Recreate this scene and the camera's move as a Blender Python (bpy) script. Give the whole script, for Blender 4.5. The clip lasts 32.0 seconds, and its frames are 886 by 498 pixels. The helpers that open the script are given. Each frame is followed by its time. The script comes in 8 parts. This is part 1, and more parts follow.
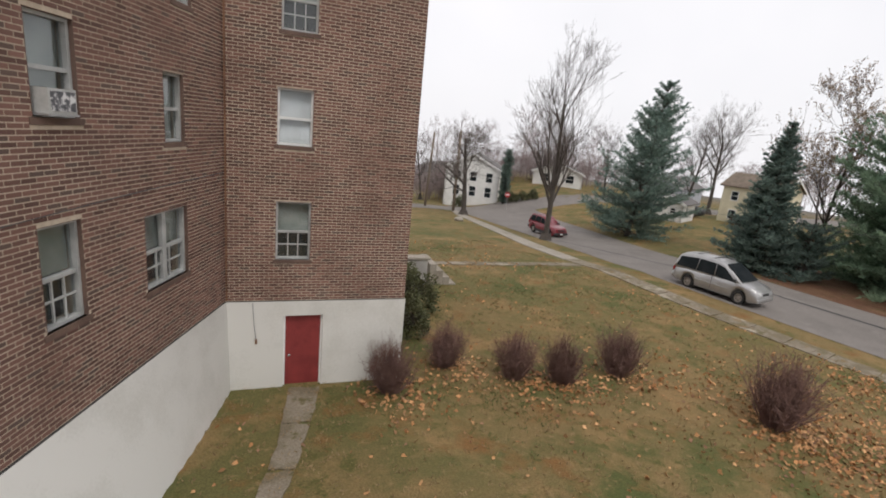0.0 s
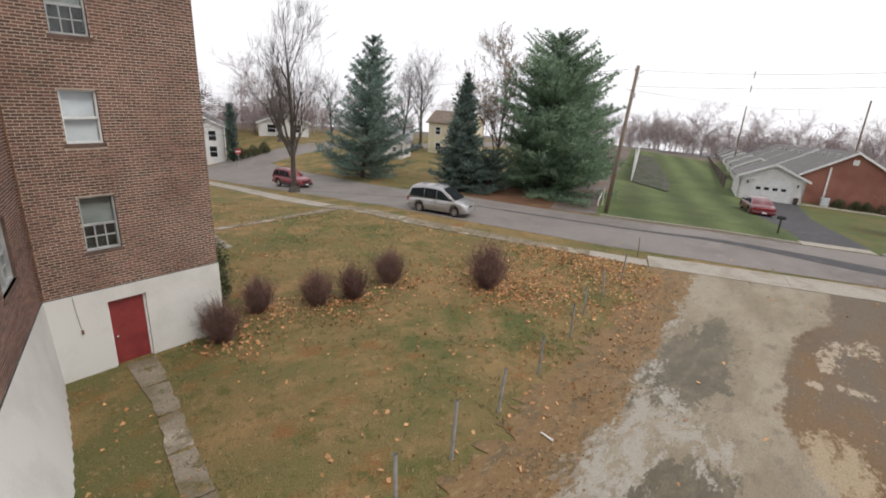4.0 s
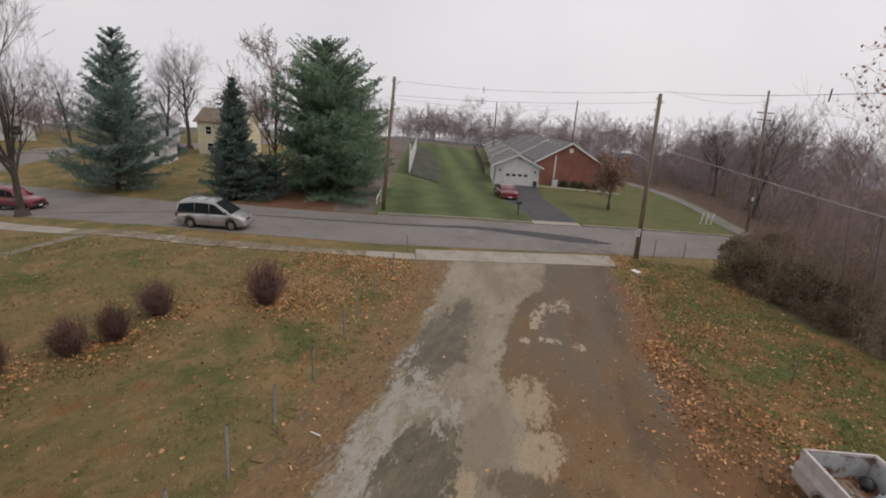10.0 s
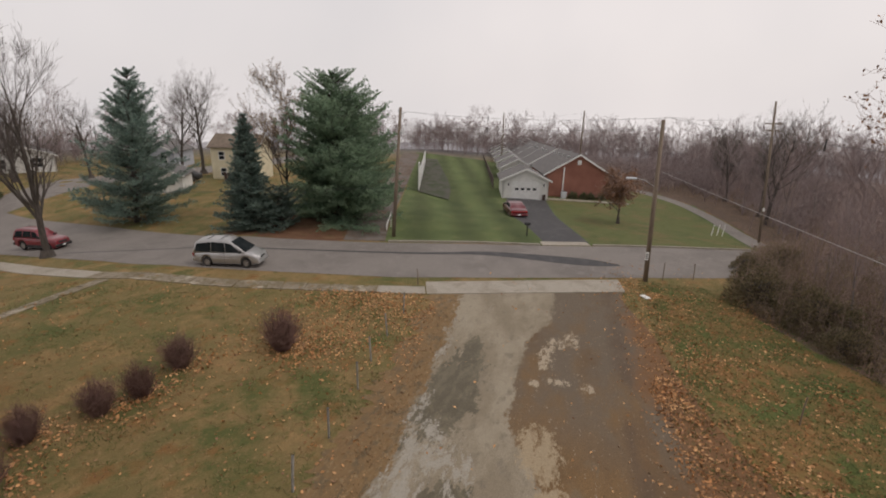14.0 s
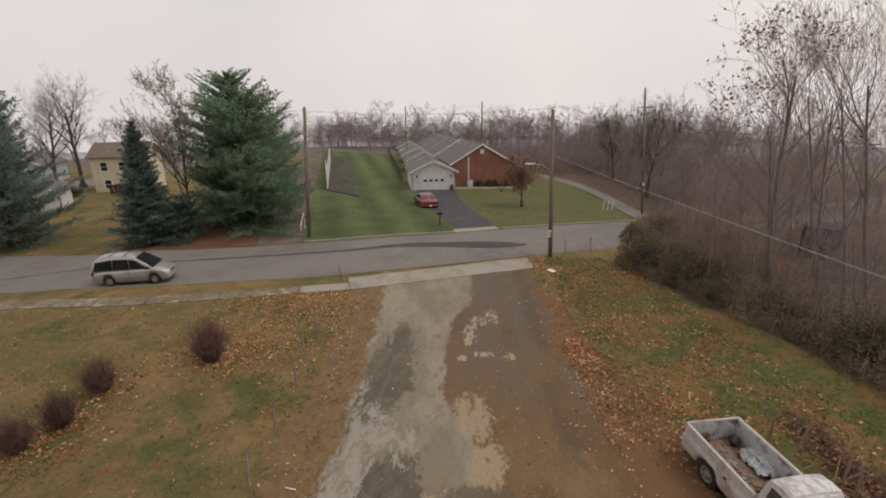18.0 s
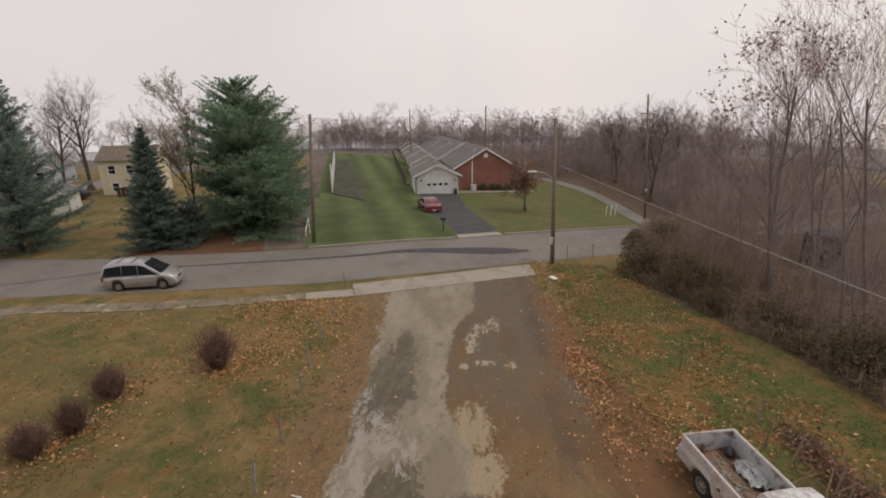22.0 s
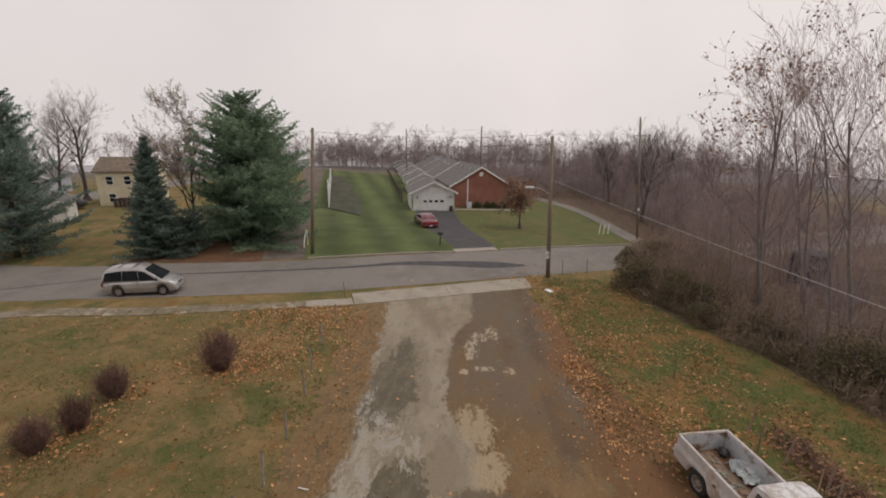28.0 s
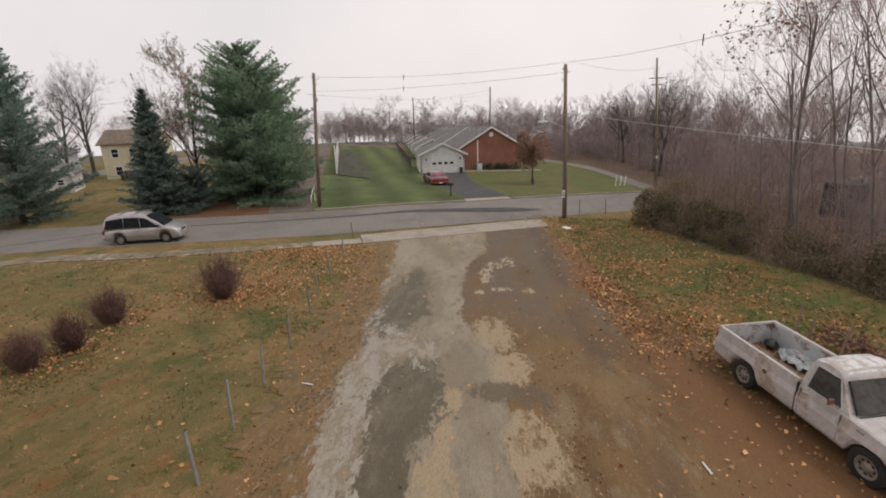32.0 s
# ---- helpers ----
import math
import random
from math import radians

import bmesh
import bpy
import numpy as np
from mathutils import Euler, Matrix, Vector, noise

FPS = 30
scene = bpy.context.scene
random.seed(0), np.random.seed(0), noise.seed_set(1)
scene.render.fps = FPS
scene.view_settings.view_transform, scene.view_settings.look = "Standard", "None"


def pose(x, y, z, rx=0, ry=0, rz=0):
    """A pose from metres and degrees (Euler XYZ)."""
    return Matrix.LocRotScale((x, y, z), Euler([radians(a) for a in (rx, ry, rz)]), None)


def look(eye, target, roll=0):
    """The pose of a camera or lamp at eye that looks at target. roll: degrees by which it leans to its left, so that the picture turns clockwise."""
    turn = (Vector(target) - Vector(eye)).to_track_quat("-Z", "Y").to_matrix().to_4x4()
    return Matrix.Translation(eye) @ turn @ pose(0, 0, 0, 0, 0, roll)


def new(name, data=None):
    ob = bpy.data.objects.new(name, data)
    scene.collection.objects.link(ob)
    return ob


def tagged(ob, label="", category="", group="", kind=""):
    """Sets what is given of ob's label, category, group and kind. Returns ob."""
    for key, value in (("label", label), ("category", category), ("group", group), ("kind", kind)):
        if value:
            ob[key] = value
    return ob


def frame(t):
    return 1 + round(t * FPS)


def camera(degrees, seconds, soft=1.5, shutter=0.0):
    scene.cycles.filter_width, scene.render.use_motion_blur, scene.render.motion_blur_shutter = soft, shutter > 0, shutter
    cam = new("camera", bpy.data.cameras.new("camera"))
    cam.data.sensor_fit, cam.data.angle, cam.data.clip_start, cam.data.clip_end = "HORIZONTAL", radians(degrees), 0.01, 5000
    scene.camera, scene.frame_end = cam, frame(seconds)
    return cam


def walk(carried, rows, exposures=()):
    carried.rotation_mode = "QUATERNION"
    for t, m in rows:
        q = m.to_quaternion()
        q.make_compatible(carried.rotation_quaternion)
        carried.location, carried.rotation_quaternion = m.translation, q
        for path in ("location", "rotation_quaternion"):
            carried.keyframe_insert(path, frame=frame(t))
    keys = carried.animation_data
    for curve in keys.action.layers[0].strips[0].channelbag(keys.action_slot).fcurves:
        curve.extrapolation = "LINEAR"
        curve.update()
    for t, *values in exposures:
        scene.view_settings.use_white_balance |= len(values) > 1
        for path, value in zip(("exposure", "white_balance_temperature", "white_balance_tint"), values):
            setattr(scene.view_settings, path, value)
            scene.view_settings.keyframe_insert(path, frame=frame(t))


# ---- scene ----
cam = camera(85.37, 32.0, soft=1.9)
PATH = [
    (0, (-0.185, 2.154, 6.608), (0.468, 3.983, 6.131), 5.77),
    (0.5, (-0.533, 1.842, 6.859), (0.137, 3.657, 6.353), 9.04),
    (1, (-1.048, 1.082, 6.728), (-0.424, 2.871, 6.087), 3.78),
    (1.5, (-1.510, 0.280, 6.270), (-0.919, 2.044, 5.537), 0.05),
    (2, (-1.760, 0.657, 6.979), (-1.102, 2.422, 6.308), 6.32),
    (2.5, (-2.035, 0.357, 6.715), (-1.376, 2.142, 6.097), 5.19),
    (3, (-2.140, 0.147, 6.916), (-1.412, 1.875, 6.220), 6.70),
    (3.5, (-3.165, -0.152, 6.613), (-2.036, 1.379, 5.996), 2.84),
    (4, (-3.242, -0.117, 7.407), (-1.751, 1.069, 6.796), 2.95),
    (4.5, (-3.300, -0.800, 7.620), (-1.537, -0.110, 6.975), 1.02),
    (6.5, (-3.171, -0.305, 7.733), (-1.312, 0.131, 7.138), -0.53),
    (7, (-2.859, -0.557, 7.808), (-0.967, -0.049, 7.409), -7.01),
    (7.5, (-3.179, -0.731, 8.153), (-1.299, -0.271, 7.647), 0.49),
    (8, (-3.473, -0.899, 8.450), (-1.626, -0.460, 7.823), 2.15),
    (8.5, (-3.584, -1.202, 8.508), (-1.721, -0.721, 7.961), -0.57),
    (9, (-3.842, -1.489, 8.765), (-2.010, -0.995, 8.133), -1.47),
    (9.5, (-3.929, -1.630, 8.711), (-2.081, -1.162, 8.108), 2.46),
    (10, (-4.021, -1.741, 8.751), (-2.173, -1.277, 8.143), 3.64),
    (10.5, (-3.989, -1.849, 8.901), (-2.142, -1.347, 8.323), -0.04),
    (11, (-4.062, -1.842, 9.135), (-2.225, -1.357, 8.512), 1.72),
    (11.5, (-3.977, -1.846, 9.468), (-2.129, -1.335, 8.899), -0.57),
    (12, (-3.973, -1.875, 9.759), (-2.130, -1.373, 9.167), 0.77),
    (12.5, (-4.029, -1.844, 10.093), (-2.185, -1.348, 9.497), 1.87),
    (13, (-4.246, -1.808, 10.366), (-2.396, -1.293, 9.809), 0.21),
    (13.5, (-3.970, -1.881, 10.454), (-2.131, -1.369, 9.860), 1.12),
    (15.5, (-4.252, -1.811, 10.910), (-2.426, -1.266, 10.305), 1.00),
    (16, (-5.051, -2.226, 11.187), (-3.321, -1.364, 10.673), 2.48),
    (16.5, (-5.253, -2.418, 11.063), (-3.520, -1.628, 10.451), 0.73),
    (17, (-5.089, -2.221, 10.672), (-3.191, -1.924, 10.116), 0.38),
    (17.5, (-5.194, -1.711, 10.825), (-3.304, -1.576, 10.187), 0.25),
    (18, (-5.180, -1.753, 10.727), (-3.286, -1.592, 10.106), -0.82),
    (18.5, (-5.185, -1.770, 10.693), (-3.288, -1.609, 10.081), -0.69),
    (19, (-5.313, -1.614, 10.795), (-3.411, -1.463, 10.193), -0.33),
    (19.5, (-5.117, -1.797, 10.701), (-3.215, -1.638, 10.104), -0.01),
    (20, (-5.299, -1.689, 10.614), (-3.377, -1.532, 10.087), 0.05),
    (20.5, (-5.220, -1.798, 10.685), (-3.315, -1.627, 10.099), -0.25),
    (21, (-5.263, -1.763, 10.784), (-3.363, -1.596, 10.182), -0.35),
    (21.5, (-5.366, -1.763, 10.920), (-3.462, -1.603, 10.328), 0.81),
    (22, (-5.399, -1.828, 11.220), (-3.505, -1.651, 10.601), -0.71),
    (22.5, (-5.584, -1.736, 11.604), (-3.677, -1.569, 11.026), -0.44),
    (23, (-5.627, -1.690, 12.197), (-3.734, -1.518, 11.575), -1.59),
    (23.5, (-5.713, -1.773, 12.069), (-3.797, -1.614, 11.517), 0.79),
    (24, (-5.754, -1.768, 12.131), (-3.842, -1.606, 11.568), 0.46),
    (24.5, (-5.849, -1.783, 12.158), (-3.940, -1.617, 11.587), -0.00),
    (25, (-5.872, -1.831, 12.291), (-3.980, -1.664, 11.664), -0.23),
    (25.5, (-6.082, -1.745, 12.246), (-4.172, -1.585, 11.675), 0.09),
    (27.5, (-6.429, -1.499, 11.177), (-4.487, -1.353, 10.721), 1.31),
    (28, (-6.120, -1.440, 10.846), (-4.199, -1.296, 10.309), 0.59),
    (28.5, (-6.117, -1.362, 9.612), (-4.192, -1.193, 9.098), -2.34),
    (29, (-6.064, -1.402, 8.696), (-4.158, -1.224, 8.117), 0.31),
    (29.5, (-6.074, -1.520, 7.879), (-4.180, -1.323, 7.268), -0.93),
    (30, (-5.995, -1.573, 7.439), (-4.127, -1.363, 6.757), -1.98),
    (30.5, (-5.880, -1.538, 7.207), (-3.996, -1.323, 6.569), -2.54),
    (31, (-5.775, -1.490, 7.145), (-3.866, -1.299, 6.579), -1.61),
    (31.5, (-5.660, -1.469, 7.437), (-3.772, -1.260, 6.812), -3.39),
    (32, (-5.619, -1.419, 7.819), (-3.721, -1.225, 7.219), -1.85),
]
walk(cam, [(t, look(eye, target, roll)) for t, eye, target, roll in PATH],
     exposures=[(0, 0.54, 6450, 10), (2, 0.69, 6450, 10), (4, 0.70, 6400, 10), (4.5, 0.47, 6450, 10), (6.5, 0.22, 6300, 11), (8, 0.14, 6500, 12), (9, 0.15, 6450, 13), (13, 0.15, 6750, 13), (20, 0.12, 6900, 14), (28, 0.12, 6950, 14), (31, 0.28, 6850, 13), (32, 0.28, 6800, 13)])

# ---- light: an overcast winter sky ----
world = bpy.data.worlds.new("overcast")
scene.world = world
world.use_nodes = True
wn, wl = world.node_tree.nodes, world.node_tree.links
sky = wn.new("ShaderNodeTexSky")
sky.sky_type, sky.sun_disc = "NISHITA", False
sky.sun_elevation, sky.sun_rotation = radians(57), radians(180)
sky.dust_density, sky.air_density = 4.0, 1.0
wcoord = wn.new("ShaderNodeTexCoord")
wcloud = wn.new("ShaderNodeTexNoise")
wcloud.inputs["Scale"].default_value = 1.6
wcloud.inputs["Detail"].default_value = 4.0
wramp = wn.new("ShaderNodeValToRGB")
wramp.color_ramp.elements[0].position, wramp.color_ramp.elements[1].position = 0.3, 0.75
wramp.color_ramp.elements[0].color = (0.66, 0.655, 0.675, 1)
wramp.color_ramp.elements[1].color = (0.79, 0.765, 0.77, 1)
wscale = wn.new("ShaderNodeVectorMath")
wscale.operation = "SCALE"
wscale.inputs["Scale"].default_value = 0.06
wmix = wn.new("ShaderNodeMix")
wmix.data_type = "RGBA"
wmix.inputs["Factor"].default_value = 0.9
wl.new(wcoord.outputs["Generated"], wcloud.inputs["Vector"])
wl.new(wcloud.outputs["Fac"], wramp.inputs["Fac"])
wl.new(sky.outputs["Color"], wscale.inputs[0])
wl.new(wscale.outputs["Vector"], wmix.inputs[6])
wl.new(wramp.outputs["Color"], wmix.inputs[7])
wl.new(wmix.outputs[2], wn["Background"].inputs["Color"])
wn["Background"].inputs["Strength"].default_value = 1.0

sun = new("sun", bpy.data.lights.new("sun", "SUN"))
sun.data.energy, sun.data.angle, sun.data.color = 0.85, radians(25), (1.0, 0.95, 0.9)
sun.matrix_world = look((0, 0, 60), (0, 39.5, 0))

# ---- materials ----
MATS = {}


def mat(name, c1, c2=None, rough=0.8, scale=3.0, grain=40.0, bump=0.0, metal=0.0, mix=(0.35, 0.65), c3=None, vary=0.0, island=False, spec=0.5, alpha=None, coat=0.0, stretch=None, thin=0.0):
    """A surface of two or three colours mixed by coarse and fine noise, with a little relief."""
    if name in MATS:
        return MATS[name]
    m = bpy.data.materials.new(name)
    m.use_nodes = True
    n, l = m.node_tree.nodes, m.node_tree.links
    b = n["Principled BSDF"]
    b.inputs["Roughness"].default_value, b.inputs["Metallic"].default_value = rough, metal
    b.inputs["Specular IOR Level"].default_value = spec
    b.inputs["Coat Weight"].default_value = coat
    co = n.new("ShaderNodeTexCoord")
    vec = co.outputs["Object"]
    if stretch:
        mp = n.new("ShaderNodeMapping")
        mp.inputs["Scale"].default_value = stretch
        l.new(vec, mp.inputs["Vector"])
        vec = mp.outputs["Vector"]
    big, fine = n.new("ShaderNodeTexNoise"), n.new("ShaderNodeTexNoise")
    for t, s, d in ((big, scale, 4.0), (fine, grain, 3.0)):
        t.inputs["Scale"].default_value, t.inputs["Detail"].default_value = s, d
        l.new(vec, t.inputs["Vector"])
    add = n.new("ShaderNodeMath")
    add.operation = "MULTIPLY_ADD"
    add.inputs[1].default_value = 0.35
    l.new(fine.outputs["Fac"], add.inputs[0])
    l.new(big.outputs["Fac"], add.inputs[2])
    ramp = n.new("ShaderNodeValToRGB")
    e = ramp.color_ramp.elements
    e[0].position, e[1].position = mix[0] + 0.17, mix[1] + 0.17
    c2 = c2 or tuple(min(1, v * 1.25) for v in c1)
    e[0].color, e[1].color = (*c1, 1), (*c2, 1)
    if c3:
        x = e.new(min(0.99, mix[1] + 0.3))
        x.color = (*c3, 1)
    l.new(add.outputs[0], ramp.inputs["Fac"])
    col = ramp.outputs["Color"]
    if vary:
        if island:
            r = n.new("ShaderNodeNewGeometry").outputs["Random Per Island"]
        else:
            r = n.new("ShaderNodeObjectInfo").outputs["Random"]
        mr = n.new("ShaderNodeMapRange")
        mr.inputs["To Min"].default_value, mr.inputs["To Max"].default_value = 1 - vary, 1 + vary
        l.new(r, mr.inputs["Value"])
        hs = n.new("ShaderNodeHueSaturation")
        l.new(mr.outputs["Result"], hs.inputs["Value"])
        l.new(col, hs.inputs["Color"])
        col = hs.outputs["Color"]
    l.new(col, b.inputs["Base Color"])
    if bump:
        bp = n.new("ShaderNodeBump")
        bp.inputs["Strength"].default_value, bp.inputs["Distance"].default_value = min(1.0, bump * 20), bump
        l.new(add.outputs[0], bp.inputs["Height"])
        l.new(bp.outputs["Normal"], b.inputs["Normal"])
    if alpha is not None:
        b.inputs["Transmission Weight"].default_value = alpha
    if thin:
        tr, mx = n.new("ShaderNodeBsdfTranslucent"), n.new("ShaderNodeMixShader")
        l.new(col, tr.inputs["Color"])
        mx.inputs["Fac"].default_value = thin
        l.new(b.outputs["BSDF"], mx.inputs[1])
        l.new(tr.outputs["BSDF"], mx.inputs[2])
        l.new(mx.outputs["Shader"], n["Material Output"].inputs["Surface"])
    MATS[name] = m
    return m


def ground_mat(name, layers, bump=0.02, rough=0.95, puddle=None, stripes=None, distant=None):
    """Ground cover: a base colour and layers (colour, noise scale, threshold, softness, seed) laid over it one by one."""
    m = bpy.data.materials.new(name)
    m.use_nodes = True
    n, l = m.node_tree.nodes, m.node_tree.links
    b = n["Principled BSDF"]
    b.inputs["Roughness"].default_value = rough
    b.inputs["Specular IOR Level"].default_value = 0.25
    co = n.new("ShaderNodeTexCoord").outputs["Object"]
    col = None
    for colour, scale, low, high, seed in layers:
        rgb = n.new("ShaderNodeRGB")
        rgb.outputs[0].default_value = (*colour, 1)
        if col is None:
            col = rgb.outputs[0]
            continue
        mp = n.new("ShaderNodeMapping")
        mp.inputs["Location"].default_value = (seed * 7.3, seed * 3.1, seed)
        l.new(co, mp.inputs["Vector"])
        t = n.new("ShaderNodeTexNoise")
        t.inputs["Scale"].default_value, t.inputs["Detail"].default_value, t.inputs["Roughness"].default_value = scale, 6.0, 0.62
        l.new(mp.outputs["Vector"], t.inputs["Vector"])
        r = n.new("ShaderNodeMapRange")
        r.inputs["From Min"].default_value, r.inputs["From Max"].default_value = low, high
        l.new(t.outputs["Fac"], r.inputs["Value"])
        x = n.new("ShaderNodeMix")
        x.data_type = "RGBA"
        l.new(r.outputs["Result"], x.inputs["Factor"])
        l.new(col, x.inputs[6])
        l.new(rgb.outputs[0], x.inputs[7])
        col = x.outputs[2]
        if puddle and seed in puddle:
            rr = n.new("ShaderNodeMapRange")
            rr.inputs["To Min"].default_value, rr.inputs["To Max"].default_value = rough, puddle[seed]
            l.new(r.outputs["Result"], rr.inputs["Value"])
            l.new(rr.outputs["Result"], b.inputs["Roughness"])
    if stripes:
        mp = n.new("ShaderNodeMapping")
        mp.inputs["Rotation"].default_value = (0, 0, radians(stripes[0]))
        l.new(co, mp.inputs["Vector"])
        wv = n.new("ShaderNodeTexWave")
        wv.bands_direction = "Y"
        wv.inputs["Scale"].default_value, wv.inputs["Distortion"].default_value = stripes[1], 0.0
        l.new(mp.outputs["Vector"], wv.inputs["Vector"])
        sv = n.new("ShaderNodeMapRange")
        sv.inputs["To Min"].default_value, sv.inputs["To Max"].default_value = 0.80, 1.20
        l.new(wv.outputs["Fac"], sv.inputs["Value"])
        sh = n.new("ShaderNodeHueSaturation")
        l.new(sv.outputs["Result"], sh.inputs["Value"])
        l.new(col, sh.inputs["Color"])
        col = sh.outputs["Color"]
    # distance haze painted into the colour: grey mixed in from 95 m out
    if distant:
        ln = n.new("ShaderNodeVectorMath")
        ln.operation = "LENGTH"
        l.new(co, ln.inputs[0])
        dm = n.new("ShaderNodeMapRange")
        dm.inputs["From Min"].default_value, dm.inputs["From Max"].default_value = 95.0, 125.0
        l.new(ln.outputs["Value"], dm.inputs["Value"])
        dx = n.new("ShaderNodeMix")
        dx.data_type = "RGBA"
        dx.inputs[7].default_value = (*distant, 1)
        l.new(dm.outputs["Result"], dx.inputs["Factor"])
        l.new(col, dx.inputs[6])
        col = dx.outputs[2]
    g = n.new("ShaderNodeTexNoise")
    g.inputs["Scale"].default_value, g.inputs["Detail"].default_value = 30.0, 5.0
    l.new(co, g.inputs["Vector"])
    hs = n.new("ShaderNodeHueSaturation")
    gr = n.new("ShaderNodeMapRange")
    gr.inputs["From Min"].default_value, gr.inputs["From Max"].default_value = 0.3, 0.7
    gr.inputs["To Min"].default_value, gr.inputs["To Max"].default_value = 0.72, 1.28
    l.new(g.outputs["Fac"], gr.inputs["Value"])
    l.new(gr.outputs["Result"], hs.inputs["Value"])
    l.new(col, hs.inputs["Color"])
    l.new(hs.outputs["Color"], b.inputs["Base Color"])
    bp = n.new("ShaderNodeBump")
    bp.inputs["Strength"].default_value, bp.inputs["Distance"].default_value = 0.8, bump
    l.new(g.outputs["Fac"], bp.inputs["Height"])
    l.new(bp.outputs["Normal"], b.inputs["Normal"])
    return m


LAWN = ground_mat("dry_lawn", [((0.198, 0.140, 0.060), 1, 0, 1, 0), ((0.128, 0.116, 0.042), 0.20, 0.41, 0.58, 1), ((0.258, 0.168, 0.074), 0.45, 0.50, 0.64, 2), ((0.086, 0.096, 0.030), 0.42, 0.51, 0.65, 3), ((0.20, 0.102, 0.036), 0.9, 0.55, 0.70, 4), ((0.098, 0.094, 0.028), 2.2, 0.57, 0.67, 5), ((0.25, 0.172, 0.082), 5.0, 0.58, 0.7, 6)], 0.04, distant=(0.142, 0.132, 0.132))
GREEN = ground_mat("mown_green_lawn", [((0.090, 0.113, 0.042), 1, 0, 1, 0), ((0.070, 0.094, 0.034), 0.3, 0.45, 0.6, 1), ((0.14, 0.137, 0.058), 0.7, 0.55, 0.75, 2)], 0.03, stripes=(-18, 0.075))


def drive_mat():
    """Bare earth with a worn concrete band, wet dark patches and ragged edges."""
    m = bpy.data.materials.new("broken_concrete_and_dirt")
    m.use_nodes = True
    n, l = m.node_tree.nodes, m.node_tree.links
    b = n["Principled BSDF"]
    b.inputs["Specular IOR Level"].default_value = 0.35
    co = n.new("ShaderNodeTexCoord").outputs["Object"]
    xyz = n.new("ShaderNodeSeparateXYZ")
    l.new(co, xyz.inputs[0])

    def val(op, *args):
        k = n.new("ShaderNodeMath")
        k.operation = op
        for i, a in enumerate(args):
            if isinstance(a, (int, float)):
                k.inputs[i].default_value = a
            else:
                l.new(a, k.inputs[i])
        return k.outputs[0]

    def nz(scale, seed, detail=6.0, rough=0.6):
        mp = n.new("ShaderNodeMapping")
        mp.inputs["Location"].default_value = (seed * 5.7, seed * 2.3, seed)
        mp.inputs["Scale"].default_value = (0.55, 1.25, 1.0)
        l.new(co, mp.inputs["Vector"])
        t = n.new("ShaderNodeTexNoise")
        t.inputs["Scale"].default_value, t.inputs["Detail"].default_value, t.inputs["Roughness"].default_value = scale, detail, rough
        l.new(mp.outputs["Vector"], t.inputs["Vector"])
        return t.outputs["Fac"]

    def step(v, a, c):
        k = n.new("ShaderNodeMapRange")
        k.inputs["From Min"].default_value, k.inputs["From Max"].default_value = a, c
        l.new(v, k.inputs["Value"])
        return k.outputs["Result"]

    def over(col, colour, f):
        k = n.new("ShaderNodeMix")
        k.data_type = "RGBA"
        l.new(f, k.inputs["Factor"])
        if isinstance(col, tuple):
            k.inputs[6].default_value = (*col, 1)
        else:
            l.new(col, k.inputs[6])
        k.inputs[7].default_value = (*colour, 1)
        return k.outputs[2]
    X, Y = xyz.outputs["X"], xyz.outputs["Y"]
    wob = val("MULTIPLY", val("SUBTRACT", nz(0.55, 1), 0.5), 4.2)
    fine = val("MULTIPLY", val("SUBTRACT", nz(2.4, 2), 0.5), 1.3)
    yw = val("ADD", val("ADD", Y, wob), fine)
    col = over((0.160, 0.095, 0.041), (0.116, 0.068, 0.030), step(nz(0.4, 3), 0.45, 0.6))
    col = over(col, (0.150, 0.106, 0.060), step(nz(1.6, 4), 0.56, 0.68))
    def spot(cx, cy, rx, ry, ragged=1.0, soft=0.1):
        """A ragged patch round a point."""
        dx, dy = val("DIVIDE", val("SUBTRACT", X, cx), rx), val("DIVIDE", val("SUBTRACT", Y, cy), ry)
        r2 = val("SQRT", val("ADD", val("MULTIPLY", dx, dx), val("MULTIPLY", dy, dy)))
        rough = val("ADD", val("MULTIPLY", val("SUBTRACT", nz(0.9, cx, 6, 0.68), 0.5), 2.6 * ragged), val("ADD", val("MULTIPLY", val("SUBTRACT", nz(3.5, cy + 20, 4, 0.65), 0.5), 2.1 * ragged), val("MULTIPLY", val("SUBTRACT", nz(12.0, cx + cy, 3, 0.6), 0.5), 1.3 * ragged)))
        return step(val("ADD", r2, rough), 1.0 + soft, 1.0 - soft)

    # greyer, damper earth towards the street, long tyre tracks and cracks
    col = over(col, (0.124, 0.095, 0.066), val("MULTIPLY", step(val("ADD", X, wob), 6.5, 11.0), step(nz(0.5, 23), 0.30, 0.55)))
    trk = val("MULTIPLY", step(val("ABSOLUTE", val("ADD", val("ADD", Y, 4.6), val("ADD", val("MULTIPLY", wob, 0.2), val("MULTIPLY", X, -0.02)))), 0.55, 0.15), step(nz(0.5, 21), 0.34, 0.58))
    col = over(col, (0.092, 0.062, 0.040), val("MULTIPLY", trk, 0.85))
    col = over(col, (0.205, 0.128, 0.058), val("MULTIPLY", spot(4.9, -4.4, 1.1, 0.55, 1.2, 0.5), 0.7))
    col = over(col, (0.195, 0.142, 0.082), val("MULTIPLY", step(val("ADD", X, wob), 7.0, 3.0), step(nz(1.1, 24, 6, 0.7), 0.50, 0.64)))
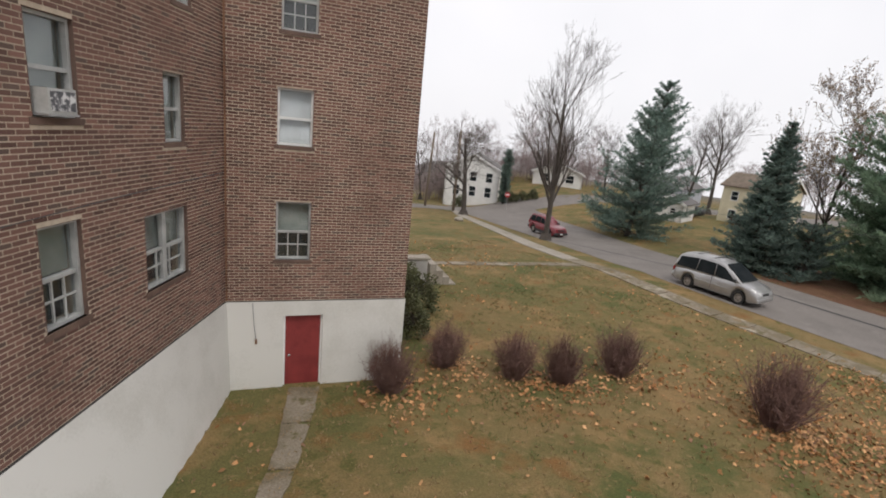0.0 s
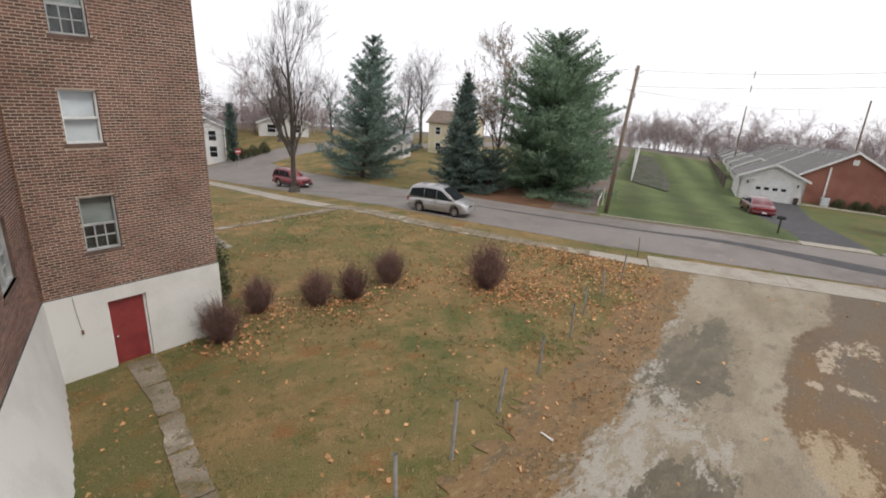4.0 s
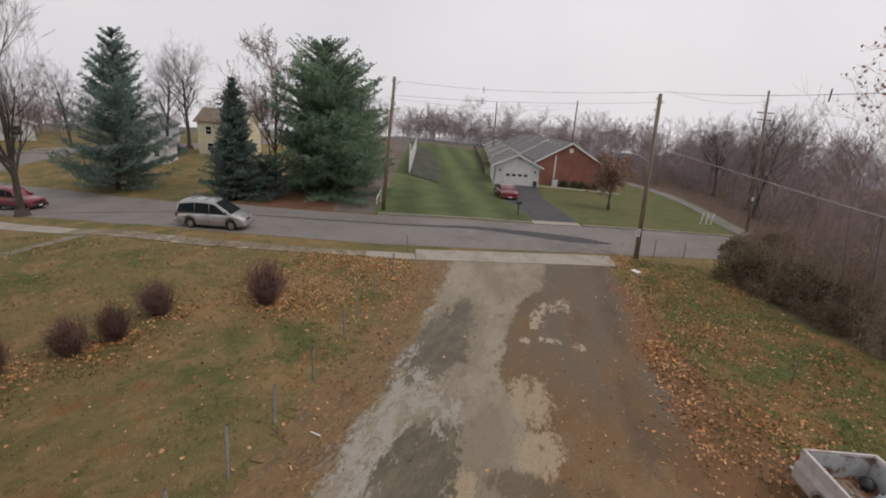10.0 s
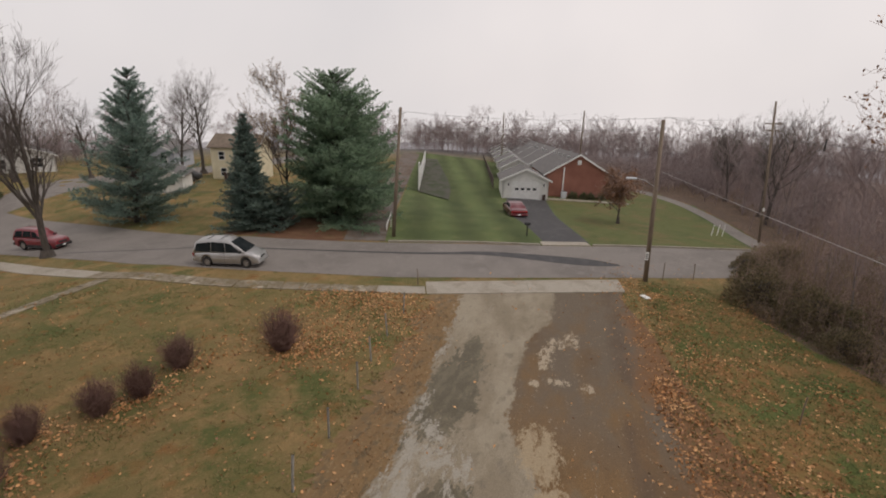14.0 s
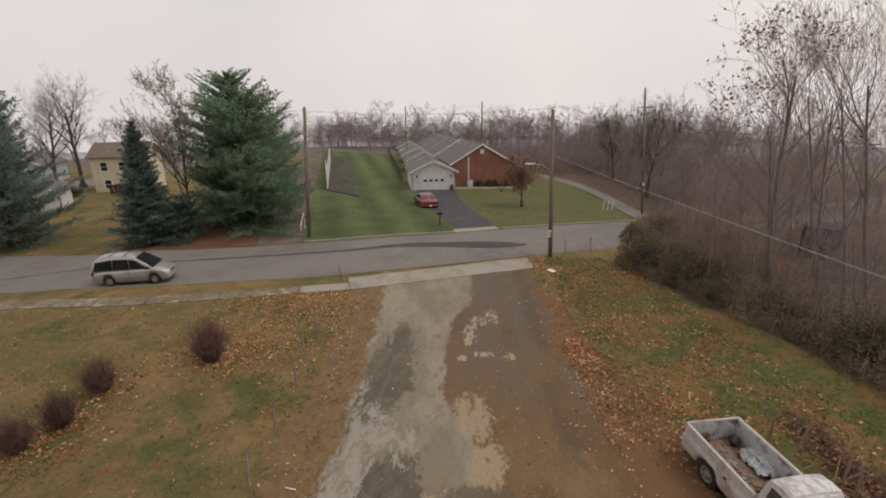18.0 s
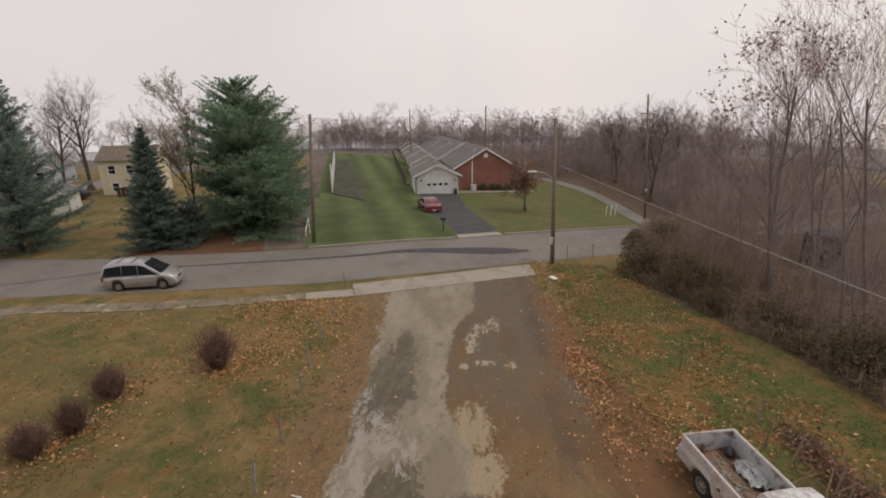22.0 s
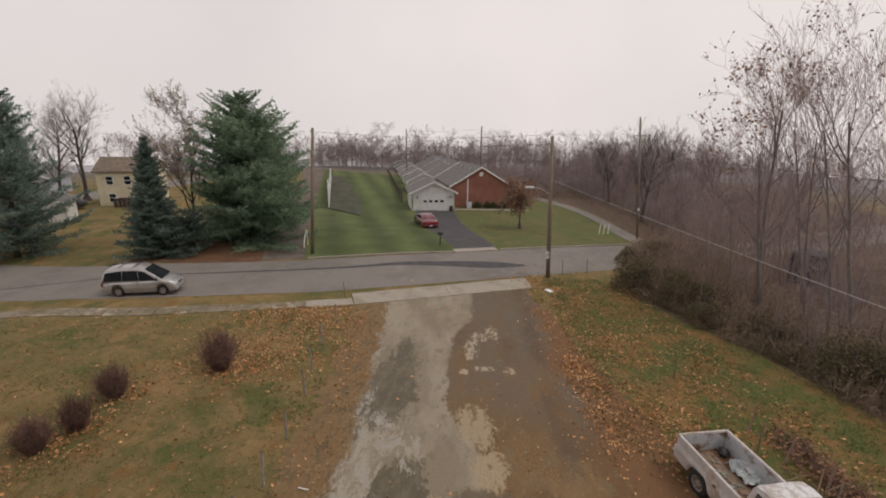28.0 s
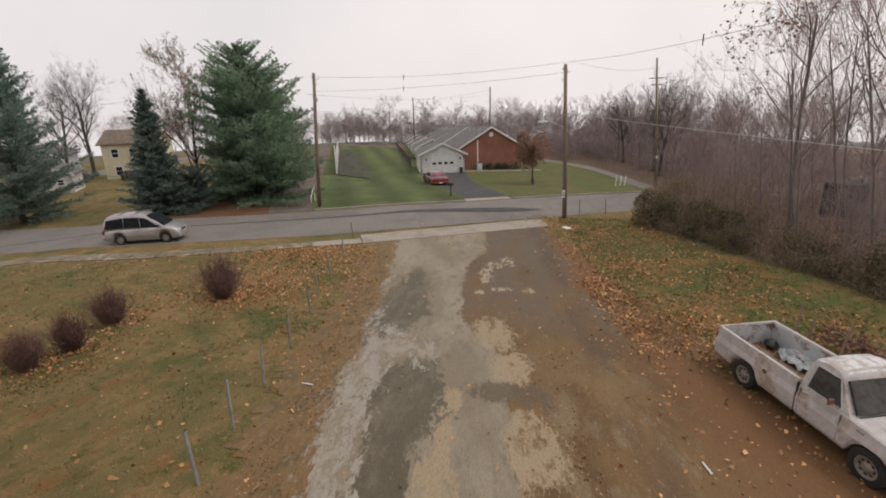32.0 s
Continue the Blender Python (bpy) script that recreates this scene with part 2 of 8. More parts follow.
    # pale broken slabs showing through the dirt
    for cx, cy, rx, ry in ((16.2, -2.2, 0.7, 0.36), (15.6, -1.6, 0.5, 0.3), (14.2, -1.25, 0.85, 0.3), (12.3, -1.9, 0.28, 0.5), (12.2, -2.9, 0.4, 0.22), (11.9, -1.05, 0.3, 0.2), (13.2, -1.2, 0.25, 0.12)):
        col = over(col, (0.33, 0.272, 0.196), val("MULTIPLY", spot(cx, cy, rx, ry, 0.9, 0.12), step(nz(3.2, 31, 6, 0.8), 0.45, 0.52)))
    col = over(col, (0.25, 0.20, 0.145), step(nz(11.0, 41, 2), 0.66, 0.72))
    # the worn concrete: broad at the street, a narrow tongue, then broad again
    edge_y = val("ADD", -0.3, val("ADD", val("MULTIPLY", step(X, 15.3, 17.6), -0.85), val("MULTIPLY", step(X, 9.4, 5.8), -1.55)))
    rag = val("ADD", val("MULTIPLY", wob, 0.18), val("ADD", val("MULTIPLY", fine, 0.5), val("MULTIPLY", val("SUBTRACT", nz(9.0, 43, 3), 0.5), 0.5)))
    inside = val("SUBTRACT", val("ADD", Y, rag), edge_y)
    band = step(inside, -0.10, 0.08)
    col = over(col, (0.205, 0.168, 0.117), band)
    lite = val("MULTIPLY", band, step(nz(0.5, 5, 6, 0.66), 0.42, 0.60))
    col = over(col, (0.274, 0.234, 0.172), lite)
    mott = val("MULTIPLY", band, step(nz(2.2, 7, 6, 0.7), 0.54, 0.66))
    col = over(col, (0.160, 0.134, 0.098), val("MULTIPLY", mott, 0.8))
    # ochre patches along its edge and a damp notch between them
    for cx, cy, rx, ry in ((7.7, -1.5, 1.25, 0.66), (5.4, -2.05, 0.9, 0.5), (2.1, -2.25, 1.15, 0.6), (3.5, -0.55, 0.55, 0.24), (2.3, -0.45, 0.8, 0.2), (0.8, -0.5, 0.8, 0.4), (-0.6, -1.6, 1.2, 0.7)):
        col = over(col, (0.298, 0.232, 0.148), val("MULTIPLY", spot(cx, cy, rx, ry, 0.75, 0.1), step(nz(2.6, 33, 6, 0.75), 0.38, 0.50)))
    col = over(col, (0.112, 0.086, 0.056), val("MULTIPLY", spot(4.1, -1.9, 0.45, 0.95, 1.1, 0.3), 0.85))
    # standing damp: dark pools with sharp ragged shores
    pools = val("MAXIMUM", val("MAXIMUM", spot(9.8, 1.7, 3.2, 1.0, 0.8, 0.05), spot(3.7, 0.42, 2.0, 0.8, 0.6, 0.06)), val("MAXIMUM", spot(0.9, 0.55, 1.9, 0.55, 0.7, 0.1), spot(13.6, 1.7, 1.3, 0.4, 1.0, 0.06)))
    chips = step(nz(2.0, 36, 6, 0.76), 0.61, 0.65)
    wet = val("MULTIPLY", val("MULTIPLY", pools, band), val("SUBTRACT", 1.0, chips))
    col = over(col, (0.082, 0.068, 0.041), val("MULTIPLY", wet, 0.94))
    col = over(col, (0.142, 0.118, 0.076), val("MULTIPLY", wet, step(nz(1.5, 38, 7, 0.78), 0.46, 0.64)))
    film = val("MULTIPLY", band, step(nz(0.7, 6, 6, 0.7), 0.55, 0.66))
    # pale flakes along the lawn side
    for cx, cy, rx, ry in ((13.4, 3.0, 1.0, 0.3), (8.6, 2.45, 1.3, 0.26), (6.7, 1.75, 1.3, 0.75), (4.4, 1.75, 1.7, 0.55), (2.2, 1.55, 1.7, 0.5), (-0.3, 1.4, 1.7, 0.5), (5.9, 0.5, 0.9, 0.6)):
        col = over(col, (0.292, 0.266, 0.220), val("MULTIPLY", spot(cx, cy, rx, ry, 1.0, 0.08), step(nz(2.2, 37, 6, 0.8), 0.46, 0.53)))
    # dirt along the lawn and leaf mould along the verge
    left = val("SUBTRACT", val("ADD", val("ADD", Y, val("MULTIPLY", wob, 0.25)), val("ADD", val("MULTIPLY", fine, 0.9), val("MULTIPLY", X, -0.095))), 1.75)
    shore = step(val("ADD", left, val("MULTIPLY", val("SUBTRACT", nz(6.0, 44, 4), 0.5), 1.2)), 0.0, 0.14)
    col = over(col, (0.182, 0.112, 0.050), shore)
    col = over(col, (0.120, 0.086, 0.046), val("MULTIPLY", shore, step(nz(2.4, 45, 6, 0.7), 0.50, 0.60)))
    col = over(col, (0.225, 0.158, 0.082), val("MULTIPLY", shore, step(nz(7.0, 46, 4, 0.7), 0.56, 0.64)))
    right = val("SUBTRACT", val("ADD", val("MULTIPLY", yw, -1.0), val("MULTIPLY", step(X, 14.0, 0.0), -1.6)), 4.4)
    col = over(col, (0.155, 0.080, 0.035), step(right, 0.0, 0.9))
    g = nz(26.0, 8, 4)
    hs = n.new("ShaderNodeHueSaturation")
    gr = n.new("ShaderNodeMapRange")
    gr.inputs["From Min"].default_value, gr.inputs["From Max"].default_value = 0.3, 0.7
    gr.inputs["To Min"].default_value, gr.inputs["To Max"].default_value = 0.82, 1.18
    l.new(g, gr.inputs["Value"])
    l.new(gr.outputs["Result"], hs.inputs["Value"])
    l.new(col, hs.inputs["Color"])
    l.new(hs.outputs["Color"], b.inputs["Base Color"])
    rr = n.new("ShaderNodeMapRange")
    rr.inputs["To Min"].default_value, rr.inputs["To Max"].default_value = 0.85, 0.58
    l.new(val("MAXIMUM", wet, val("MULTIPLY", film, 0.75)), rr.inputs["Value"])
    l.new(rr.outputs["Result"], b.inputs["Roughness"])
    bp = n.new("ShaderNodeBump")
    bp.inputs["Strength"].default_value, bp.inputs["Distance"].default_value = 0.6, 0.015
    l.new(g, bp.inputs["Height"])
    l.new(bp.outputs["Normal"], b.inputs["Normal"])
    return m


DRIVE = drive_mat()
ASPHALT = ground_mat("grey_asphalt", [((0.200, 0.180, 0.164), 1, 0, 1, 0), ((0.164, 0.147, 0.134), 0.25, 0.46, 0.62, 1), ((0.226, 0.205, 0.188), 1.3, 0.55, 0.7, 2)], 0.006, 0.85)
LANE = ground_mat("leaf_strewn_gravel", [((0.15, 0.13, 0.118), 1, 0, 1, 0), ((0.12, 0.088, 0.066), 0.5, 0.46, 0.6, 1), ((0.165, 0.105, 0.068), 1.4, 0.55, 0.68, 2)], 0.02)
TAR = ground_mat("dark_patched_asphalt", [((0.062, 0.06, 0.062), 1, 0, 1, 0), ((0.10, 0.096, 0.096), 1.5, 0.5, 0.7, 1)], 0.006, 0.8)
CONC = ground_mat("pale_concrete", [((0.326, 0.295, 0.246), 1, 0, 1, 0), ((0.255, 0.224, 0.180), 0.8, 0.48, 0.62, 1), ((0.220, 0.189, 0.145), 3.0, 0.6, 0.72, 2)], 0.006, 0.85)
WALK = ground_mat("stained_broken_concrete", [((0.235, 0.20, 0.15), 1, 0, 1, 0), ((0.165, 0.135, 0.09), 1.1, 0.46, 0.58, 1), ((0.36, 0.32, 0.25), 0.9, 0.56, 0.64, 2), ((0.125, 0.105, 0.048), 2.8, 0.55, 0.64, 3), ((0.20, 0.135, 0.065), 1.7, 0.57, 0.64, 9)], 0.01, 0.85)
PINEFLOOR = ground_mat("needle_litter", [((0.135, 0.068, 0.040), 1, 0, 1, 0), ((0.17, 0.10, 0.055), 0.8, 0.5, 0.65, 1), ((0.10, 0.085, 0.03), 1.7, 0.58, 0.7, 2)], 0.04)
WOODFLOOR = ground_mat("leaf_litter", [((0.125, 0.088, 0.066), 1, 0, 1, 0), ((0.165, 0.108, 0.075), 0.9, 0.5, 0.64, 1), ((0.095, 0.082, 0.05), 1.4, 0.56, 0.7, 2)], 0.06)
MULCH = ground_mat("grey_mulch", [((0.085, 0.08, 0.066), 1, 0, 1, 0), ((0.05, 0.065, 0.032), 0.7, 0.45, 0.6, 1), ((0.13, 0.12, 0.10), 1.6, 0.58, 0.7, 2)], 0.05)
GREENDULL = ground_mat("dull_green_lawn", [((0.105, 0.115, 0.042), 1, 0, 1, 0), ((0.135, 0.115, 0.05), 0.25, 0.48, 0.6, 1), ((0.08, 0.097, 0.034), 0.6, 0.52, 0.66, 2)], 0.03)

BRICK = mat("red_brown_brick", (0.140, 0.073, 0.056), (0.184, 0.097, 0.076), 0.9, 0.7, 60, 0.002, vary=0.34, mix=(0.3, 0.7))
BRICKJ = mat("red_brown_brick_mass", (0.132, 0.069, 0.053), (0.192, 0.101, 0.079), 0.9, 0.7, 60, 0.002, vary=0.38, island=True, mix=(0.3, 0.7))
BRICKDARK = mat("burnt_dark_brick", (0.096, 0.064, 0.052), (0.134, 0.086, 0.069), 0.9, 0.7, 60, 0.002)
MORTAR = mat("pale_mortar", (0.34, 0.27, 0.20), (0.58, 0.49, 0.38), 0.95, 0.8, 14, 0.002, mix=(0.28, 0.60))
WHITEWALL = mat("white_painted_masonry", (0.54, 0.53, 0.485), (0.65, 0.64, 0.60), 0.75, 0.9, 25, 0.003, mix=(0.25, 0.55))
WHITE = mat("white_paint", (0.70, 0.70, 0.68), (0.80, 0.80, 0.78), 0.55, 3, 30)
GREYFRAME = mat("grey_weathered_frame", (0.34, 0.345, 0.335), (0.47, 0.475, 0.46), 0.6, 4, 40)
REDDOOR = mat("dull_red_door_paint", (0.19, 0.026, 0.027), (0.26, 0.040, 0.038), 0.55, 3, 40)
DARKEDGE = mat("dark_bitumen", (0.03, 0.028, 0.026), (0.06, 0.055, 0.05), 0.85)
BLIND = mat("grey_green_blind", (0.22, 0.24, 0.225), (0.31, 0.325, 0.305), 0.8, 3, 30)
CURTAIN = mat("pale_curtain", (0.62, 0.63, 0.64), (0.74, 0.75, 0.77), 0.85, 3, 20)
ROOMSHADE = mat("dark_interior", (0.045, 0.05, 0.05), (0.065, 0.07, 0.07), 0.9)
GLASS = mat("window_glass", (0.86, 0.9, 0.9), (0.88, 0.92, 0.92), 0.02, alpha=1.0, spec=0.4)
STEEL = mat("galvanised_steel", (0.42, 0.42, 0.42), (0.52, 0.52, 0.51), 0.5, 5, 50, metal=0.7)
GREYBOX = mat("light_grey_enamel", (0.52, 0.55, 0.57), (0.58, 0.61, 0.63), 0.45, 4, 30)
BLACKIRON = mat("black_iron", (0.02, 0.02, 0.02), (0.04, 0.04, 0.04), 0.6)
BARK = mat("grey_brown_bark", (0.055, 0.046, 0.04), (0.10, 0.085, 0.072), 0.95, 4, 30, 0.01, stretch=(3, 3, 0.6))
TWIG = mat("thin_grey_brown_twigs", (0.09, 0.075, 0.068), (0.14, 0.118, 0.106), 0.95, 2, 20)
WOODBARK = mat("pale_grey_woodland_bark", (0.15, 0.126, 0.118), (0.225, 0.192, 0.178), 0.95, 4, 30, 0.01, stretch=(3, 3, 0.6))
TWIGRED = mat("reddish_twigs", (0.250, 0.180, 0.163), (0.340, 0.256, 0.236), 0.95, 2, 20)
SHRUBTWIG = mat("maroon_shrub_twigs", (0.122, 0.064, 0.054), (0.19, 0.112, 0.09), 0.95, 3, 20)
PINEGREEN = mat("blue_green_needles", (0.152, 0.218, 0.186), (0.248, 0.324, 0.270), 0.9, 0.8, 12, vary=0.3, island=True, thin=0.66)
PINEGREEN2 = mat("green_needles", (0.160, 0.240, 0.160), (0.272, 0.362, 0.240), 0.9, 0.8, 12, vary=0.3, island=True, thin=0.68)
SPRUCE = mat("dark_spruce_needles", (0.130, 0.185, 0.160), (0.215, 0.282, 0.238), 0.9, 1.2, 12, vary=0.3, island=True, thin=0.64)
EVERGREEN = mat("evergreen_shrub_leaves", (0.06, 0.07, 0.03), (0.12, 0.125, 0.055), 0.85, 3, 20, vary=0.4, island=True)
BRAMBLE = mat("thicket_stems_and_leaves", (0.198, 0.140, 0.111), (0.290, 0.208, 0.168), 0.95, 0.5, 15, vary=0.4, island=True)
LEAF = mat("fallen_leaves", (0.36, 0.168, 0.064), (0.52, 0.300, 0.140), 0.85, 0.8, 20, vary=0.45, island=True)
RUSSET = mat("russet_leaves", (0.20, 0.105, 0.06), (0.30, 0.165, 0.095), 0.9, 2, 20, vary=0.4, island=True)
POLEWOOD = mat("weathered_pole_wood", (0.15, 0.115, 0.085), (0.23, 0.18, 0.135), 0.9, 2, 40, 0.004, stretch=(6, 6, 0.5))
WIRE = mat("black_cable", (0.07, 0.07, 0.075), (0.10, 0.10, 0.10), 0.7)
WIREPALE = mat("bare_pale_cable", (0.38, 0.365, 0.36), (0.45, 0.435, 0.43), 0.6)
SHINGLE = mat("grey_shingles", (0.112, 0.105, 0.102), (0.158, 0.148, 0.142), 0.9, 2, 25, 0.01)
SHINGLEBROWN = mat("brown_shingles", (0.13, 0.10, 0.075), (0.19, 0.15, 0.115), 0.9, 2, 25, 0.01)
FARBRICK = mat("orange_red_brick", (0.24, 0.10, 0.072), (0.31, 0.135, 0.098), 0.9, 0.6, 12, 0.004)
SIDING = mat("white_vinyl_siding", (0.66, 0.65, 0.62), (0.74, 0.73, 0.70), 0.6, 1.5, 20)
CREAM = mat("cream_siding", (0.58, 0.52, 0.36), (0.66, 0.60, 0.43), 0.7, 1.5, 20)
DARKHEDGE = mat("dark_brown_fence", (0.055, 0.035, 0.03), (0.09, 0.06, 0.05), 0.9, 2, 20)


def link(name, mesh, material=None, parent=None, label=""):
    if material and not mesh.materials:
        mesh.materials.append(material)
    ob = new(name, mesh)
    if parent:
        ob.parent = parent
    return tagged(ob, label)


def part(name, bm, material, parent=None, label="", smooth=False):
    """Links a bmesh as one mesh object under a thing or a part."""
    me = bpy.data.meshes.new(name)
    bm.to_mesh(me)
    bm.free()
    if smooth:
        for p in me.polygons:
            p.use_smooth = True
    return link(name, me, material, parent, label)


def pymesh(name, verts, faces, material, parent=None, label="", smooth=False):
    me = bpy.data.meshes.new(name)
    me.from_pydata([tuple(v) for v in verts], [], faces)
    me.update()
    if smooth:
        me.polygons.foreach_set("use_smooth", [True] * len(me.polygons))
    return link(name, me, material, parent, label)


def thing(name, at=(0, 0, 0), rz=0.0, label="", category="", group="", kind=""):
    ob = new(name)
    ob.matrix_basis = pose(*at, 0, 0, rz)
    return tagged(ob, label, category, group, kind)


def box(lo, hi, bevel=0.0, seg=1, bm=None):
    """A box from corner to corner, its edges rounded."""
    own = bm is None
    bm = bm or bmesh.new()
    r = bmesh.ops.create_cube(bm, size=1.0)
    for v in r["verts"]:
        v.co = Vector([(a + b) / 2 + c * (b - a) for a, b, c in zip(lo, hi, v.co)])
    if bevel:
        bmesh.ops.bevel(bm, geom=list({e for v in r["verts"] for e in v.link_edges}), offset=bevel, segments=seg, profile=0.5, affect="EDGES")
    return bm


def tube(points, radii, sides=8, bm=None, caps=True):
    """A round bar along points with the radius at each."""
    bm = bm or bmesh.new()
    rings = []
    pts = [Vector(p) for p in points]
    for i, p in enumerate(pts):
        d = (pts[min(i + 1, len(pts) - 1)] - pts[max(i - 1, 0)]).normalized()
        a = d.orthogonal().normalized()
        b = d.cross(a)
        rings.append([bm.verts.new(p + radii[i] * (math.cos(k * math.tau / sides) * a + math.sin(k * math.tau / sides) * b)) for k in range(sides)])
    for r, s in zip(rings, rings[1:]):
        turn = min(range(sides), key=lambda k: (s[k].co - r[0].co).length)
        for k in range(sides):
            bm.faces.new((r[k], r[(k + 1) % sides], s[(k + 1 + turn) % sides], s[(k + turn) % sides]))
    if caps:
        bm.faces.new(list(reversed(rings[0])))
        bm.faces.new(rings[-1])
    return bm


def smoothstep(a, b, x):
    q = min(1.0, max(0.0, (x - a) / (b - a)))
    return q * q * (3 - 2 * q)


def gz(x, y):
    """The height of the ground."""
    z = 0.4 + 1.2 * math.exp(-((x - 1) ** 2 / 60 + (y - 1.5) ** 2 / 50))
    z -= 0.035 * (min(60.0, max(18.0, x)) - 18) + 0.02 * (min(120.0, max(60.0, x)) - 60)
    z += 0.03 * min(0.0, max(y, -25.0) - 5) * smoothstep(8, 20, x)
    z -= 1.2 * math.exp(-((x + 4.4) ** 2 / 2.4 + (y - 5.3) ** 2 / 1.9))
    z -= 0.09 * (min(130.0, max(22.0, y)) - 22) * (1 - smoothstep(24, 42, x))
    z -= 0.65 * smoothstep(34, 52, x) * (1 - smoothstep(22, 40, y))
    far = math.hypot(x, y)
    return z - 0.125 * max(0.0, far - 112) * smoothstep(112, 170, far)


def strip(name, left, right, z, material, steps=40, across=6, parent=None, thick=0.0, ragged=0.0):
    """A ribbon of ground between two lines, lying z over the ground."""
    def along(line, q):
        q *= len(line) - 1
        i = min(int(q), len(line) - 2)
        f = q - i
        p0, p1, p2, p3 = (Vector(line[max(0, min(len(line) - 1, j))]) for j in (i - 1, i, i + 1, i + 2))
        return 0.5 * ((2 * p1) + (p2 - p0) * f + (2 * p0 - 5 * p1 + 4 * p2 - p3) * f * f + (3 * p1 - p0 - 3 * p2 + p3) * f ** 3)
    verts, faces = [], []
    for i in range(steps + 1):
        a, b = along(left, i / steps), along(right, i / steps)
        if ragged:
            b = b + (b - a).normalized() * ragged * (noise.noise(Vector((b.x * 0.6, b.y * 0.6, 2))) + 0.6 * noise.noise(Vector((b.x * 2.2, b.y * 2.2, 7))) + 0.45 * noise.noise(Vector((b.x * 6, b.y * 6, 4))))
        for j in range(across + 1):
            p = a.lerp(b, j / across)
            verts.append((p.x, p.y, gz(p.x, p.y) + z))
    w = across + 1
    for i in range(steps):
        for j in range(across):
            faces.append((i * w + j, i * w + j + 1, (i + 1) * w + j + 1, (i + 1) * w + j))
    if thick:
        rim = [j for j in range(w)] + [i * w + across for i in range(1, steps + 1)] + [steps * w + j for j in range(across - 1, -1, -1)] + [i * w for i in range(steps - 1, 0, -1)]
        base = len(verts)
        verts += [(verts[k][0], verts[k][1], verts[k][2] - thick) for k in rim]
        for k in range(len(rim)):
            q = (k + 1) % len(rim)
            faces.append((rim[k], rim[q], base + q, base + k))
    me = bpy.data.meshes.new(name)
    me.from_pydata(verts, [], faces)
    me.update()
    bm = bmesh.new()
    bm.from_mesh(me)
    bmesh.ops.recalc_face_normals(bm, faces=bm.faces)
    up = sum(f.normal.z for f in bm.faces)
    if up < 0:
        bmesh.ops.reverse_faces(bm, faces=bm.faces)
    bm.to_mesh(me)
    bm.free()
    return link(name, me, material, parent)


def arc_line(pts, n):
    """n + 1 points at even steps along a bent line."""
    pts = [Vector(p) for p in pts]
    lens = [(b - a).length for a, b in zip(pts, pts[1:])]
    total, out = sum(lens), []
    for i in range(n + 1):
        s = total * i / n
        for a, b, d in zip(pts, pts[1:], lens):
            if s <= d + 1e-9:
                out.append(a.lerp(b, s / d))
                break
            s -= d
        else:
            out.append(pts[-1].copy())
    return out

# ---- the ground, road and drives ----
def ground_sheet():
    near = [-40 + 1.0 * i for i in range(131)]
    axis = [-2500, -1500, -900, -600, -400, -300, -220, -170, -130, -100, -80, -65, -52] + near + [95, 102, 110, 120, 132, 146, 165, 190, 220, 260, 320, 400, 520, 700, 1000, 1600, 2500]
    verts = [(x, y, gz(x, y)) for x in axis for y in axis]
    n = len(axis)
    faces = [(i * n + j, (i + 1) * n + j, (i + 1) * n + j + 1, i * n + j + 1) for i in range(n - 1) for j in range(n - 1)]
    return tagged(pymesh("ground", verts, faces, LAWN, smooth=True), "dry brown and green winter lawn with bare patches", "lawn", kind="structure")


ground_sheet()
# road lines run from the hilltop junction in the north to the south-east
ROAD_W = [(22.6, 66), (20.6, 52.9), (19.2, 38), (18.5, 28.5), (18.1, 21.9), (20.2, 11.5), (21.8, 5.8), (26.8, -4.9), (32, -16), (38, -28), (52, -52), (76, -90)]
ROAD_E = [(34.0, 66), (30.2, 52.5), (28.4, 40), (26.2, 28.5), (25.9, 22), (28.1, 12), (32.4, 0.5), (36.5, -8), (40.5, -16.5), (46, -29), (60, -53), (84, -90)]
tagged(strip("road", ROAD_W, ROAD_E, 0.015, ASPHALT, 110, 8), "worn grey asphalt residential street", "road", kind="structure")
tagged(strip("road_patch", [(19.9, 33), (21.8, 25), (24.6, 14), (26.3, 8), (27.9, 3.4), (28.4, -2.4), (29.6, -5.2)], [(20.1, 33), (22.0, 25), (24.9, 14), (26.8, 8), (28.9, 3.5), (30.2, -2.2), (30.0, -5.0)], 0.022, TAR, 50, 3), "dark tar patch along the street", "road patch", kind="structure")
tagged(strip("cross_road", [(-50, 78), (0, 68.5), (25, 64.5), (60, 58.5), (90, 56)], [(-50, 70), (0, 61), (20, 58.0), (33, 56), (60, 51.5), (90, 49)], 0.019, ASPHALT, 60, 4), "grey asphalt side street", "road", kind="structure")
tagged(strip("drive", [(24.2, -5.0), (22.3, -4.9), (18.4, -5.9), (13.3, -6.6), (8.0, -8.1), (4.0, -10.2), (0.0, -11.6), (-8, -13), (-26, -14)], [(18.9, 5.4), (18.4, 5.3), (14.9, 4.9), (9.0, 4.3), (4.0, 3.7), (0.5, 3.2), (-3.0, 2.9), (-8, 3.4), (-26, 4.0)], 0.012, DRIVE, 520, 12, ragged=0.75), "bare earth and broken concrete drive with wet patches", "drive", kind="structure")
tagged(strip("green_lawn", [(28.6, 12.0), (32.6, 0.6), (34.6, -3.3), (41, -17.2)], [(108, 36.8), (104, 20), (80, -3), (66, -17)], 0.014, GREEN, 60, 40), "striped mown green lawn", "lawn", kind="structure")
tagged(strip("alley", [(27.6, 14.9), (40, 19.3), (72, 29.2), (105, 39)], [(28.6, 11.9), (41, 16.1), (72.4, 25.6), (105, 35)], 0.024, LANE, 40, 4), "narrow grey gravel lane", "lane", kind="structure")
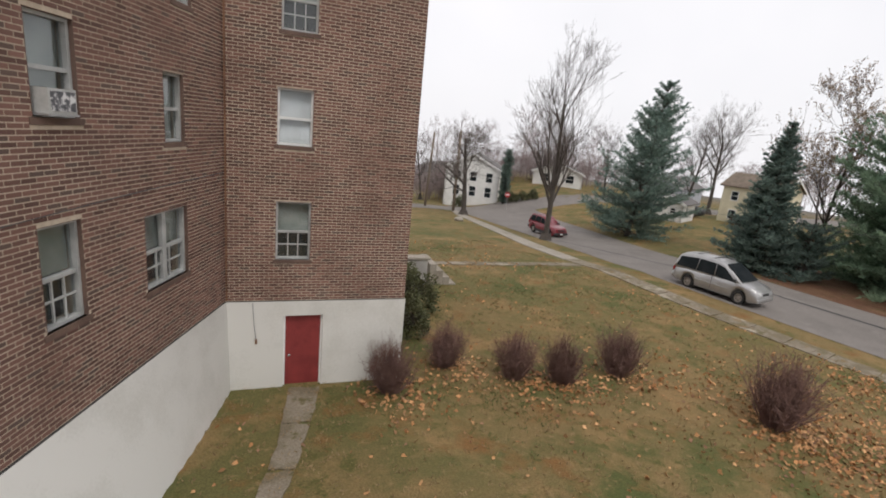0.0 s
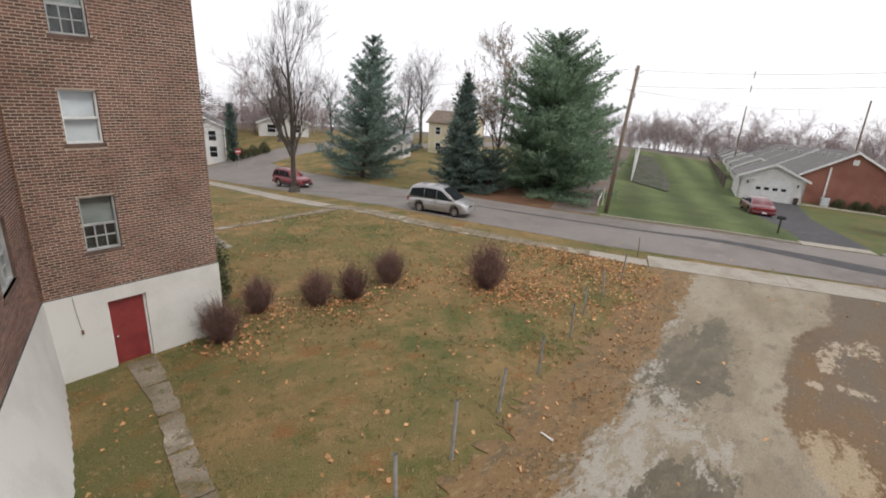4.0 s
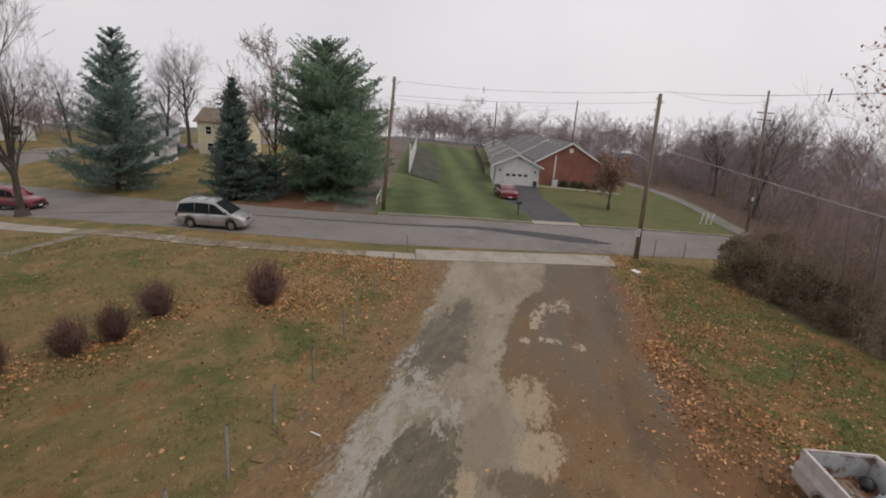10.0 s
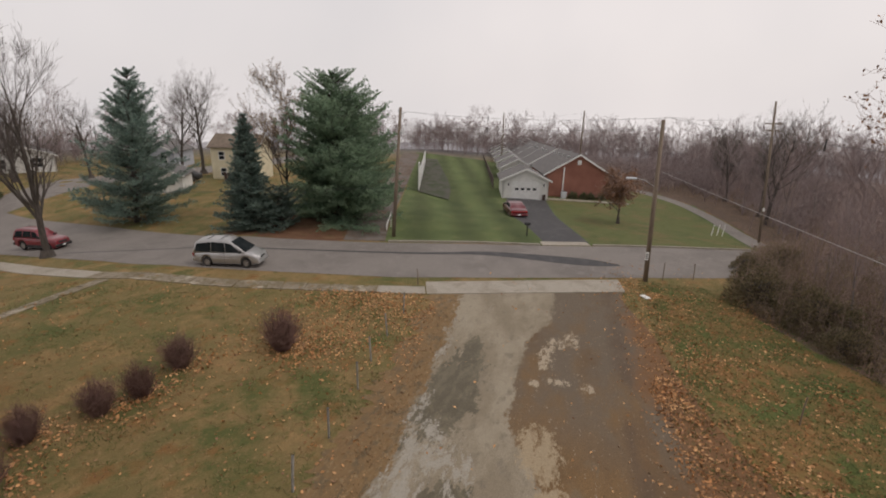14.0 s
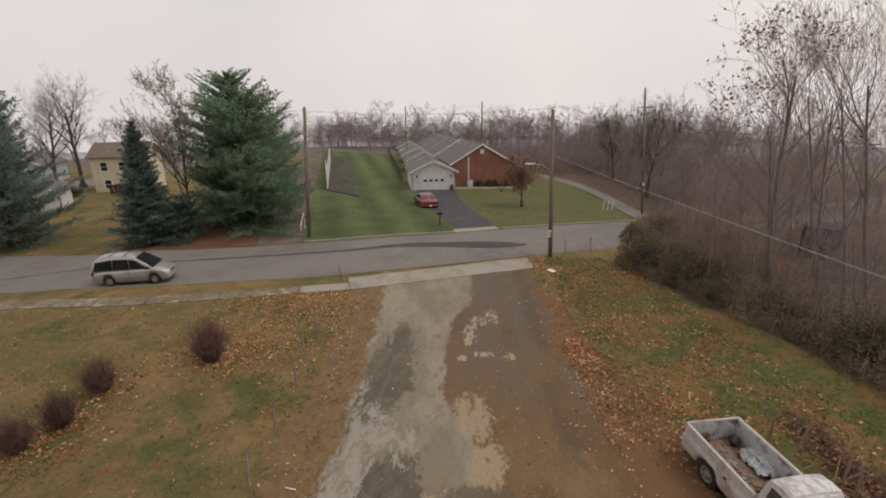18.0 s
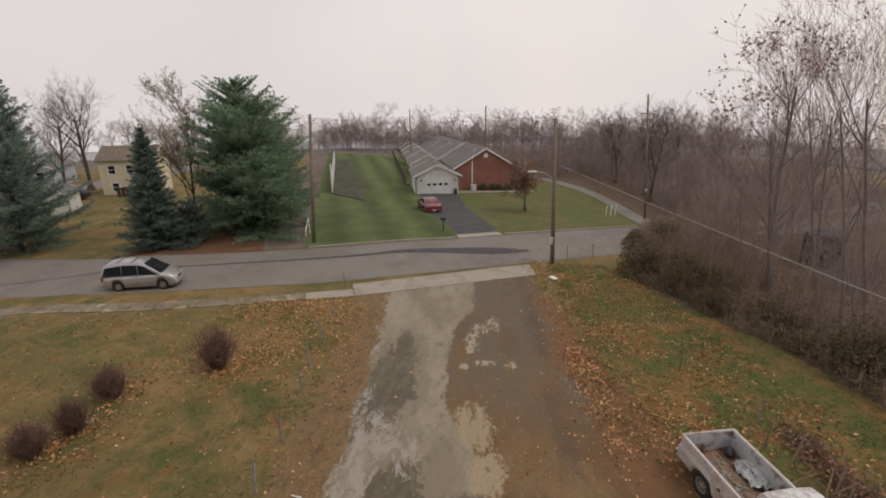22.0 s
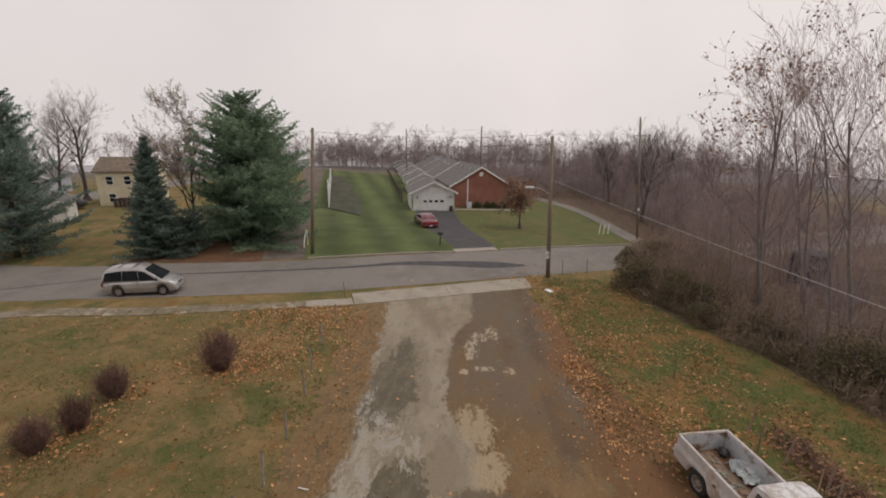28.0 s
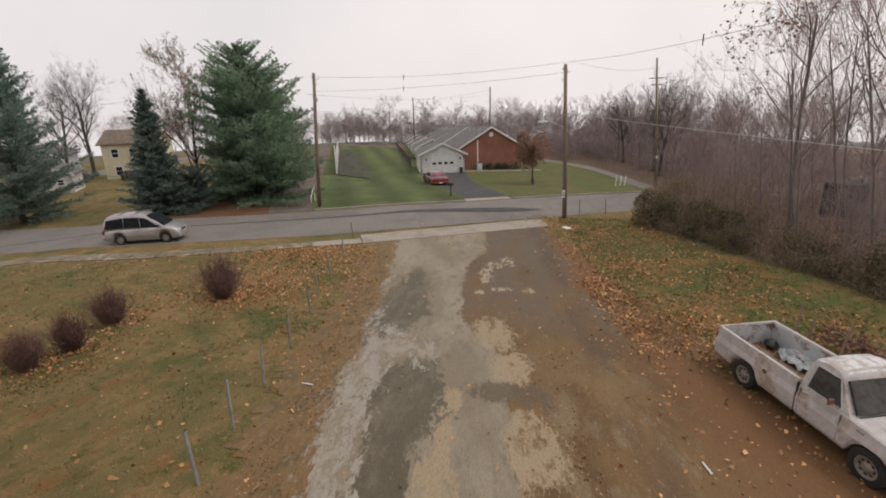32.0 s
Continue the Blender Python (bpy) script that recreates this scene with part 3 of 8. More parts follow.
tagged(strip("needle_bed", [(26.2, 24.5), (27.7, 15.0), (40, 19.5), (70, 28.8)], [(30.5, 27), (35, 26), (46, 27), (70, 34)], 0.011, PINEFLOOR, 30, 10), "brown needle litter under the pines", "ground cover", kind="structure")
VERGE = ground_mat("green_and_tan_verge", [((0.160, 0.120, 0.045), 1, 0, 1, 0), ((0.235, 0.132, 0.052), 0.35, 0.40, 0.56, 11), ((0.085, 0.105, 0.030), 0.5, 0.43, 0.58, 12), ((0.190, 0.102, 0.039), 1.1, 0.53, 0.66, 13), ((0.095, 0.110, 0.032), 2.4, 0.54, 0.66, 14), ((0.24, 0.165, 0.080), 5.0, 0.60, 0.7, 15)], 0.04)
tagged(strip("grass_verge", [(25.2, -11.3), (23.0, -11.5), (16.6, -14.4), (10.4, -15.8), (6.0, -16.6)], [(25.8, -6.3), (21.0, -6.6), (15.5, -6.9), (11.0, -7.4), (7.6, -8.6)], 0.014, VERGE, 90, 24, ragged=0.7), "greener leaf-strewn grass verge beside the drive", "grass", kind="structure")
tagged(strip("wood_floor", [(29.6, -12.3), (22.5, -11.7), (15.9, -14.9), (9.0, -16.4), (0, -17.8), (-30, -21)], [(43, -17.8), (52, -60), (30, -90), (10, -90), (-10, -80), (-40, -70)], 0.013, WOODFLOOR, 30, 20), "leaf litter at the edge of the woods", "ground cover", kind="structure")
tagged(strip("wood_floor", [(42.0, -19.1), (57, -18.4), (68, -16.0), (78, -9.5), (108, 4)], [(52, -60), (80, -62), (104, -64), (150, -50)], 0.012, WOODFLOOR, 24, 12), "leaf litter in the woods along the lane", "ground cover", kind="structure")
tagged(strip("house_drive", [(33.7, 0.45), (40, 2.6), (47, 5.2), (57.3, 7.0)], [(35.2, -3.1), (41, -1.5), (48, 0.2), (58.3, 2.1)], 0.027, TAR, 20, 6), "black asphalt house driveway", "driveway", kind="structure")
tagged(strip("woods_lane", [(42, -16.9), (56, -16.5), (66, -14.4), (73, -10.6), (80, -5)], [(43.2, -18.9), (57, -18.1), (67, -16.0), (75, -12.0), (82, -6.2)], 0.027, ASPHALT, 24, 4), "narrow asphalt lane beside the woods", "lane", kind="structure")

tagged(strip("house_lawn", [(35.2, -3.3), (41, -1.7), (48, 0.0), (58.2, 1.9), (64, 4)], [(40.6, -16.6), (45, -16.5), (56, -15.95), (66, -14.8), (74, -13.6)], 0.02, GREENDULL, 30, 16), "dull green lawn before the brick bungalow", "lawn", kind="structure")


def slabs(name, a, b, n, z, thick, label, category, gap=0.012, material=None, ragged=0.0):
    """Concrete slabs laid one by one between two lines."""
    top = thing(name, label=label, category=category, kind="structure")
    la, lb = arc_line(a, n), arc_line(b, n)
    for i in range(n):
        q = [la[i], la[i + 1], lb[i + 1], lb[i]]
        c = sum(q, Vector((0, 0))) / 4
        q = [p + (c - p).normalized() * gap for p in q]
        lift = z + random.uniform(-0.006, 0.008)
        stone = material(c) if callable(material) else material or CONC
        if ragged and stone is WALK:
            q = [q[k].lerp(q[(k + 1) % 4], j / 8) for k in range(4) for j in range(8)]
            q = [p + (c - p).normalized() * ragged * (noise.noise(Vector((p.x * 2.2, p.y * 2.2, 4))) * 1.5 + noise.noise(Vector((p.x * 7, p.y * 7, 2))) + 0.5) for p in q]
        m = len(q)
        v = [(p.x, p.y, gz(p.x, p.y) + lift) for p in q] + [(p.x, p.y, gz(p.x, p.y) + lift - thick) for p in q]
        pymesh("slab", v, [tuple(range(m))[::-1]] + [(k, (k + 1) % m, m + (k + 1) % m, m + k) for k in range(m)], stone, top)
    return top


SW_E = [(21.4, 57.5), (19.5, 50.5), (17.7, 37.0), (16.75, 30.0), (16.4, 24.6), (17.2, 17.0), (18.75, 10.0), (20.0, 5.9)]
SW_W = [(20.2, 57.8), (18.3, 50.7), (16.5, 37.0), (15.5, 30.0), (15.3, 24.2), (16.2, 16.4), (17.8, 9.5), (18.95, 5.5)]
slabs("sidewalk", SW_W, SW_E, 40, 0.035, 0.1, "worn concrete sidewalk of square slabs, partly overgrown", "sidewalk", 0.003, lambda c: WALK if 8.6 < c.y < 24.6 else CONC, 0.035)
slabs("drive_apron", [(18.95, 5.45), (24.1, -5.1)], [(20.8, 6.1), (26.3, -4.8)], 2, 0.045, 0.12, "broad pale concrete drive apron at the street", "apron", 0.004)
slabs("lawn_walk", [(4.2, 24.2), (15.2, 24.0)], [(4.2, 23.4), (15.3, 23.1)], 9, 0.03, 0.08, "narrow concrete walk across the lawn", "footpath", 0.012, WALK, 0.06)
slabs("door_walk", [(0.1, 12.6), (-0.17, 10.0), (-0.5, 8.9), (-1.05, 6.6), (-1.85, 3.6)], [(0.82, 12.55), (0.33, 10.0), (-0.04, 8.8), (-0.58, 6.4), (-1.4, 3.4)], 6, 0.03, 0.08, "broken concrete walk leading to the red door", "footpath", 0.004, WALK, 0.045)


def kerb(name, line, n, label):
    top = thing(name, label=label, category="kerb", kind="structure")
    pts = arc_line(line, n)
    for a, b in zip(pts, pts[1:]):
        d = (b - a).normalized()
        s = Vector((-d.y, d.x)) * 0.08
        a, b = a + d * 0.006, b - d * 0.006
        q = [a - s, b - s, b + s, a + s]
        v = [(p.x, p.y, gz(p.x, p.y) + 0.14) for p in q] + [(p.x, p.y, gz(p.x, p.y) - 0.1) for p in q]
        pymesh("kerbstone", v, [(0, 1, 2, 3), (4, 5, 1, 0), (5, 6, 2, 1), (6, 7, 3, 2), (7, 4, 0, 3)], CONC, top)


kerb("kerb_lawn", [(28.5, 11.6), (32.5, 0.55)], 8, "pale concrete kerb before the green lawn")
kerb("kerb_house", [(34.4, -3.4), (36.6, -8.0), (40.4, -16.3)], 9, "pale concrete kerb before the house lawn")
slabs("drive_mouth", [(32.55, 0.4), (34.25, -3.25)], [(33.6, 0.7), (35.3, -2.9)], 2, 0.05, 0.1, "pale concrete mouth of the house driveway", "apron")



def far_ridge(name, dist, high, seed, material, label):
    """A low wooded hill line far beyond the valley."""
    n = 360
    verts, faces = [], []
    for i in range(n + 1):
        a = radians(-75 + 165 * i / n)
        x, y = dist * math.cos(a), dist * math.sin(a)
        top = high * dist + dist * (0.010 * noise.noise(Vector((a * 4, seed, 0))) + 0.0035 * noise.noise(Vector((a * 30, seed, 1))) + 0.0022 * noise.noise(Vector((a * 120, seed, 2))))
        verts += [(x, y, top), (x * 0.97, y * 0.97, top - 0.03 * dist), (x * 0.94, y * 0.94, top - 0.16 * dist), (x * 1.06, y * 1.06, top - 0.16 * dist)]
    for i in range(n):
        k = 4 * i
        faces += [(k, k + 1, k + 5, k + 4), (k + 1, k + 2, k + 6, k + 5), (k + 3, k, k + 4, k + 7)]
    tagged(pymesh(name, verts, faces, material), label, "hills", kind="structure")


# two backdrop ridges with distance haze mixed into their pale colours
far_ridge("backdrop_hills", 560, -0.066, 3, mat("hazy_grey_blue_woods", (0.33, 0.325, 0.345), (0.40, 0.39, 0.405), 1.0, 0.02, 0.2), "low grey-blue hills on the horizon, haze put into their colour")
far_ridge("backdrop_woods", 300, -0.071, 8, mat("hazy_mauve_woods", (0.235, 0.215, 0.222), (0.30, 0.275, 0.28), 1.0, 0.05, 0.5), "mauve woods across the valley, haze put into their colour")
# ---- the brick building ----
A = Vector((-1.22, 12.73))
UF, NF = Vector((1, 0)), Vector((0, -1))
UW, NW = Vector((-0.326, -0.9454)), Vector((0.9454, -0.326))
LW = 6.45
C = A + UW * LW
UE, NE = Vector((-0.9454, 0.326)), Vector((-0.326, -0.9454))
ZB, ZR = 2.6, 11.25
LF = 3.95


def put(o, u, n, s, d, z):
    """A point s along a wall and d out of it."""
    p = o + u * s + n * d
    return Vector((p.x, p.y, z))


def wall_piece(bm, o, u, n, s0, s1, z0, z1, d0, d1):
    v = [bm.verts.new(put(o, u, n, s, d, z)) for s in (s0, s1) for d in (d0, d1) for z in (z0, z1)]
    for f in ((0, 1, 3, 2), (4, 6, 7, 5), (0, 4, 5, 1), (2, 3, 7, 6), (0, 2, 6, 4), (1, 5, 7, 3)):
        bm.faces.new([v[k] for k in f])


def wall_with_holes(bm, o, u, n, s0, s1, z0, z1, holes, d0, d1):
    """A wall slab cut into blocks round its openings (s0, s1, z0, z1)."""
    cuts = sorted({z0, z1, *[h for q in holes for h in q[2:4] if z0 < h < z1]})
    for a, b in zip(cuts, cuts[1:]):
        s = s0
        for h in sorted(q for q in holes if q[2] <= a + 1e-6 and q[3] >= b - 1e-6):
            if h[0] > s:
                wall_piece(bm, o, u, n, s, h[0], a, b, d0, d1)
            s = h[1]
        if s < s1:
            wall_piece(bm, o, u, n, s, s1, a, b, d0, d1)


FACADE = [(1.0, 1.72, 3.55, 4.83), (1.0, 1.70, 6.0, 7.13), (1.05, 1.75, 8.2, 9.4)]
WING = [(3.87, 4.53, 3.85, 5.12), (1.42, 2.62, 3.72, 4.92), (3.75, 4.43, 6.32, 7.42), (1.42, 2.0, 6.0, 7.07), (1.1, 1.68, 8.15, 9.3), (3.62, 4.3, 8.5, 9.7)]
FRONT = [(1.6, 2.36, 3.48, 4.86), (1.6, 2.36, 6.2, 7.5)]
building = thing("apartment_building", label="three-storey red brick apartment building on a white painted basement", category="building", kind="structure")
for nm, o, u, n, s1, holes, base in (("wall_facade", A, UF, NF, LF, FACADE, [(1.2, 2.05, -1, 2.26)]), ("wall_wing", A, UW, NW, LW, WING, []), ("wall_front", C, UE, NE, 9.0, FRONT, [(2.32, 3.5, -1, 1.95)])):
    bm = bmesh.new()
    wall_with_holes(bm, o, u, n, 0.005 if n is NE else 0, s1 - (0.005 if n is NW else 0), ZB, ZR, holes, -0.3, 0.0)
    part(nm, bm, MORTAR, building, "red brick wall with pale mortar")
    bm = bmesh.new()
    wall_with_holes(bm, o, u, n, 0, s1 + (0.02 if n is not NE else 0), -0.6, ZB, base, -0.3, 0.035)
    part("basement_" + nm[5:], bm, WHITEWALL, building, "white painted basement wall")
    # thin dark strip: the shadow line under the bricks put in as colour
    bm = bmesh.new()
    wall_piece(bm, o, u, n, 0, s1, ZB + 0.001, ZB + 0.014, 0.0, 0.03)
    part("ledge", bm, DARKEDGE, building, "dark strip for the shadow line under the bricks")
# wing's basement foot: a lean added to copy lens bowing, more so at the free corner
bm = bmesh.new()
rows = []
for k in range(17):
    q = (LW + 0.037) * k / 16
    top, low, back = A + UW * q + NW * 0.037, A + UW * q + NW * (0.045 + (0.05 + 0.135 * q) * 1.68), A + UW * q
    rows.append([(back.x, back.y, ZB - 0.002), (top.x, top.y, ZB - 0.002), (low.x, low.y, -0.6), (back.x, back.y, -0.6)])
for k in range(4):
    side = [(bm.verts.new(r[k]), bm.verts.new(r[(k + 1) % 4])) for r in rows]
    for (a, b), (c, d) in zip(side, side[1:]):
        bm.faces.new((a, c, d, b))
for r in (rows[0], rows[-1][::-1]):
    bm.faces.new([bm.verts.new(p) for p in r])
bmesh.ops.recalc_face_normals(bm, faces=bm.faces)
part("battered_foot", bm, WHITEWALL, building, "white painted foot of the basement wall, leaned to copy lens bowing", smooth=True)
# hidden sides and roof
bm = bmesh.new()
E0 = A + UF * LF
for p, q in ((E0, E0 + Vector((0, 9))), (E0 + Vector((0, 9)), Vector((-16, 21.7))), (Vector((-16, 21.7)), C + UE * 9), ):
    d = (q - p).normalized()
    wall_piece(bm, p, d, Vector((-d.y, d.x)), 0.31, (q - p).length - 0.01, -0.6, ZR, 0.0, 0.3)
part("wall_back", bm, FARBRICK, building)
bm = bmesh.new()
poly = [A, E0, E0 + Vector((0, 9)), Vector((-16, 21.7)), C + UE * 9, C]
lo = [bm.verts.new((p.x, p.y, ZR - 0.05)) for p in poly]
hi = [bm.verts.new((p.x, p.y, ZR + 0.1)) for p in poly]
bm.faces.new(hi), bm.faces.new(lo[::-1])
for i in range(len(poly)):
    j = (i + 1) % len(poly)
    bm.faces.new((lo[i], lo[j], hi[j], hi[i]))
bmesh.ops.recalc_face_normals(bm, faces=bm.faces)
part("roof", bm, DARKEDGE, building)
for o, u, n, s1 in ((A, UF, NF, LF + 0.06), (A, UW, NW, LW + 0.06), (C, UE, NE, 9.0)):
    bm = bmesh.new()
    wall_piece(bm, o, u, n, 0, s1, ZR - 0.08, ZR + 0.18, -0.3, 0.07)
    part("coping", bm, WHITE, building, "white metal roof coping")


def window(o, u, n, hole, kind, frame):
    """A double-hung sash set back in its opening."""
    s0, s1, z0, z1 = hole
    w = thing("window", label="", category="")
    w.parent = building
    fr = 0.045
    bm = bmesh.new()
    for a, b, c, d in ((s0, s0 + fr, z0, z1), (s1 - fr, s1, z0, z1), (s0 + fr, s1 - fr, z1 - fr, z1), (s0 + fr, s1 - fr, z0, z0 + fr)):
        wall_piece(bm, o, u, n, a, b, c, d, -0.16, -0.055)
    part("window_frame", bm, frame, w)
    bm = bmesh.new()
    for a, b, c, d in ((s0 - 0.002, s0 + 0.004, z0, z1), (s1 - 0.004, s1 + 0.002, z0, z1), (s0 + 0.004, s1 - 0.004, z1 - 0.004, z1 + 0.002)):
        wall_piece(bm, o, u, n, a, b, c, d, -0.054, 0.0045)
    part("reveal", bm, mat("dark_brick_sill", (0.11, 0.07, 0.055), (0.17, 0.11, 0.085), 0.9), w)
    mid = z0 + (z1 - z0) * 0.48
    bm = bmesh.new()
    wall_piece(bm, o, u, n, s0 + fr, s1 - fr, mid - 0.025, mid + 0.025, -0.14, -0.075)
    part("meeting_rail", bm, frame, w)
    if kind in ("grid", "double"):
        for k in (1, 2):
            s = s0 + fr + (s1 - s0 - 2 * fr) * k / 3
            bm = bmesh.new()
            wall_piece(bm, o, u, n, s - 0.012, s + 0.012, z0 + fr, mid - 0.025, -0.115, -0.09)
            part("glazing_bar", bm, frame, w)
        zb = (z0 + fr + mid) / 2
        bm = bmesh.new()
        wall_piece(bm, o, u, n, s0 + fr, s1 - fr, zb - 0.012, zb + 0.012, -0.118, -0.093)
        part("glazing_bar", bm, frame, w)
    if kind == "double":
        bm = bmesh.new()
        wall_piece(bm, o, u, n, (s0 + s1) / 2 - 0.05, (s0 + s1) / 2 + 0.05, z0 + fr, z1 - fr, -0.15, -0.06)
        part("mullion", bm, frame, w)
    for a, b in ((z0 + fr, mid - 0.025), (mid + 0.025, z1 - fr)):
        bm = bmesh.new()
        wall_piece(bm, o, u, n, s0 + fr, s1 - fr, a, b, -0.128, -0.122)
        part("pane", bm, GLASS, w).visible_shadow = False
    # dark sheet behind the glass: the room's shade put into its colour
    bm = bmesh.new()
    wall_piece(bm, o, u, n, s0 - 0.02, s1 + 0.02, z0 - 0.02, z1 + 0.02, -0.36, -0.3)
    part("room_behind", bm, ROOMSHADE, w)
    # half blind; in the facade's grid windows it stands in for a reflection
    if kind in ("blind", "curtain", "double", "grid"):
        bm = bmesh.new()
        low = z0 + fr if kind == "curtain" else z0 + (z1 - z0) * 0.5
        wall_piece(bm, o, u, n, s0 + fr, s1 - fr, low, z1 - fr, -0.19, -0.18)
        part("blind", bm, CURTAIN if kind == "curtain" else BLIND, w)
    if kind in ("curtain", "blind"):
        bm = bmesh.new()
        wall_piece(bm, o, u, n, s0 + fr, s1 - fr, z0 + fr, mid, -0.215, -0.2)
        part("curtain", bm, CURTAIN if kind == "curtain" else BLIND, w)
    bm = bmesh.new()
    wall_piece(bm, o, u, n, s0 - 0.05, s1 + 0.05, z0 - 0.08, z0, -0.2, 0.02)
    part("window_sill", bm, mat("dark_brick_sill", (0.11, 0.07, 0.055), (0.17, 0.11, 0.085), 0.9), w)


for hole, kind in zip(FACADE, ("grid", "curtain", "grid")):
    window(A, UF, NF, hole, kind, GREYFRAME if kind == "grid" else WHITE)
for hole, kind in zip(WING, ("grid", "double", "blind", "blind", "blind", "blind")):
    window(A, UW, NW, hole, kind, GREYFRAME)
for hole in FRONT:
    window(C, UE, NE, hole, "grid", WHITE)


# ---- trees and shrubs ----
class Sticks:
    """Gathers tapered bars and blades for one mesh."""

    def __init__(self):
        self.v, self.f = [], []

    def bar(self, pts, radii, sides):
        base = None
        for i, p in enumerate(pts):
            d = (pts[min(i + 1, len(pts) - 1)] - pts[max(i - 1, 0)]).normalized()
            a = d.orthogonal().normalized() if abs(d.z) < 0.5 else Vector((1, 0, 0)).cross(d).normalized()
            b = d.cross(a)
            ring = len(self.v)
            for k in range(sides):
                t = k * math.tau / sides
                self.v.append(p + radii[i] * (math.cos(t) * a + math.sin(t) * b))
            if base is not None:
                for k in range(sides):
                    q = (k + 1) % sides
                    self.f.append((base + k, base + q, ring + q, ring + k))
            base = ring

    def blade(self, p, d, w, length):
        """A thin leaf or spray of needles."""
        side = d.orthogonal().normalized()
        side.rotate(Matrix.Rotation(random.random() * 6.3, 3, d))
        n = len(self.v)
        self.v += [p - side * w * 0.3, p + d * length * 0.55 - side * w * 0.5, p + d * length, p + d * length * 0.5 + side * w * 0.5]
        self.f.append((n, n + 1, n + 2, n + 3))

    def mesh(self, name, material, smooth=False):
        me = bpy.data.meshes.new(name)
        me.from_pydata([tuple(v) for v in self.v], [], self.f)
        me.update()
        me.materials.append(material)
        if smooth:
            me.polygons.foreach_set("use_smooth", [True] * len(me.polygons))
        return me


def rnd_dir(flat=1.0):
    v = Vector((random.gauss(0, 1), random.gauss(0, 1), random.gauss(0, 1) * flat))
    return v.normalized()


def limb(acc, p, d, length, r, level, form):
    """One limb with its own smaller limbs. form: kids per level, upward pull, spread, thinnest radius, levels."""
    kids, up, spread, thin, levels = form[:5]
    far = len(form) > 6 and form[6] == "far"
    n = (3, 2, 1)[min(level, 2)] if far else 5 if level == 0 else 4 if level == 1 else 3
    pts, radii = [p.copy()], [r]
    for i in range(n):
        d = (d + rnd_dir() * (0.07 if level == 0 else 0.2) + Vector((0, 0, up * (0.1 if level == 0 else 0.22)))).normalized()
        p = p + d * length / n
        pts.append(p.copy())
        radii.append(max(thin, r * (1 - (0.62 if level == 0 else 0.8) * (i + 1) / n)))
    acc[0 if level < (1 if len(form) > 6 else 2) else 1].bar(pts, radii, (4 if level == 0 else 3) if far else 8 if level == 0 else 5 if level == 1 else 3)
    if level >= levels:
        if len(acc) > 2:
            for _ in range(acc[3]):
                q = random.choice(pts[1:])
                acc[2].blade(q + rnd_dir() * 0.1, rnd_dir(), 0.10 if acc[3] > 1 else 0.17, 0.16 if acc[3] > 1 else 0.26)
        return
    for k in range(kids[level]):
        f = random.uniform(0.22 if level else form[5], 1.0)
        i = min(int(f * n), n - 1)
        q = pts[i].lerp(pts[i + 1], f * n - i)
        base = (pts[i + 1] - pts[i]).normalized()
        out = base.orthogonal().normalized()
        out.rotate(Matrix.Rotation(random.random() * math.tau, 3, base))
        nd = (base * (1 - spread) + out * spread + Vector((0, 0, 0.12))).normalized()
        rr = max(thin, (radii[i] + (radii[i + 1] - radii[i]) * (f * n - i)) * random.uniform(0.45, 0.7))
        limb(acc, q, nd, length * (random.uniform(0.38, 0.62) + (0.2 if form[2] == 0.40 and level == 0 else 0.0)) * (1.15 - 0.45 * f if level == 0 else 1), rr, level + 1, form)


def bare_tree(h, r, form, seed, twig=None, leaves=0, leaf=None, bark=None):
    """Meshes of a leafless tree: trunk with main limbs, the crown of twigs, and maybe a few last leaves."""
    random.seed(seed)
    acc = [Sticks(), Sticks()] + ([Sticks(), leaves] if leaves else [])
    limb(acc, Vector((0, 0, -0.15)), Vector((0, 0, 1)), h, r, 0, form)
    k = h / max(v.z for s in acc[:2] for v in s.v)
    for s in acc[:3]:
        s.v = [v * k for v in s.v]
    acc[0].bar([Vector((0, 0, -0.2)), Vector((0, 0, 0.12)), Vector((0, 0, 0.5))], [r * 1.7, r * 1.3, r * 0.98], 9)
    out = [("trunk", acc[0].mesh("trunk", bark or BARK, True)), ("crown", acc[1].mesh("crown", twig or TWIG))]
    if leaves:
        out.append(("leaf_mass", acc[2].mesh("leaf_mass", leaf or RUSSET)))
    return out


def plant(name, meshes, at, rz, s, label, category, group="", sz=None, lean=0.0):
    t = thing(name, label=label, category=category, group=group)
    t.matrix_basis = Matrix.Translation((at[0], at[1], gz(at[0], at[1]))) @ Matrix.Rotation(radians(-lean), 4, "X") @ Matrix.LocRotScale(None, Euler((0, 0, radians(rz))), (s, s, sz or s))
    for n, me in meshes:
        o = new(n, me)
        o.parent = t
    return t


# form: kids per level, upward pull, spread, thinnest radius, deepest level, where limbs begin on the trunk
MAPLE = ([11, 8, 6, 4], 0.38, 0.47, 0.008, 4, 0.22)
TALL = ([7, 5, 4, 3], 0.5, 0.38, 0.007, 4, 0.38)
maple = bare_tree(13.6, 0.40, MAPLE, 11)
plant("bare_tree", maple, (19.0, 33.2), 20, 0.88, "tall leafless maple beside the sidewalk", "tree", sz=1.16, lean=-3)
maple_far = bare_tree(14.0, 0.38, MAPLE, 12)
plant("bare_tree", maple_far, (54.9, 51.9), 80, 1.14, "tall leafless tree behind the cream house", "tree")
plant("bare_tree", maple_far, (53.6, 54.4), 200, 1.0, "tall leafless tree behind the cream house", "tree")
oldtree = bare_tree(11.0, 0.42, ([9, 8, 6, 4], 0.12, 0.62, 0.016, 4, 0.3), 13)

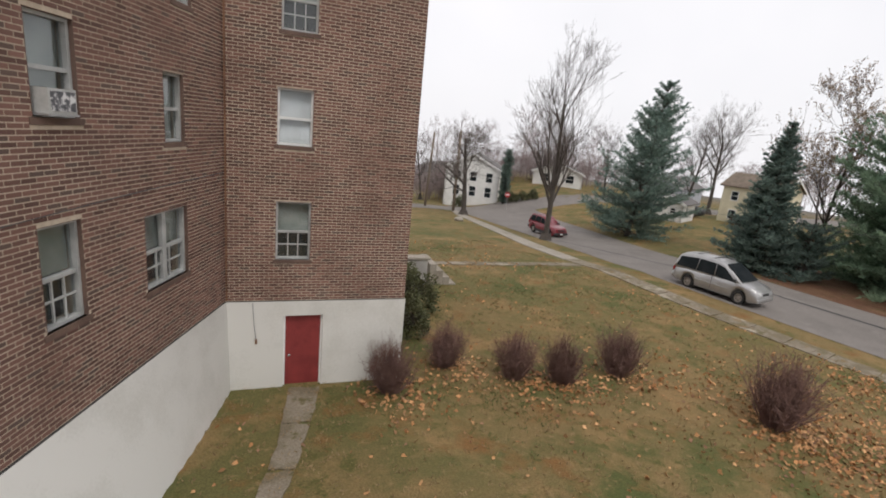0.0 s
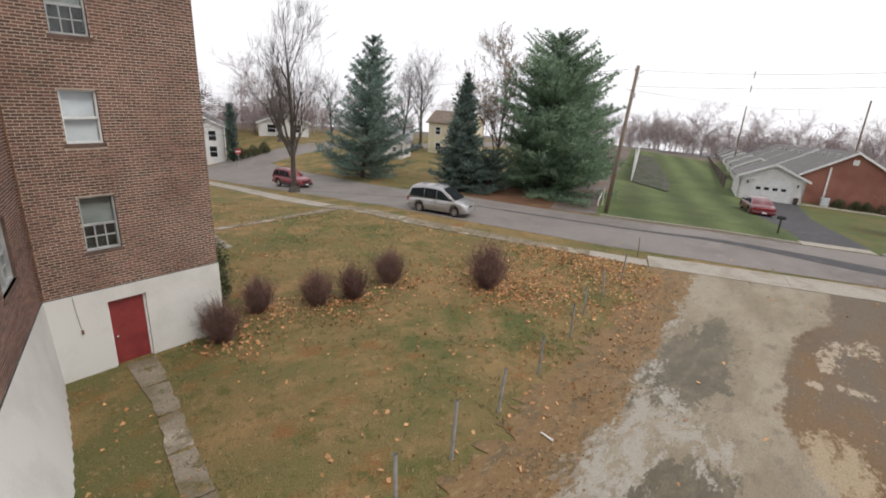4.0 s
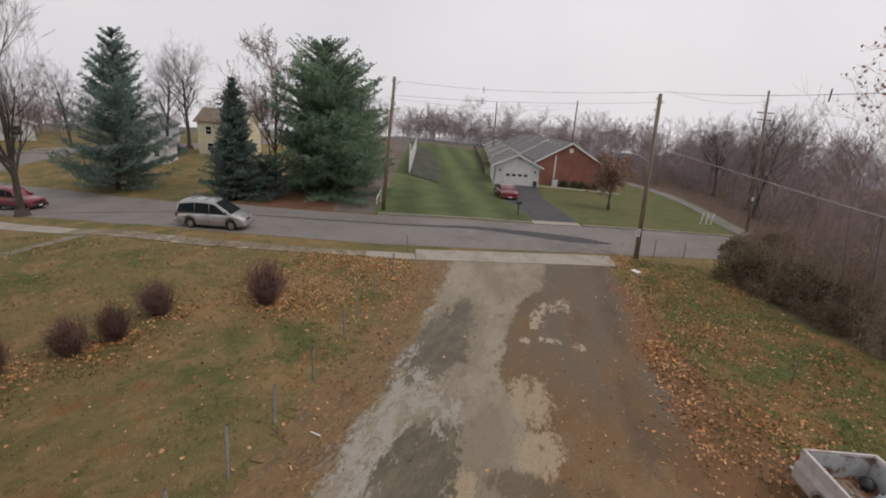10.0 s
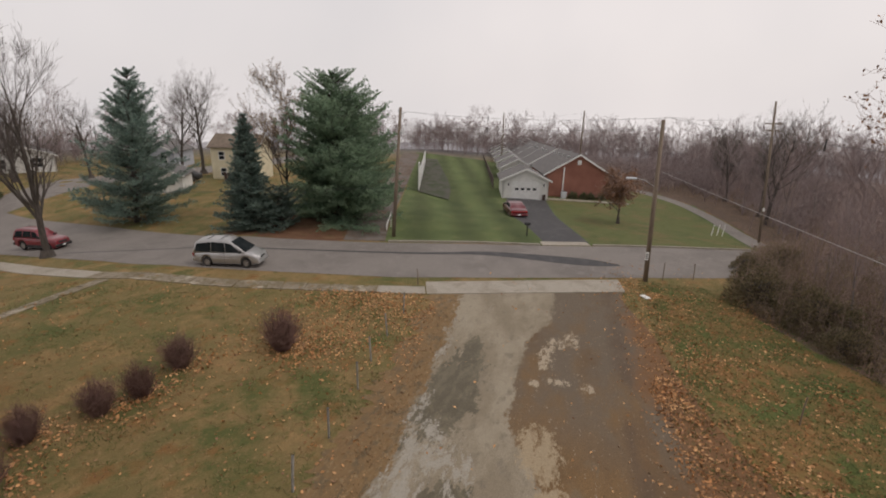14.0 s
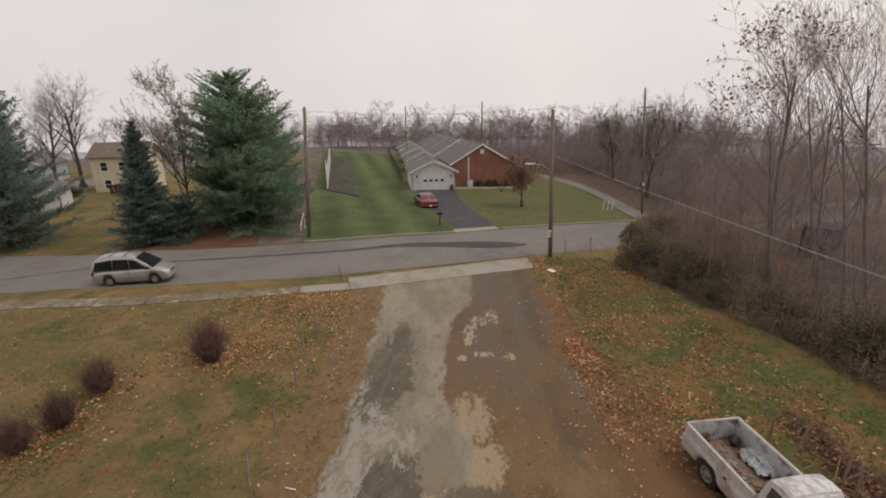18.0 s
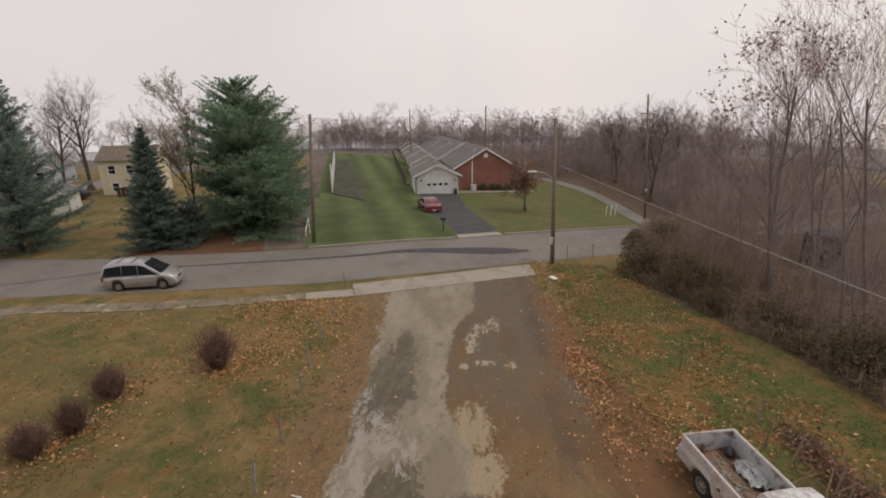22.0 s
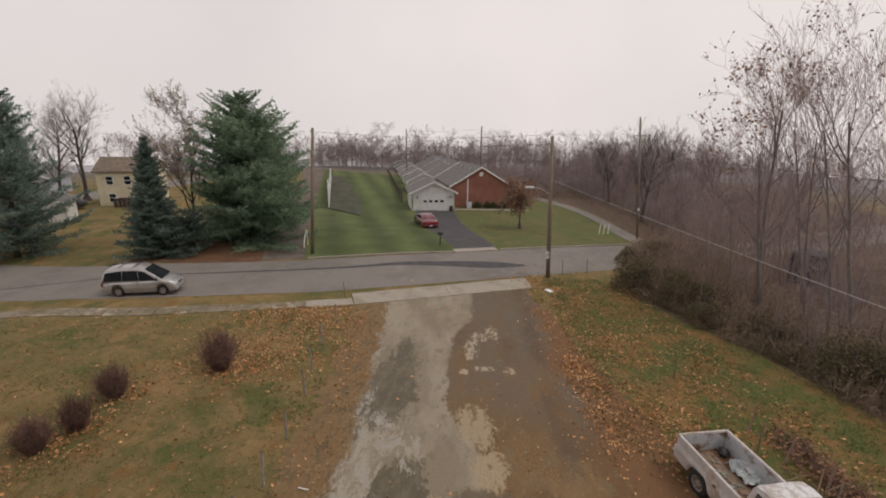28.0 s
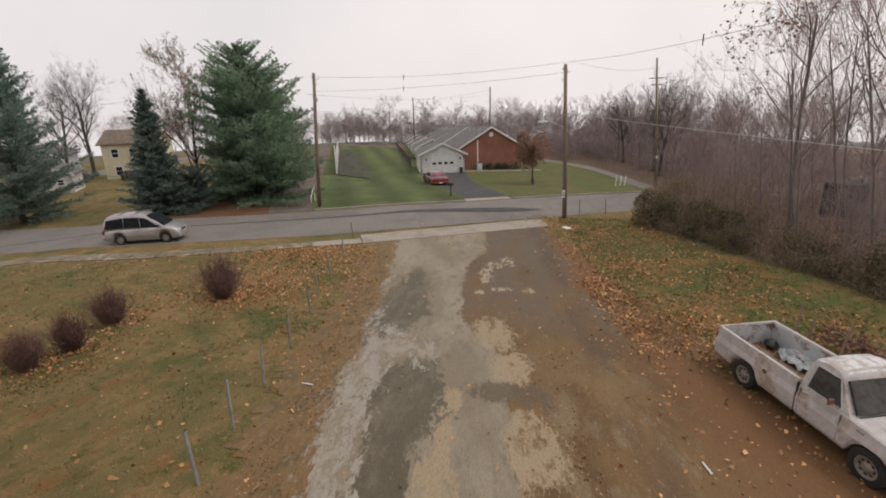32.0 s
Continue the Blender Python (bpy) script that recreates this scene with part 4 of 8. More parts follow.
TALLS = [bare_tree(16.5, 0.11 + 0.025 * (i % 3), TALL, 20 + i, TWIGRED, bark=WOODBARK) for i in range(5)]
LEAFY = bare_tree(16.5, 0.21, ([10, 6, 5, 3], 0.3, 0.52, 0.008, 4, 0.3), 31, TWIGRED, 1, RUSSET, WOODBARK)
random.seed(5)
NEARWOOD = [(23.3, -19.0, 1.05, 9), (21.0, -20.3, 1.08, 0), (24.6, -22.5, 1.0, 1), (19.0, -21.5, 1.05, 2), (17.3, -23.2, 1.1, 3), (15.0, -22.0, 1.0, 1), (9.0, -22.5, 1.0, 3), (22.1, -18.6, 0.92, 4), (18.4, -19.9, 1.06, 4), (25.9, -20.4, 0.86, 2), (14.2, -20.0, 0.95, 4), (28.4, -23.4, 0.72, 3)]
for x, y, s, k in NEARWOOD:
    plant("woodland_tree", LEAFY if k == 9 else TALLS[k], (x, y), random.uniform(0, 360), s, "slender bare tree with a few withered leaves" if k == 9 else "slender bare woodland tree with reddish twigs", "tree", "trees at the edge of the woods", lean=13 * min(1.0, -y / x))
SAPLING = [bare_tree(7.5, 0.06, ([7, 5, 3], 0.5, 0.4, 0.006, 3, 0.4, 1), 51 + i, TWIGRED, bark=WOODBARK) for i in range(2)]
for i, (x, y, k) in enumerate([(24.6, -15.4, 0.9), (22.4, -15.6, 1.1), (20.6, -16.8, 1.0), (19.2, -16.9, 1.2), (17.6, -18.4, 0.9), (26.8, -15.6, 0.7), (15.6, -18.6, 1.1), (23.4, -17.4, 1.2), (29.0, -16.4, 0.75), (31.5, -18.4, 0.8)]):
    plant("sapling", SAPLING[i % 2], (x, y), i * 67, k, "thin pale leafless sapling in the thicket", "tree", "saplings in the thicket", lean=11 * min(1.0, -y / x))


def needle_tree(h, radius, low, whorls, per, seed, material, droop=0.1, crown=0.85, blade=(0.06, 0.30), round_top=1.0, dense=1.0, lift=0.22, ragged=0.3, tilt=(0, 0), mess=0.6):
    """Meshes of an evergreen: a trunk with whorls of uneven limbs, each a flat plume of side twigs with tufts of needles."""
    random.seed(seed)
    wood, green = Sticks(), Sticks()
    wood.bar([Vector((0, 0, -0.2)), Vector((0.05, 0, h * 0.5)), Vector((0, 0.05, h * 0.97))], [h * 0.018, h * 0.011, 0.02], 8)
    up = Vector((0, 0, 1))

    def tuft(c, d, n):
        k = 0.4 + 0.6 * min(1.0, 4.0 * (1 - c.z / h))
        for _ in range(n):
            green.blade(c, (d * 0.9 + rnd_dir() * 0.75 + up * 0.35).normalized(), random.uniform(0.6, 1.4) * blade[0], k * random.uniform(0.6, 1.3) * blade[1])
    for w in range(whorls):
        f = max(0.0, (w + random.uniform(-0.22, 0.22)) / whorls)
        z = low + (h - low) * min(0.985, f)
        for k in range(per):
            a = math.tau * (k + random.random()) / per
            zz = min(h * 0.97, max(low, z + random.uniform(-mess, mess) * (h - low) / whorls))
            f = (zz - low) / (h - low)
            reach = radius * max(0.05, 1 - f ** round_top) ** crown
            ln = reach * random.uniform(0.9 - ragged, 0.9 + ragged * 0.8) * (1 + 0.22 * math.sin(2 * a + 5 * f + seed))
            flat = Vector((math.cos(a), math.sin(a), 0))
            d = flat + up * (0.45 * f - droop + random.uniform(-0.12, 0.16) * (1 + 0.6 * max(0.0, mess - 1) * (1 - f)))
            side = up.cross(flat)

            def at(q):
                return up * zz + d * ln * q + up * (lift * ln * q * q)
            wood.bar([at(q) for q in (0, 0.35, 0.7, 1)], [0.05, 0.032, 0.018, 0.008], 4)
            m = max(3, int(dense * (3 + 4.2 * ln)))
            for i in range(m):
                q = 0.2 + 0.82 * (i + random.random()) / m
                s = side if i % 2 else -side
                tw = (d * 0.7 + s * random.uniform(0.5, 1.0) + up * random.uniform(-0.1, 0.5)).normalized()
                tl = ln * random.uniform(0.16, 0.36) * (1.15 - 0.7 * q) + 0.02
                p = at(min(q, 1.0))
                steps = max(2, int(tl / (blade[1] * 0.62)))
                for j in range(steps):
                    tuft(p + tw * tl * (j + random.random()) / steps, tw, 4)
            tuft(at(1.0), d.normalized(), 4)
    for i in range(10):
        tuft(Vector((0, 0, h * (0.90 + 0.10 * i / 10))), up, 2)
    lean = Vector((*tilt, 0)) / h
    for acc in (wood, green):
        acc.v = [v + lean * v.z for v in acc.v]
    return [("trunk", wood.mesh("trunk", BARK)), ("crown", green.mesh("crown", material))]


plant("pine_tree", needle_tree(13.0, 3.9, 0.3, 30, 9, 41, PINEGREEN, 0.06, 0.72, (0.06, 0.34), 1.15, 1.3, 0.30, 0.5, tilt=(0.9, -0.7), mess=1.3), (29.8, 37.2), 0, 1.04, "broad blue-green pine at the street", "tree")
plant("spruce_tree", needle_tree(9.3, 2.6, 0.1, 46, 9, 42, SPRUCE, 0.16, 0.95, (0.065, 0.22), dense=1.35, ragged=0.38, tilt=(0.1, -0.1)), (28.4, 23.6), 0, 1.0, "narrow dark green spruce at the street", "tree")
plant("pine_tree", needle_tree(12.7, 5.0, 0.1, 34, 13, 43, PINEGREEN2, 0.06, 0.62, (0.07, 0.32), 1.42, 1.25, 0.22, 0.5, mess=2.2), (34.6, 19.0), 0, 1.0, "big round-topped green pine beside the lane", "tree")
plant("pine_tree", needle_tree(11.4, 4.6, 0.4, 22, 10, 44, PINEGREEN2, 0.06, 0.60, (0.07, 0.32), 1.5, 1.1, 0.22, 0.5, mess=2.0), (40.2, 20.2), 0, 1.0, "green pine behind the big pine", "tree")
plant("evergreen_bush", needle_tree(3.4, 1.6, 0.1, 9, 8, 45, SPRUCE, -0.1, 0.5, (0.07, 0.22), 1.6, 2.0), (29.6, 21.4), 0, 1.0, "low dark evergreen beside the spruce", "bush")
plant("autumn_tree", bare_tree(11.8, 0.2, ([10, 8, 6, 3], 0.5, 0.42, 0.010, 4, 0.2), 46, TWIG, 5, mat("pale_tan_leaves", (0.26, 0.185, 0.12), (0.36, 0.265, 0.18), 0.9, 2, 20, vary=0.35, island=True, thin=0.3)), (34.6, 24.2), 40, 1.18, "leafless tree with pale tan withered leaves", "tree")
plant("small_tree", bare_tree(4.4, 0.11, ([18, 10, 7], 0.2, 0.6, 0.010, 3, 0.26), 47, TWIGRED, 5, RUSSET), (47.6, -6.1), 0, 1.35, "small round tree with dense russet leaves on the house lawn", "tree")


def shrub_mesh(h, r, stems, seed):
    """A vase of fine upright twigs, ragged at the tips."""
    random.seed(seed)
    s, w = Sticks(), Sticks()
    for _ in range(stems):
        a, q = random.random() * math.tau, random.random() ** 0.75
        base = Vector((math.cos(a), math.sin(a), 0)) * q * 0.16
        reach = r * q * random.uniform(0.55, 1.25)
        tip = Vector((math.cos(a) * reach, math.sin(a) * reach, h * random.uniform(0.45, 1.15) * (1 - 0.25 * q)))
        midp = base.lerp(tip, 0.5) + Vector((math.cos(a), math.sin(a), 0.3)) * 0.05 * h + rnd_dir() * 0.05
        s.bar([base - Vector((0, 0, 0.08)), midp, tip], [0.009, 0.006, 0.0025], 3)
        for _ in range(5):
            p = base.lerp(midp, random.uniform(0.4, 1)).lerp(tip, random.uniform(0, 0.9))
            w.bar([p, p + (rnd_dir() * 0.75 + Vector((0, 0, 0.6))).normalized() * random.uniform(0.1, 0.32) * h], [0.0045, 0.002], 3)
    return [("stem_mass", s.mesh("stem_mass", SHRUBTWIG)), ("twig_mass", w.mesh("twig_mass", SHRUBTWIG))]


SHRUBS = [shrub_mesh(1.38, 0.76, 240, 60 + i) for i in range(3)]
for i, (x, y, s, g) in enumerate([(2.35, 12.05, 0.95, 1), (4.1, 13.2, 0.92, 0), (5.75, 12.3, 0.95, 1), (6.95, 11.85, 0.95, 2), (8.9, 12.05, 1.05, 0), (11.2, 9.2, 1.35, 2)]):
    plant("shrub", SHRUBS[g], (x, y), i * 77, s, "leafless maroon-brown shrub on the lawn" if i else "leafless twiggy shrub against the white wall", "shrub", "shrubs across the lawn")


def leafy_bush(h, r, n, seed, material):
    random.seed(seed)
    s, g = Sticks(), Sticks()
    for _ in range(60):
        s.bar([Vector((0, 0, -0.1)), rnd_dir() * r * 0.4 + Vector((0, 0, h * 0.4)), Vector((*(rnd_dir() * r * 0.7)[:2], h * random.uniform(0.5, 0.9)))], [0.02, 0.012, 0.005], 3)
    for _ in range(n):
        d = rnd_dir()
        d.z = abs(d.z)
        c = Vector((d.x * r, d.y * r, 0.1 + d.z * h * 0.9)) * random.uniform(0.7, 1.05) * (1 + 0.15 * math.sin(5 * d.x + seed) + 0.12 * math.sin(7 * d.y))
        g.blade(c, (d + rnd_dir() * 0.8).normalized(), 0.07, 0.14)
    return [("stem_mass", s.mesh("stem_mass", BARK)), ("leaf_mass", g.mesh("leaf_mass", material))]


EVB = [leafy_bush(1.5, 0.95, 2600, 70 + i, EVERGREEN) for i in range(2)]
for i, (x, y, s) in enumerate([(3.7, 15.6, 0.75), (4.3, 17.4, 0.9), (4.3, 19.0, 0.8), (4.4, 25.5, 1.2), (4.2, 28.5, 1.4)]):
    plant("evergreen_bush", EVB[i % 2], (x, y), i * 60, s, "rounded olive green bush beside the building", "bush", "bushes along the building")


def thicket(name, line, depth, hgt, stems, leaves, seed, label):
    """A tangle of arching stems and small leaves along the edge of the woods."""
    random.seed(seed)
    s, g = Sticks(), Sticks()
    pts = arc_line(line, 60)
    for _ in range(stems):
        i = random.randrange(60)
        p = pts[i].lerp(pts[i + 1], random.random())
        d = (pts[i + 1] - pts[i]).normalized()
        edge = 1.1 * noise.noise(Vector((p.x * 0.5, p.y * 0.5, 1))) + 0.7 * noise.noise(Vector((p.x * 1.4, p.y * 1.4, 3)))
        off = edge + depth * random.random() ** 1.3
        p = p + Vector((-d.y, d.x)) * off
        lump = 1.0 + 0.55 * noise.noise(Vector((p.x * 0.35, p.y * 0.35, 5))) + 0.4 * noise.noise(Vector((p.x, p.y, 9)))
        tall = 1.9 if random.random() < 0.03 else 1.0
        h = hgt * random.uniform(0.35, 1.05) * (0.4 + 0.6 * min(1.0, (off - edge) / 2.5)) * lump * tall
        b = Vector((p.x, p.y, gz(p.x, p.y) - 0.05))
        lean = rnd_dir(0.2) * random.uniform(0.1, 0.9) * h * (0.25 if tall > 1 else 0.6)
        m1 = b + lean * 0.25 + Vector((0, 0, h * 0.6))
        m2 = b + lean * 0.7 + Vector((0, 0, h))
        e = b + lean * 1.3 + Vector((0, 0, h * (1.25 if tall > 1 else random.uniform(0.7, 1.05))))
        s.bar([b, m1, m2, e], [0.013, 0.010, 0.007, 0.003], 3)
        for _ in range(5):
            q = b.lerp(m1, random.uniform(0.3, 1)) if random.random() < 0.4 else m1.lerp(e, random.random())
            s.bar([q, q + (rnd_dir() + Vector((0, 0, 0.35))) * random.uniform(0.15, 0.5)], [0.006, 0.002], 3)
        for _ in range(leaves):
            q = b.lerp(m1, random.uniform(0.1, 1)) if random.random() < 0.7 else m1.lerp(e, random.random())
            g.blade(q + rnd_dir() * 0.25, rnd_dir(), 0.065, 0.12)
    t = tagged(new(name), label, "thicket", kind="stuff")
    for n, me in (("stem_mass", s.mesh("stem_mass", BRAMBLE)), ("leaf_mass", g.mesh("leaf_mass", mat("olive_brown_bramble_leaves", (0.156, 0.132, 0.069), (0.240, 0.176, 0.102), 0.9, 0.3, 15, vary=0.45, island=True, thin=0.35)))):
        o = new(n, me)
        o.parent = t
        tagged(o, kind="stuff")


thicket("thicket", [(42, -17.8), (35, -14.6), (29.6, -12.3), (23.5, -11.6), (17.2, -14.4), (11.8, -15.6), (4, -17.2), (-4, -19)], 7.0, 2.3, 3400, 13, 81, "dense brown and olive bramble thicket before the woods")
thicket("thicket", [(110, -19.5), (90, -21), (70, -22), (48, -22.5), (36, -24), (20, -27), (2, -27)], 9.0, 3.2, 2200, 3, 82, "tangled undergrowth in the woods")
thicket("thicket", [(34, -20), (26, -18.5), (18, -20), (8, -21.5), (-4, -24)], 12.0, 3.8, 500, 2, 83, "tall brush among the woodland trees")


def far_wood(name, spots, seed, label, hs=(9, 13), form=([9, 6, 4], 0.3, 0.5, 0.016, 3, 0.22, "far")):
    """Many distant bare trees in one mesh."""
    protos = []
    for i in range(5):
        random.seed(seed + i)
        a = [Sticks(), Sticks()]
        limb(a, Vector((0, 0, -0.2)), Vector((0, 0, 1)), 1.0 * 11, 0.14, 0, form)
        off = len(a[0].v)
        v = np.array([tuple(q) for q in a[0].v + a[1].v])
        v *= 11 / v[:, 2].max()
        protos.append((v, a[0].f + [tuple(k + off for k in f) for f in a[1].f]))
    verts, faces, n = [], [], 0
    random.seed(seed)
    for x, y in spots:
        v, f = random.choice(protos)
        k, t = random.uniform(*hs) / 11, random.random() * 6.3
        w = v * k
        c, s = math.cos(t), math.sin(t)
        w = np.stack([c * w[:, 0] - s * w[:, 1] + x, s * w[:, 0] + c * w[:, 1] + y, w[:, 2] + gz(x, y)], 1)
        verts.append(w)
        faces += [tuple(q + n for q in g) for g in f]
        n += len(w)
    me = bpy.data.meshes.new(name)
    me.from_pydata(np.concatenate(verts).tolist(), [], faces)
    me.update()
    # paled towards grey: haze is put into the twig colour
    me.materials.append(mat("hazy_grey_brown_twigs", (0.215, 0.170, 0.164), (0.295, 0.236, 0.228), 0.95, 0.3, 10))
    tagged(new(name, me), label, "woods", kind="stuff")


random.seed(9)
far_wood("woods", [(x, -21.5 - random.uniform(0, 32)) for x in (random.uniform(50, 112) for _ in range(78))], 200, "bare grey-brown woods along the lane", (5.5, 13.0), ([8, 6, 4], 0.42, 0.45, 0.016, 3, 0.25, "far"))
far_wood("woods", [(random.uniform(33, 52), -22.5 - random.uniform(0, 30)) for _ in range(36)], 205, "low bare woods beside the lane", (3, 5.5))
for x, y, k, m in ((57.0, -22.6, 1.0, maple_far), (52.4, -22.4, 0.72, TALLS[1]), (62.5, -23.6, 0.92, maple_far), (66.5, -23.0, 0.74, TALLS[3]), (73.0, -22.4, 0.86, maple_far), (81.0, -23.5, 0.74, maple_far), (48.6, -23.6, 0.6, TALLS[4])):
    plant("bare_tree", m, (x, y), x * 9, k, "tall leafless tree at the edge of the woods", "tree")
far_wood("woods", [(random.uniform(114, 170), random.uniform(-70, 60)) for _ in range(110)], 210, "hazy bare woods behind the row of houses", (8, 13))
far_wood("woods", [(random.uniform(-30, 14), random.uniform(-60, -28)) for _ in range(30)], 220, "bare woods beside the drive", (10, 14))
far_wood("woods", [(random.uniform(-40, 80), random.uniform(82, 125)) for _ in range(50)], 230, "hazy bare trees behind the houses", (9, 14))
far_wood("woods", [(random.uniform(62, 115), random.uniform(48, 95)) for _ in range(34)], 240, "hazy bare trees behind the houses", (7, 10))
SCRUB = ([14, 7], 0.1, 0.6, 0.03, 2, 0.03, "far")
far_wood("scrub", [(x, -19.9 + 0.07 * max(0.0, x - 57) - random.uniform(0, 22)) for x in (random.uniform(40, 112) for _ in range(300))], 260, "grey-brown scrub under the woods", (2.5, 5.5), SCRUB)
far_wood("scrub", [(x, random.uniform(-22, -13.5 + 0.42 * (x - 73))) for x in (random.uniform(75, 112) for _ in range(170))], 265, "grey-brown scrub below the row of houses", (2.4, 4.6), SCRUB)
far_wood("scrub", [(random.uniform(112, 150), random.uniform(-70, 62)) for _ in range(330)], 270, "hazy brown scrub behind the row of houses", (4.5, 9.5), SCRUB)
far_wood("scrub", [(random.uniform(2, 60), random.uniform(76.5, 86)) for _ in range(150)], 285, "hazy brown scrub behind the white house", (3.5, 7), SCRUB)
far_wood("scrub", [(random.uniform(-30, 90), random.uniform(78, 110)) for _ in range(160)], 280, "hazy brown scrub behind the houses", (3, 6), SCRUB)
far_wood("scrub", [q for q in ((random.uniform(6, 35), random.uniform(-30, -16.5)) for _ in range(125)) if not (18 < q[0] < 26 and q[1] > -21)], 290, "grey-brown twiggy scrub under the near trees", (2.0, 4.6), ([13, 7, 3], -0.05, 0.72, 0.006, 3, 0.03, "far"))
WILD = [leafy_bush(1.5, 1.2, 1900, 75 + i, mat("wild_bush_leaves", (0.120, 0.106, 0.057), (0.190, 0.144, 0.083), 0.9, 0.5, 15, vary=0.45, island=True, thin=0.35)) for i in range(3)]
random.seed(15)
edge = arc_line([(35, -15.2), (29.6, -13.2), (23.5, -12.5), (17.2, -15.3), (11.8, -16.5), (4, -18.2)], 24)
for i, q in enumerate(edge):
    plant("wild_bush", WILD[i % 3], (q.x + random.uniform(-0.6, 0.6), q.y + random.uniform(-2.0, 0.5)), random.uniform(0, 360), random.uniform(0.45, 1.35), "tangled olive-brown wild bush at the edge of the woods", "bush", "wild bushes along the woods")

# ---- vehicles ----
SILVER = mat("silver_champagne_paint", (0.37, 0.365, 0.36), (0.43, 0.425, 0.42), 0.32, 2, 30, metal=0.6, coat=0.4)
REDCAR = mat("red_car_paint", (0.15, 0.012, 0.02), (0.19, 0.017, 0.026), 0.3, 2, 30, coat=0.5)
MAROON = mat("dark_red_car_paint", (0.105, 0.012, 0.017), (0.15, 0.018, 0.024), 0.3, 2, 30, coat=0.5)
TRUCKWHITE = mat("chalky_faded_white_paint", (0.32, 0.285, 0.265), (0.52, 0.49, 0.475), 0.6, 1.6, 9, 0.001, c3=(0.36, 0.29, 0.235), mix=(0.2, 0.55))
TRUCKROOF = mat("peeling_white_roof_paint", (0.36, 0.35, 0.36), (0.66, 0.665, 0.675), 0.5, 2.6, 9, 0.001, c3=(0.42, 0.38, 0.35), mix=(0.26, 0.46))
BEDGREY = mat("scuffed_bed_paint", (0.34, 0.35, 0.36), (0.48, 0.50, 0.51), 0.6, 2.2, 18, 0.001, c3=(0.17, 0.09, 0.055), mix=(0.25, 0.52))
RUST = mat("rusty_steel", (0.12, 0.06, 0.035), (0.24, 0.125, 0.07), 0.9, 3, 22, 0.003)
TYRE = mat("black_rubber", (0.014, 0.014, 0.014), (0.028, 0.027, 0.026), 0.85, 6, 40)
ALLOY = mat("dull_wheel_metal", (0.20, 0.175, 0.150), (0.32, 0.29, 0.26), 0.5, 6, 30, metal=0.3)
# opaque panes: the dimness of the cabin behind is put into their colour
TRUCKGLASS = mat("dusty_truck_glass", (0.05, 0.047, 0.044), (0.085, 0.08, 0.074), 0.12, 2.5, 10, spec=0.5)
CARGLASS = mat("dark_car_glass", (0.016, 0.02, 0.022), (0.026, 0.03, 0.032), 0.16, 2, 10, spec=0.05)
for glass, ior in ((CARGLASS, 1.12), (TRUCKGLASS, 1.2)):
    glass.node_tree.nodes["Principled BSDF"].inputs["IOR"].default_value = ior
BLACKPLASTIC = mat("black_plastic", (0.02, 0.02, 0.02), (0.035, 0.035, 0.035), 0.6)
REDLENS = mat("red_lamp_lens", (0.26, 0.012, 0.012), (0.33, 0.02, 0.02), 0.2)
CLEARLENS = mat("clear_lamp_lens", (0.62, 0.63, 0.62), (0.72, 0.73, 0.72), 0.15)
CHROME = mat("tarnished_chrome", (0.50, 0.50, 0.50), (0.62, 0.62, 0.62), 0.25, 6, 30, metal=1.0)


def interp(x, table):
    """A smooth value from (x, value) pairs."""
    for (a, p), (b, q) in zip(table, table[1:]):
        if x <= b:
            f = max(0.0, (x - a) / (b - a))
            f = f * f * (3 - 2 * f) * 0.4 + f * 0.6
            return p + (q - p) * f
    return table[-1][1]


def loft(x0, x1, step, ring):
    """A closed skin through rings of points at even steps; ring(x) gives (y, z) for the left half from bottom to top."""
    bm = bmesh.new()
    n = max(2, round((x1 - x0) / step))
    rows = []
    for i in range(n + 1):
        x = x0 + (x1 - x0) * i / n
        half = ring(x)
        full = [(y, z) for y, z in half] + [(-y, z) for y, z in reversed(half)]
        rows.append([bm.verts.new((x, y, z)) for y, z in full])
    m = len(rows[0])
    for r, s in zip(rows, rows[1:]):
        for k in range(m):
            q = (k + 1) % m
            bm.faces.new((r[k], s[k], s[q], r[q]))
    bm.faces.new(rows[0][::-1])
    bm.faces.new(rows[-1])
    bmesh.ops.recalc_face_normals(bm, faces=bm.faces)
    return bm


def panel(corners, thick=0.012, lift=0.006, bulge=0.0, n=5):
    """A curved pane over four corners, standing a little proud."""
    a, b, c, d = (Vector(p) for p in corners)
    nor = (b - a).cross(d - a).normalized()
    bm = bmesh.new()
    top, low = [], []
    for i in range(n + 1):
        for j in range(n + 1):
            u, v = i / n, j / n
            p = (a.lerp(b, u)).lerp(d.lerp(c, u), v) + nor * (lift + bulge * 16 * u * (1 - u) * v * (1 - v))
            top.append(bm.verts.new(p))
            low.append(bm.verts.new(p - nor * thick))
    w = n + 1
    for i in range(n):
        for j in range(n):
            k = (i * w + j, (i + 1) * w + j, (i + 1) * w + j + 1, i * w + j + 1)
            bm.faces.new([top[q] for q in k])
            bm.faces.new([low[q] for q in reversed(k)])
    rim = [i * w for i in range(w)] + [n * w + j for j in range(1, w)] + [i * w + n for i in range(n - 1, -1, -1)] + [j for j in range(n - 1, 0, -1)]
    for p, q in zip(rim, rim[1:] + rim[:1]):
        bm.faces.new((top[q], top[p], low[p], low[q]))
    return bm


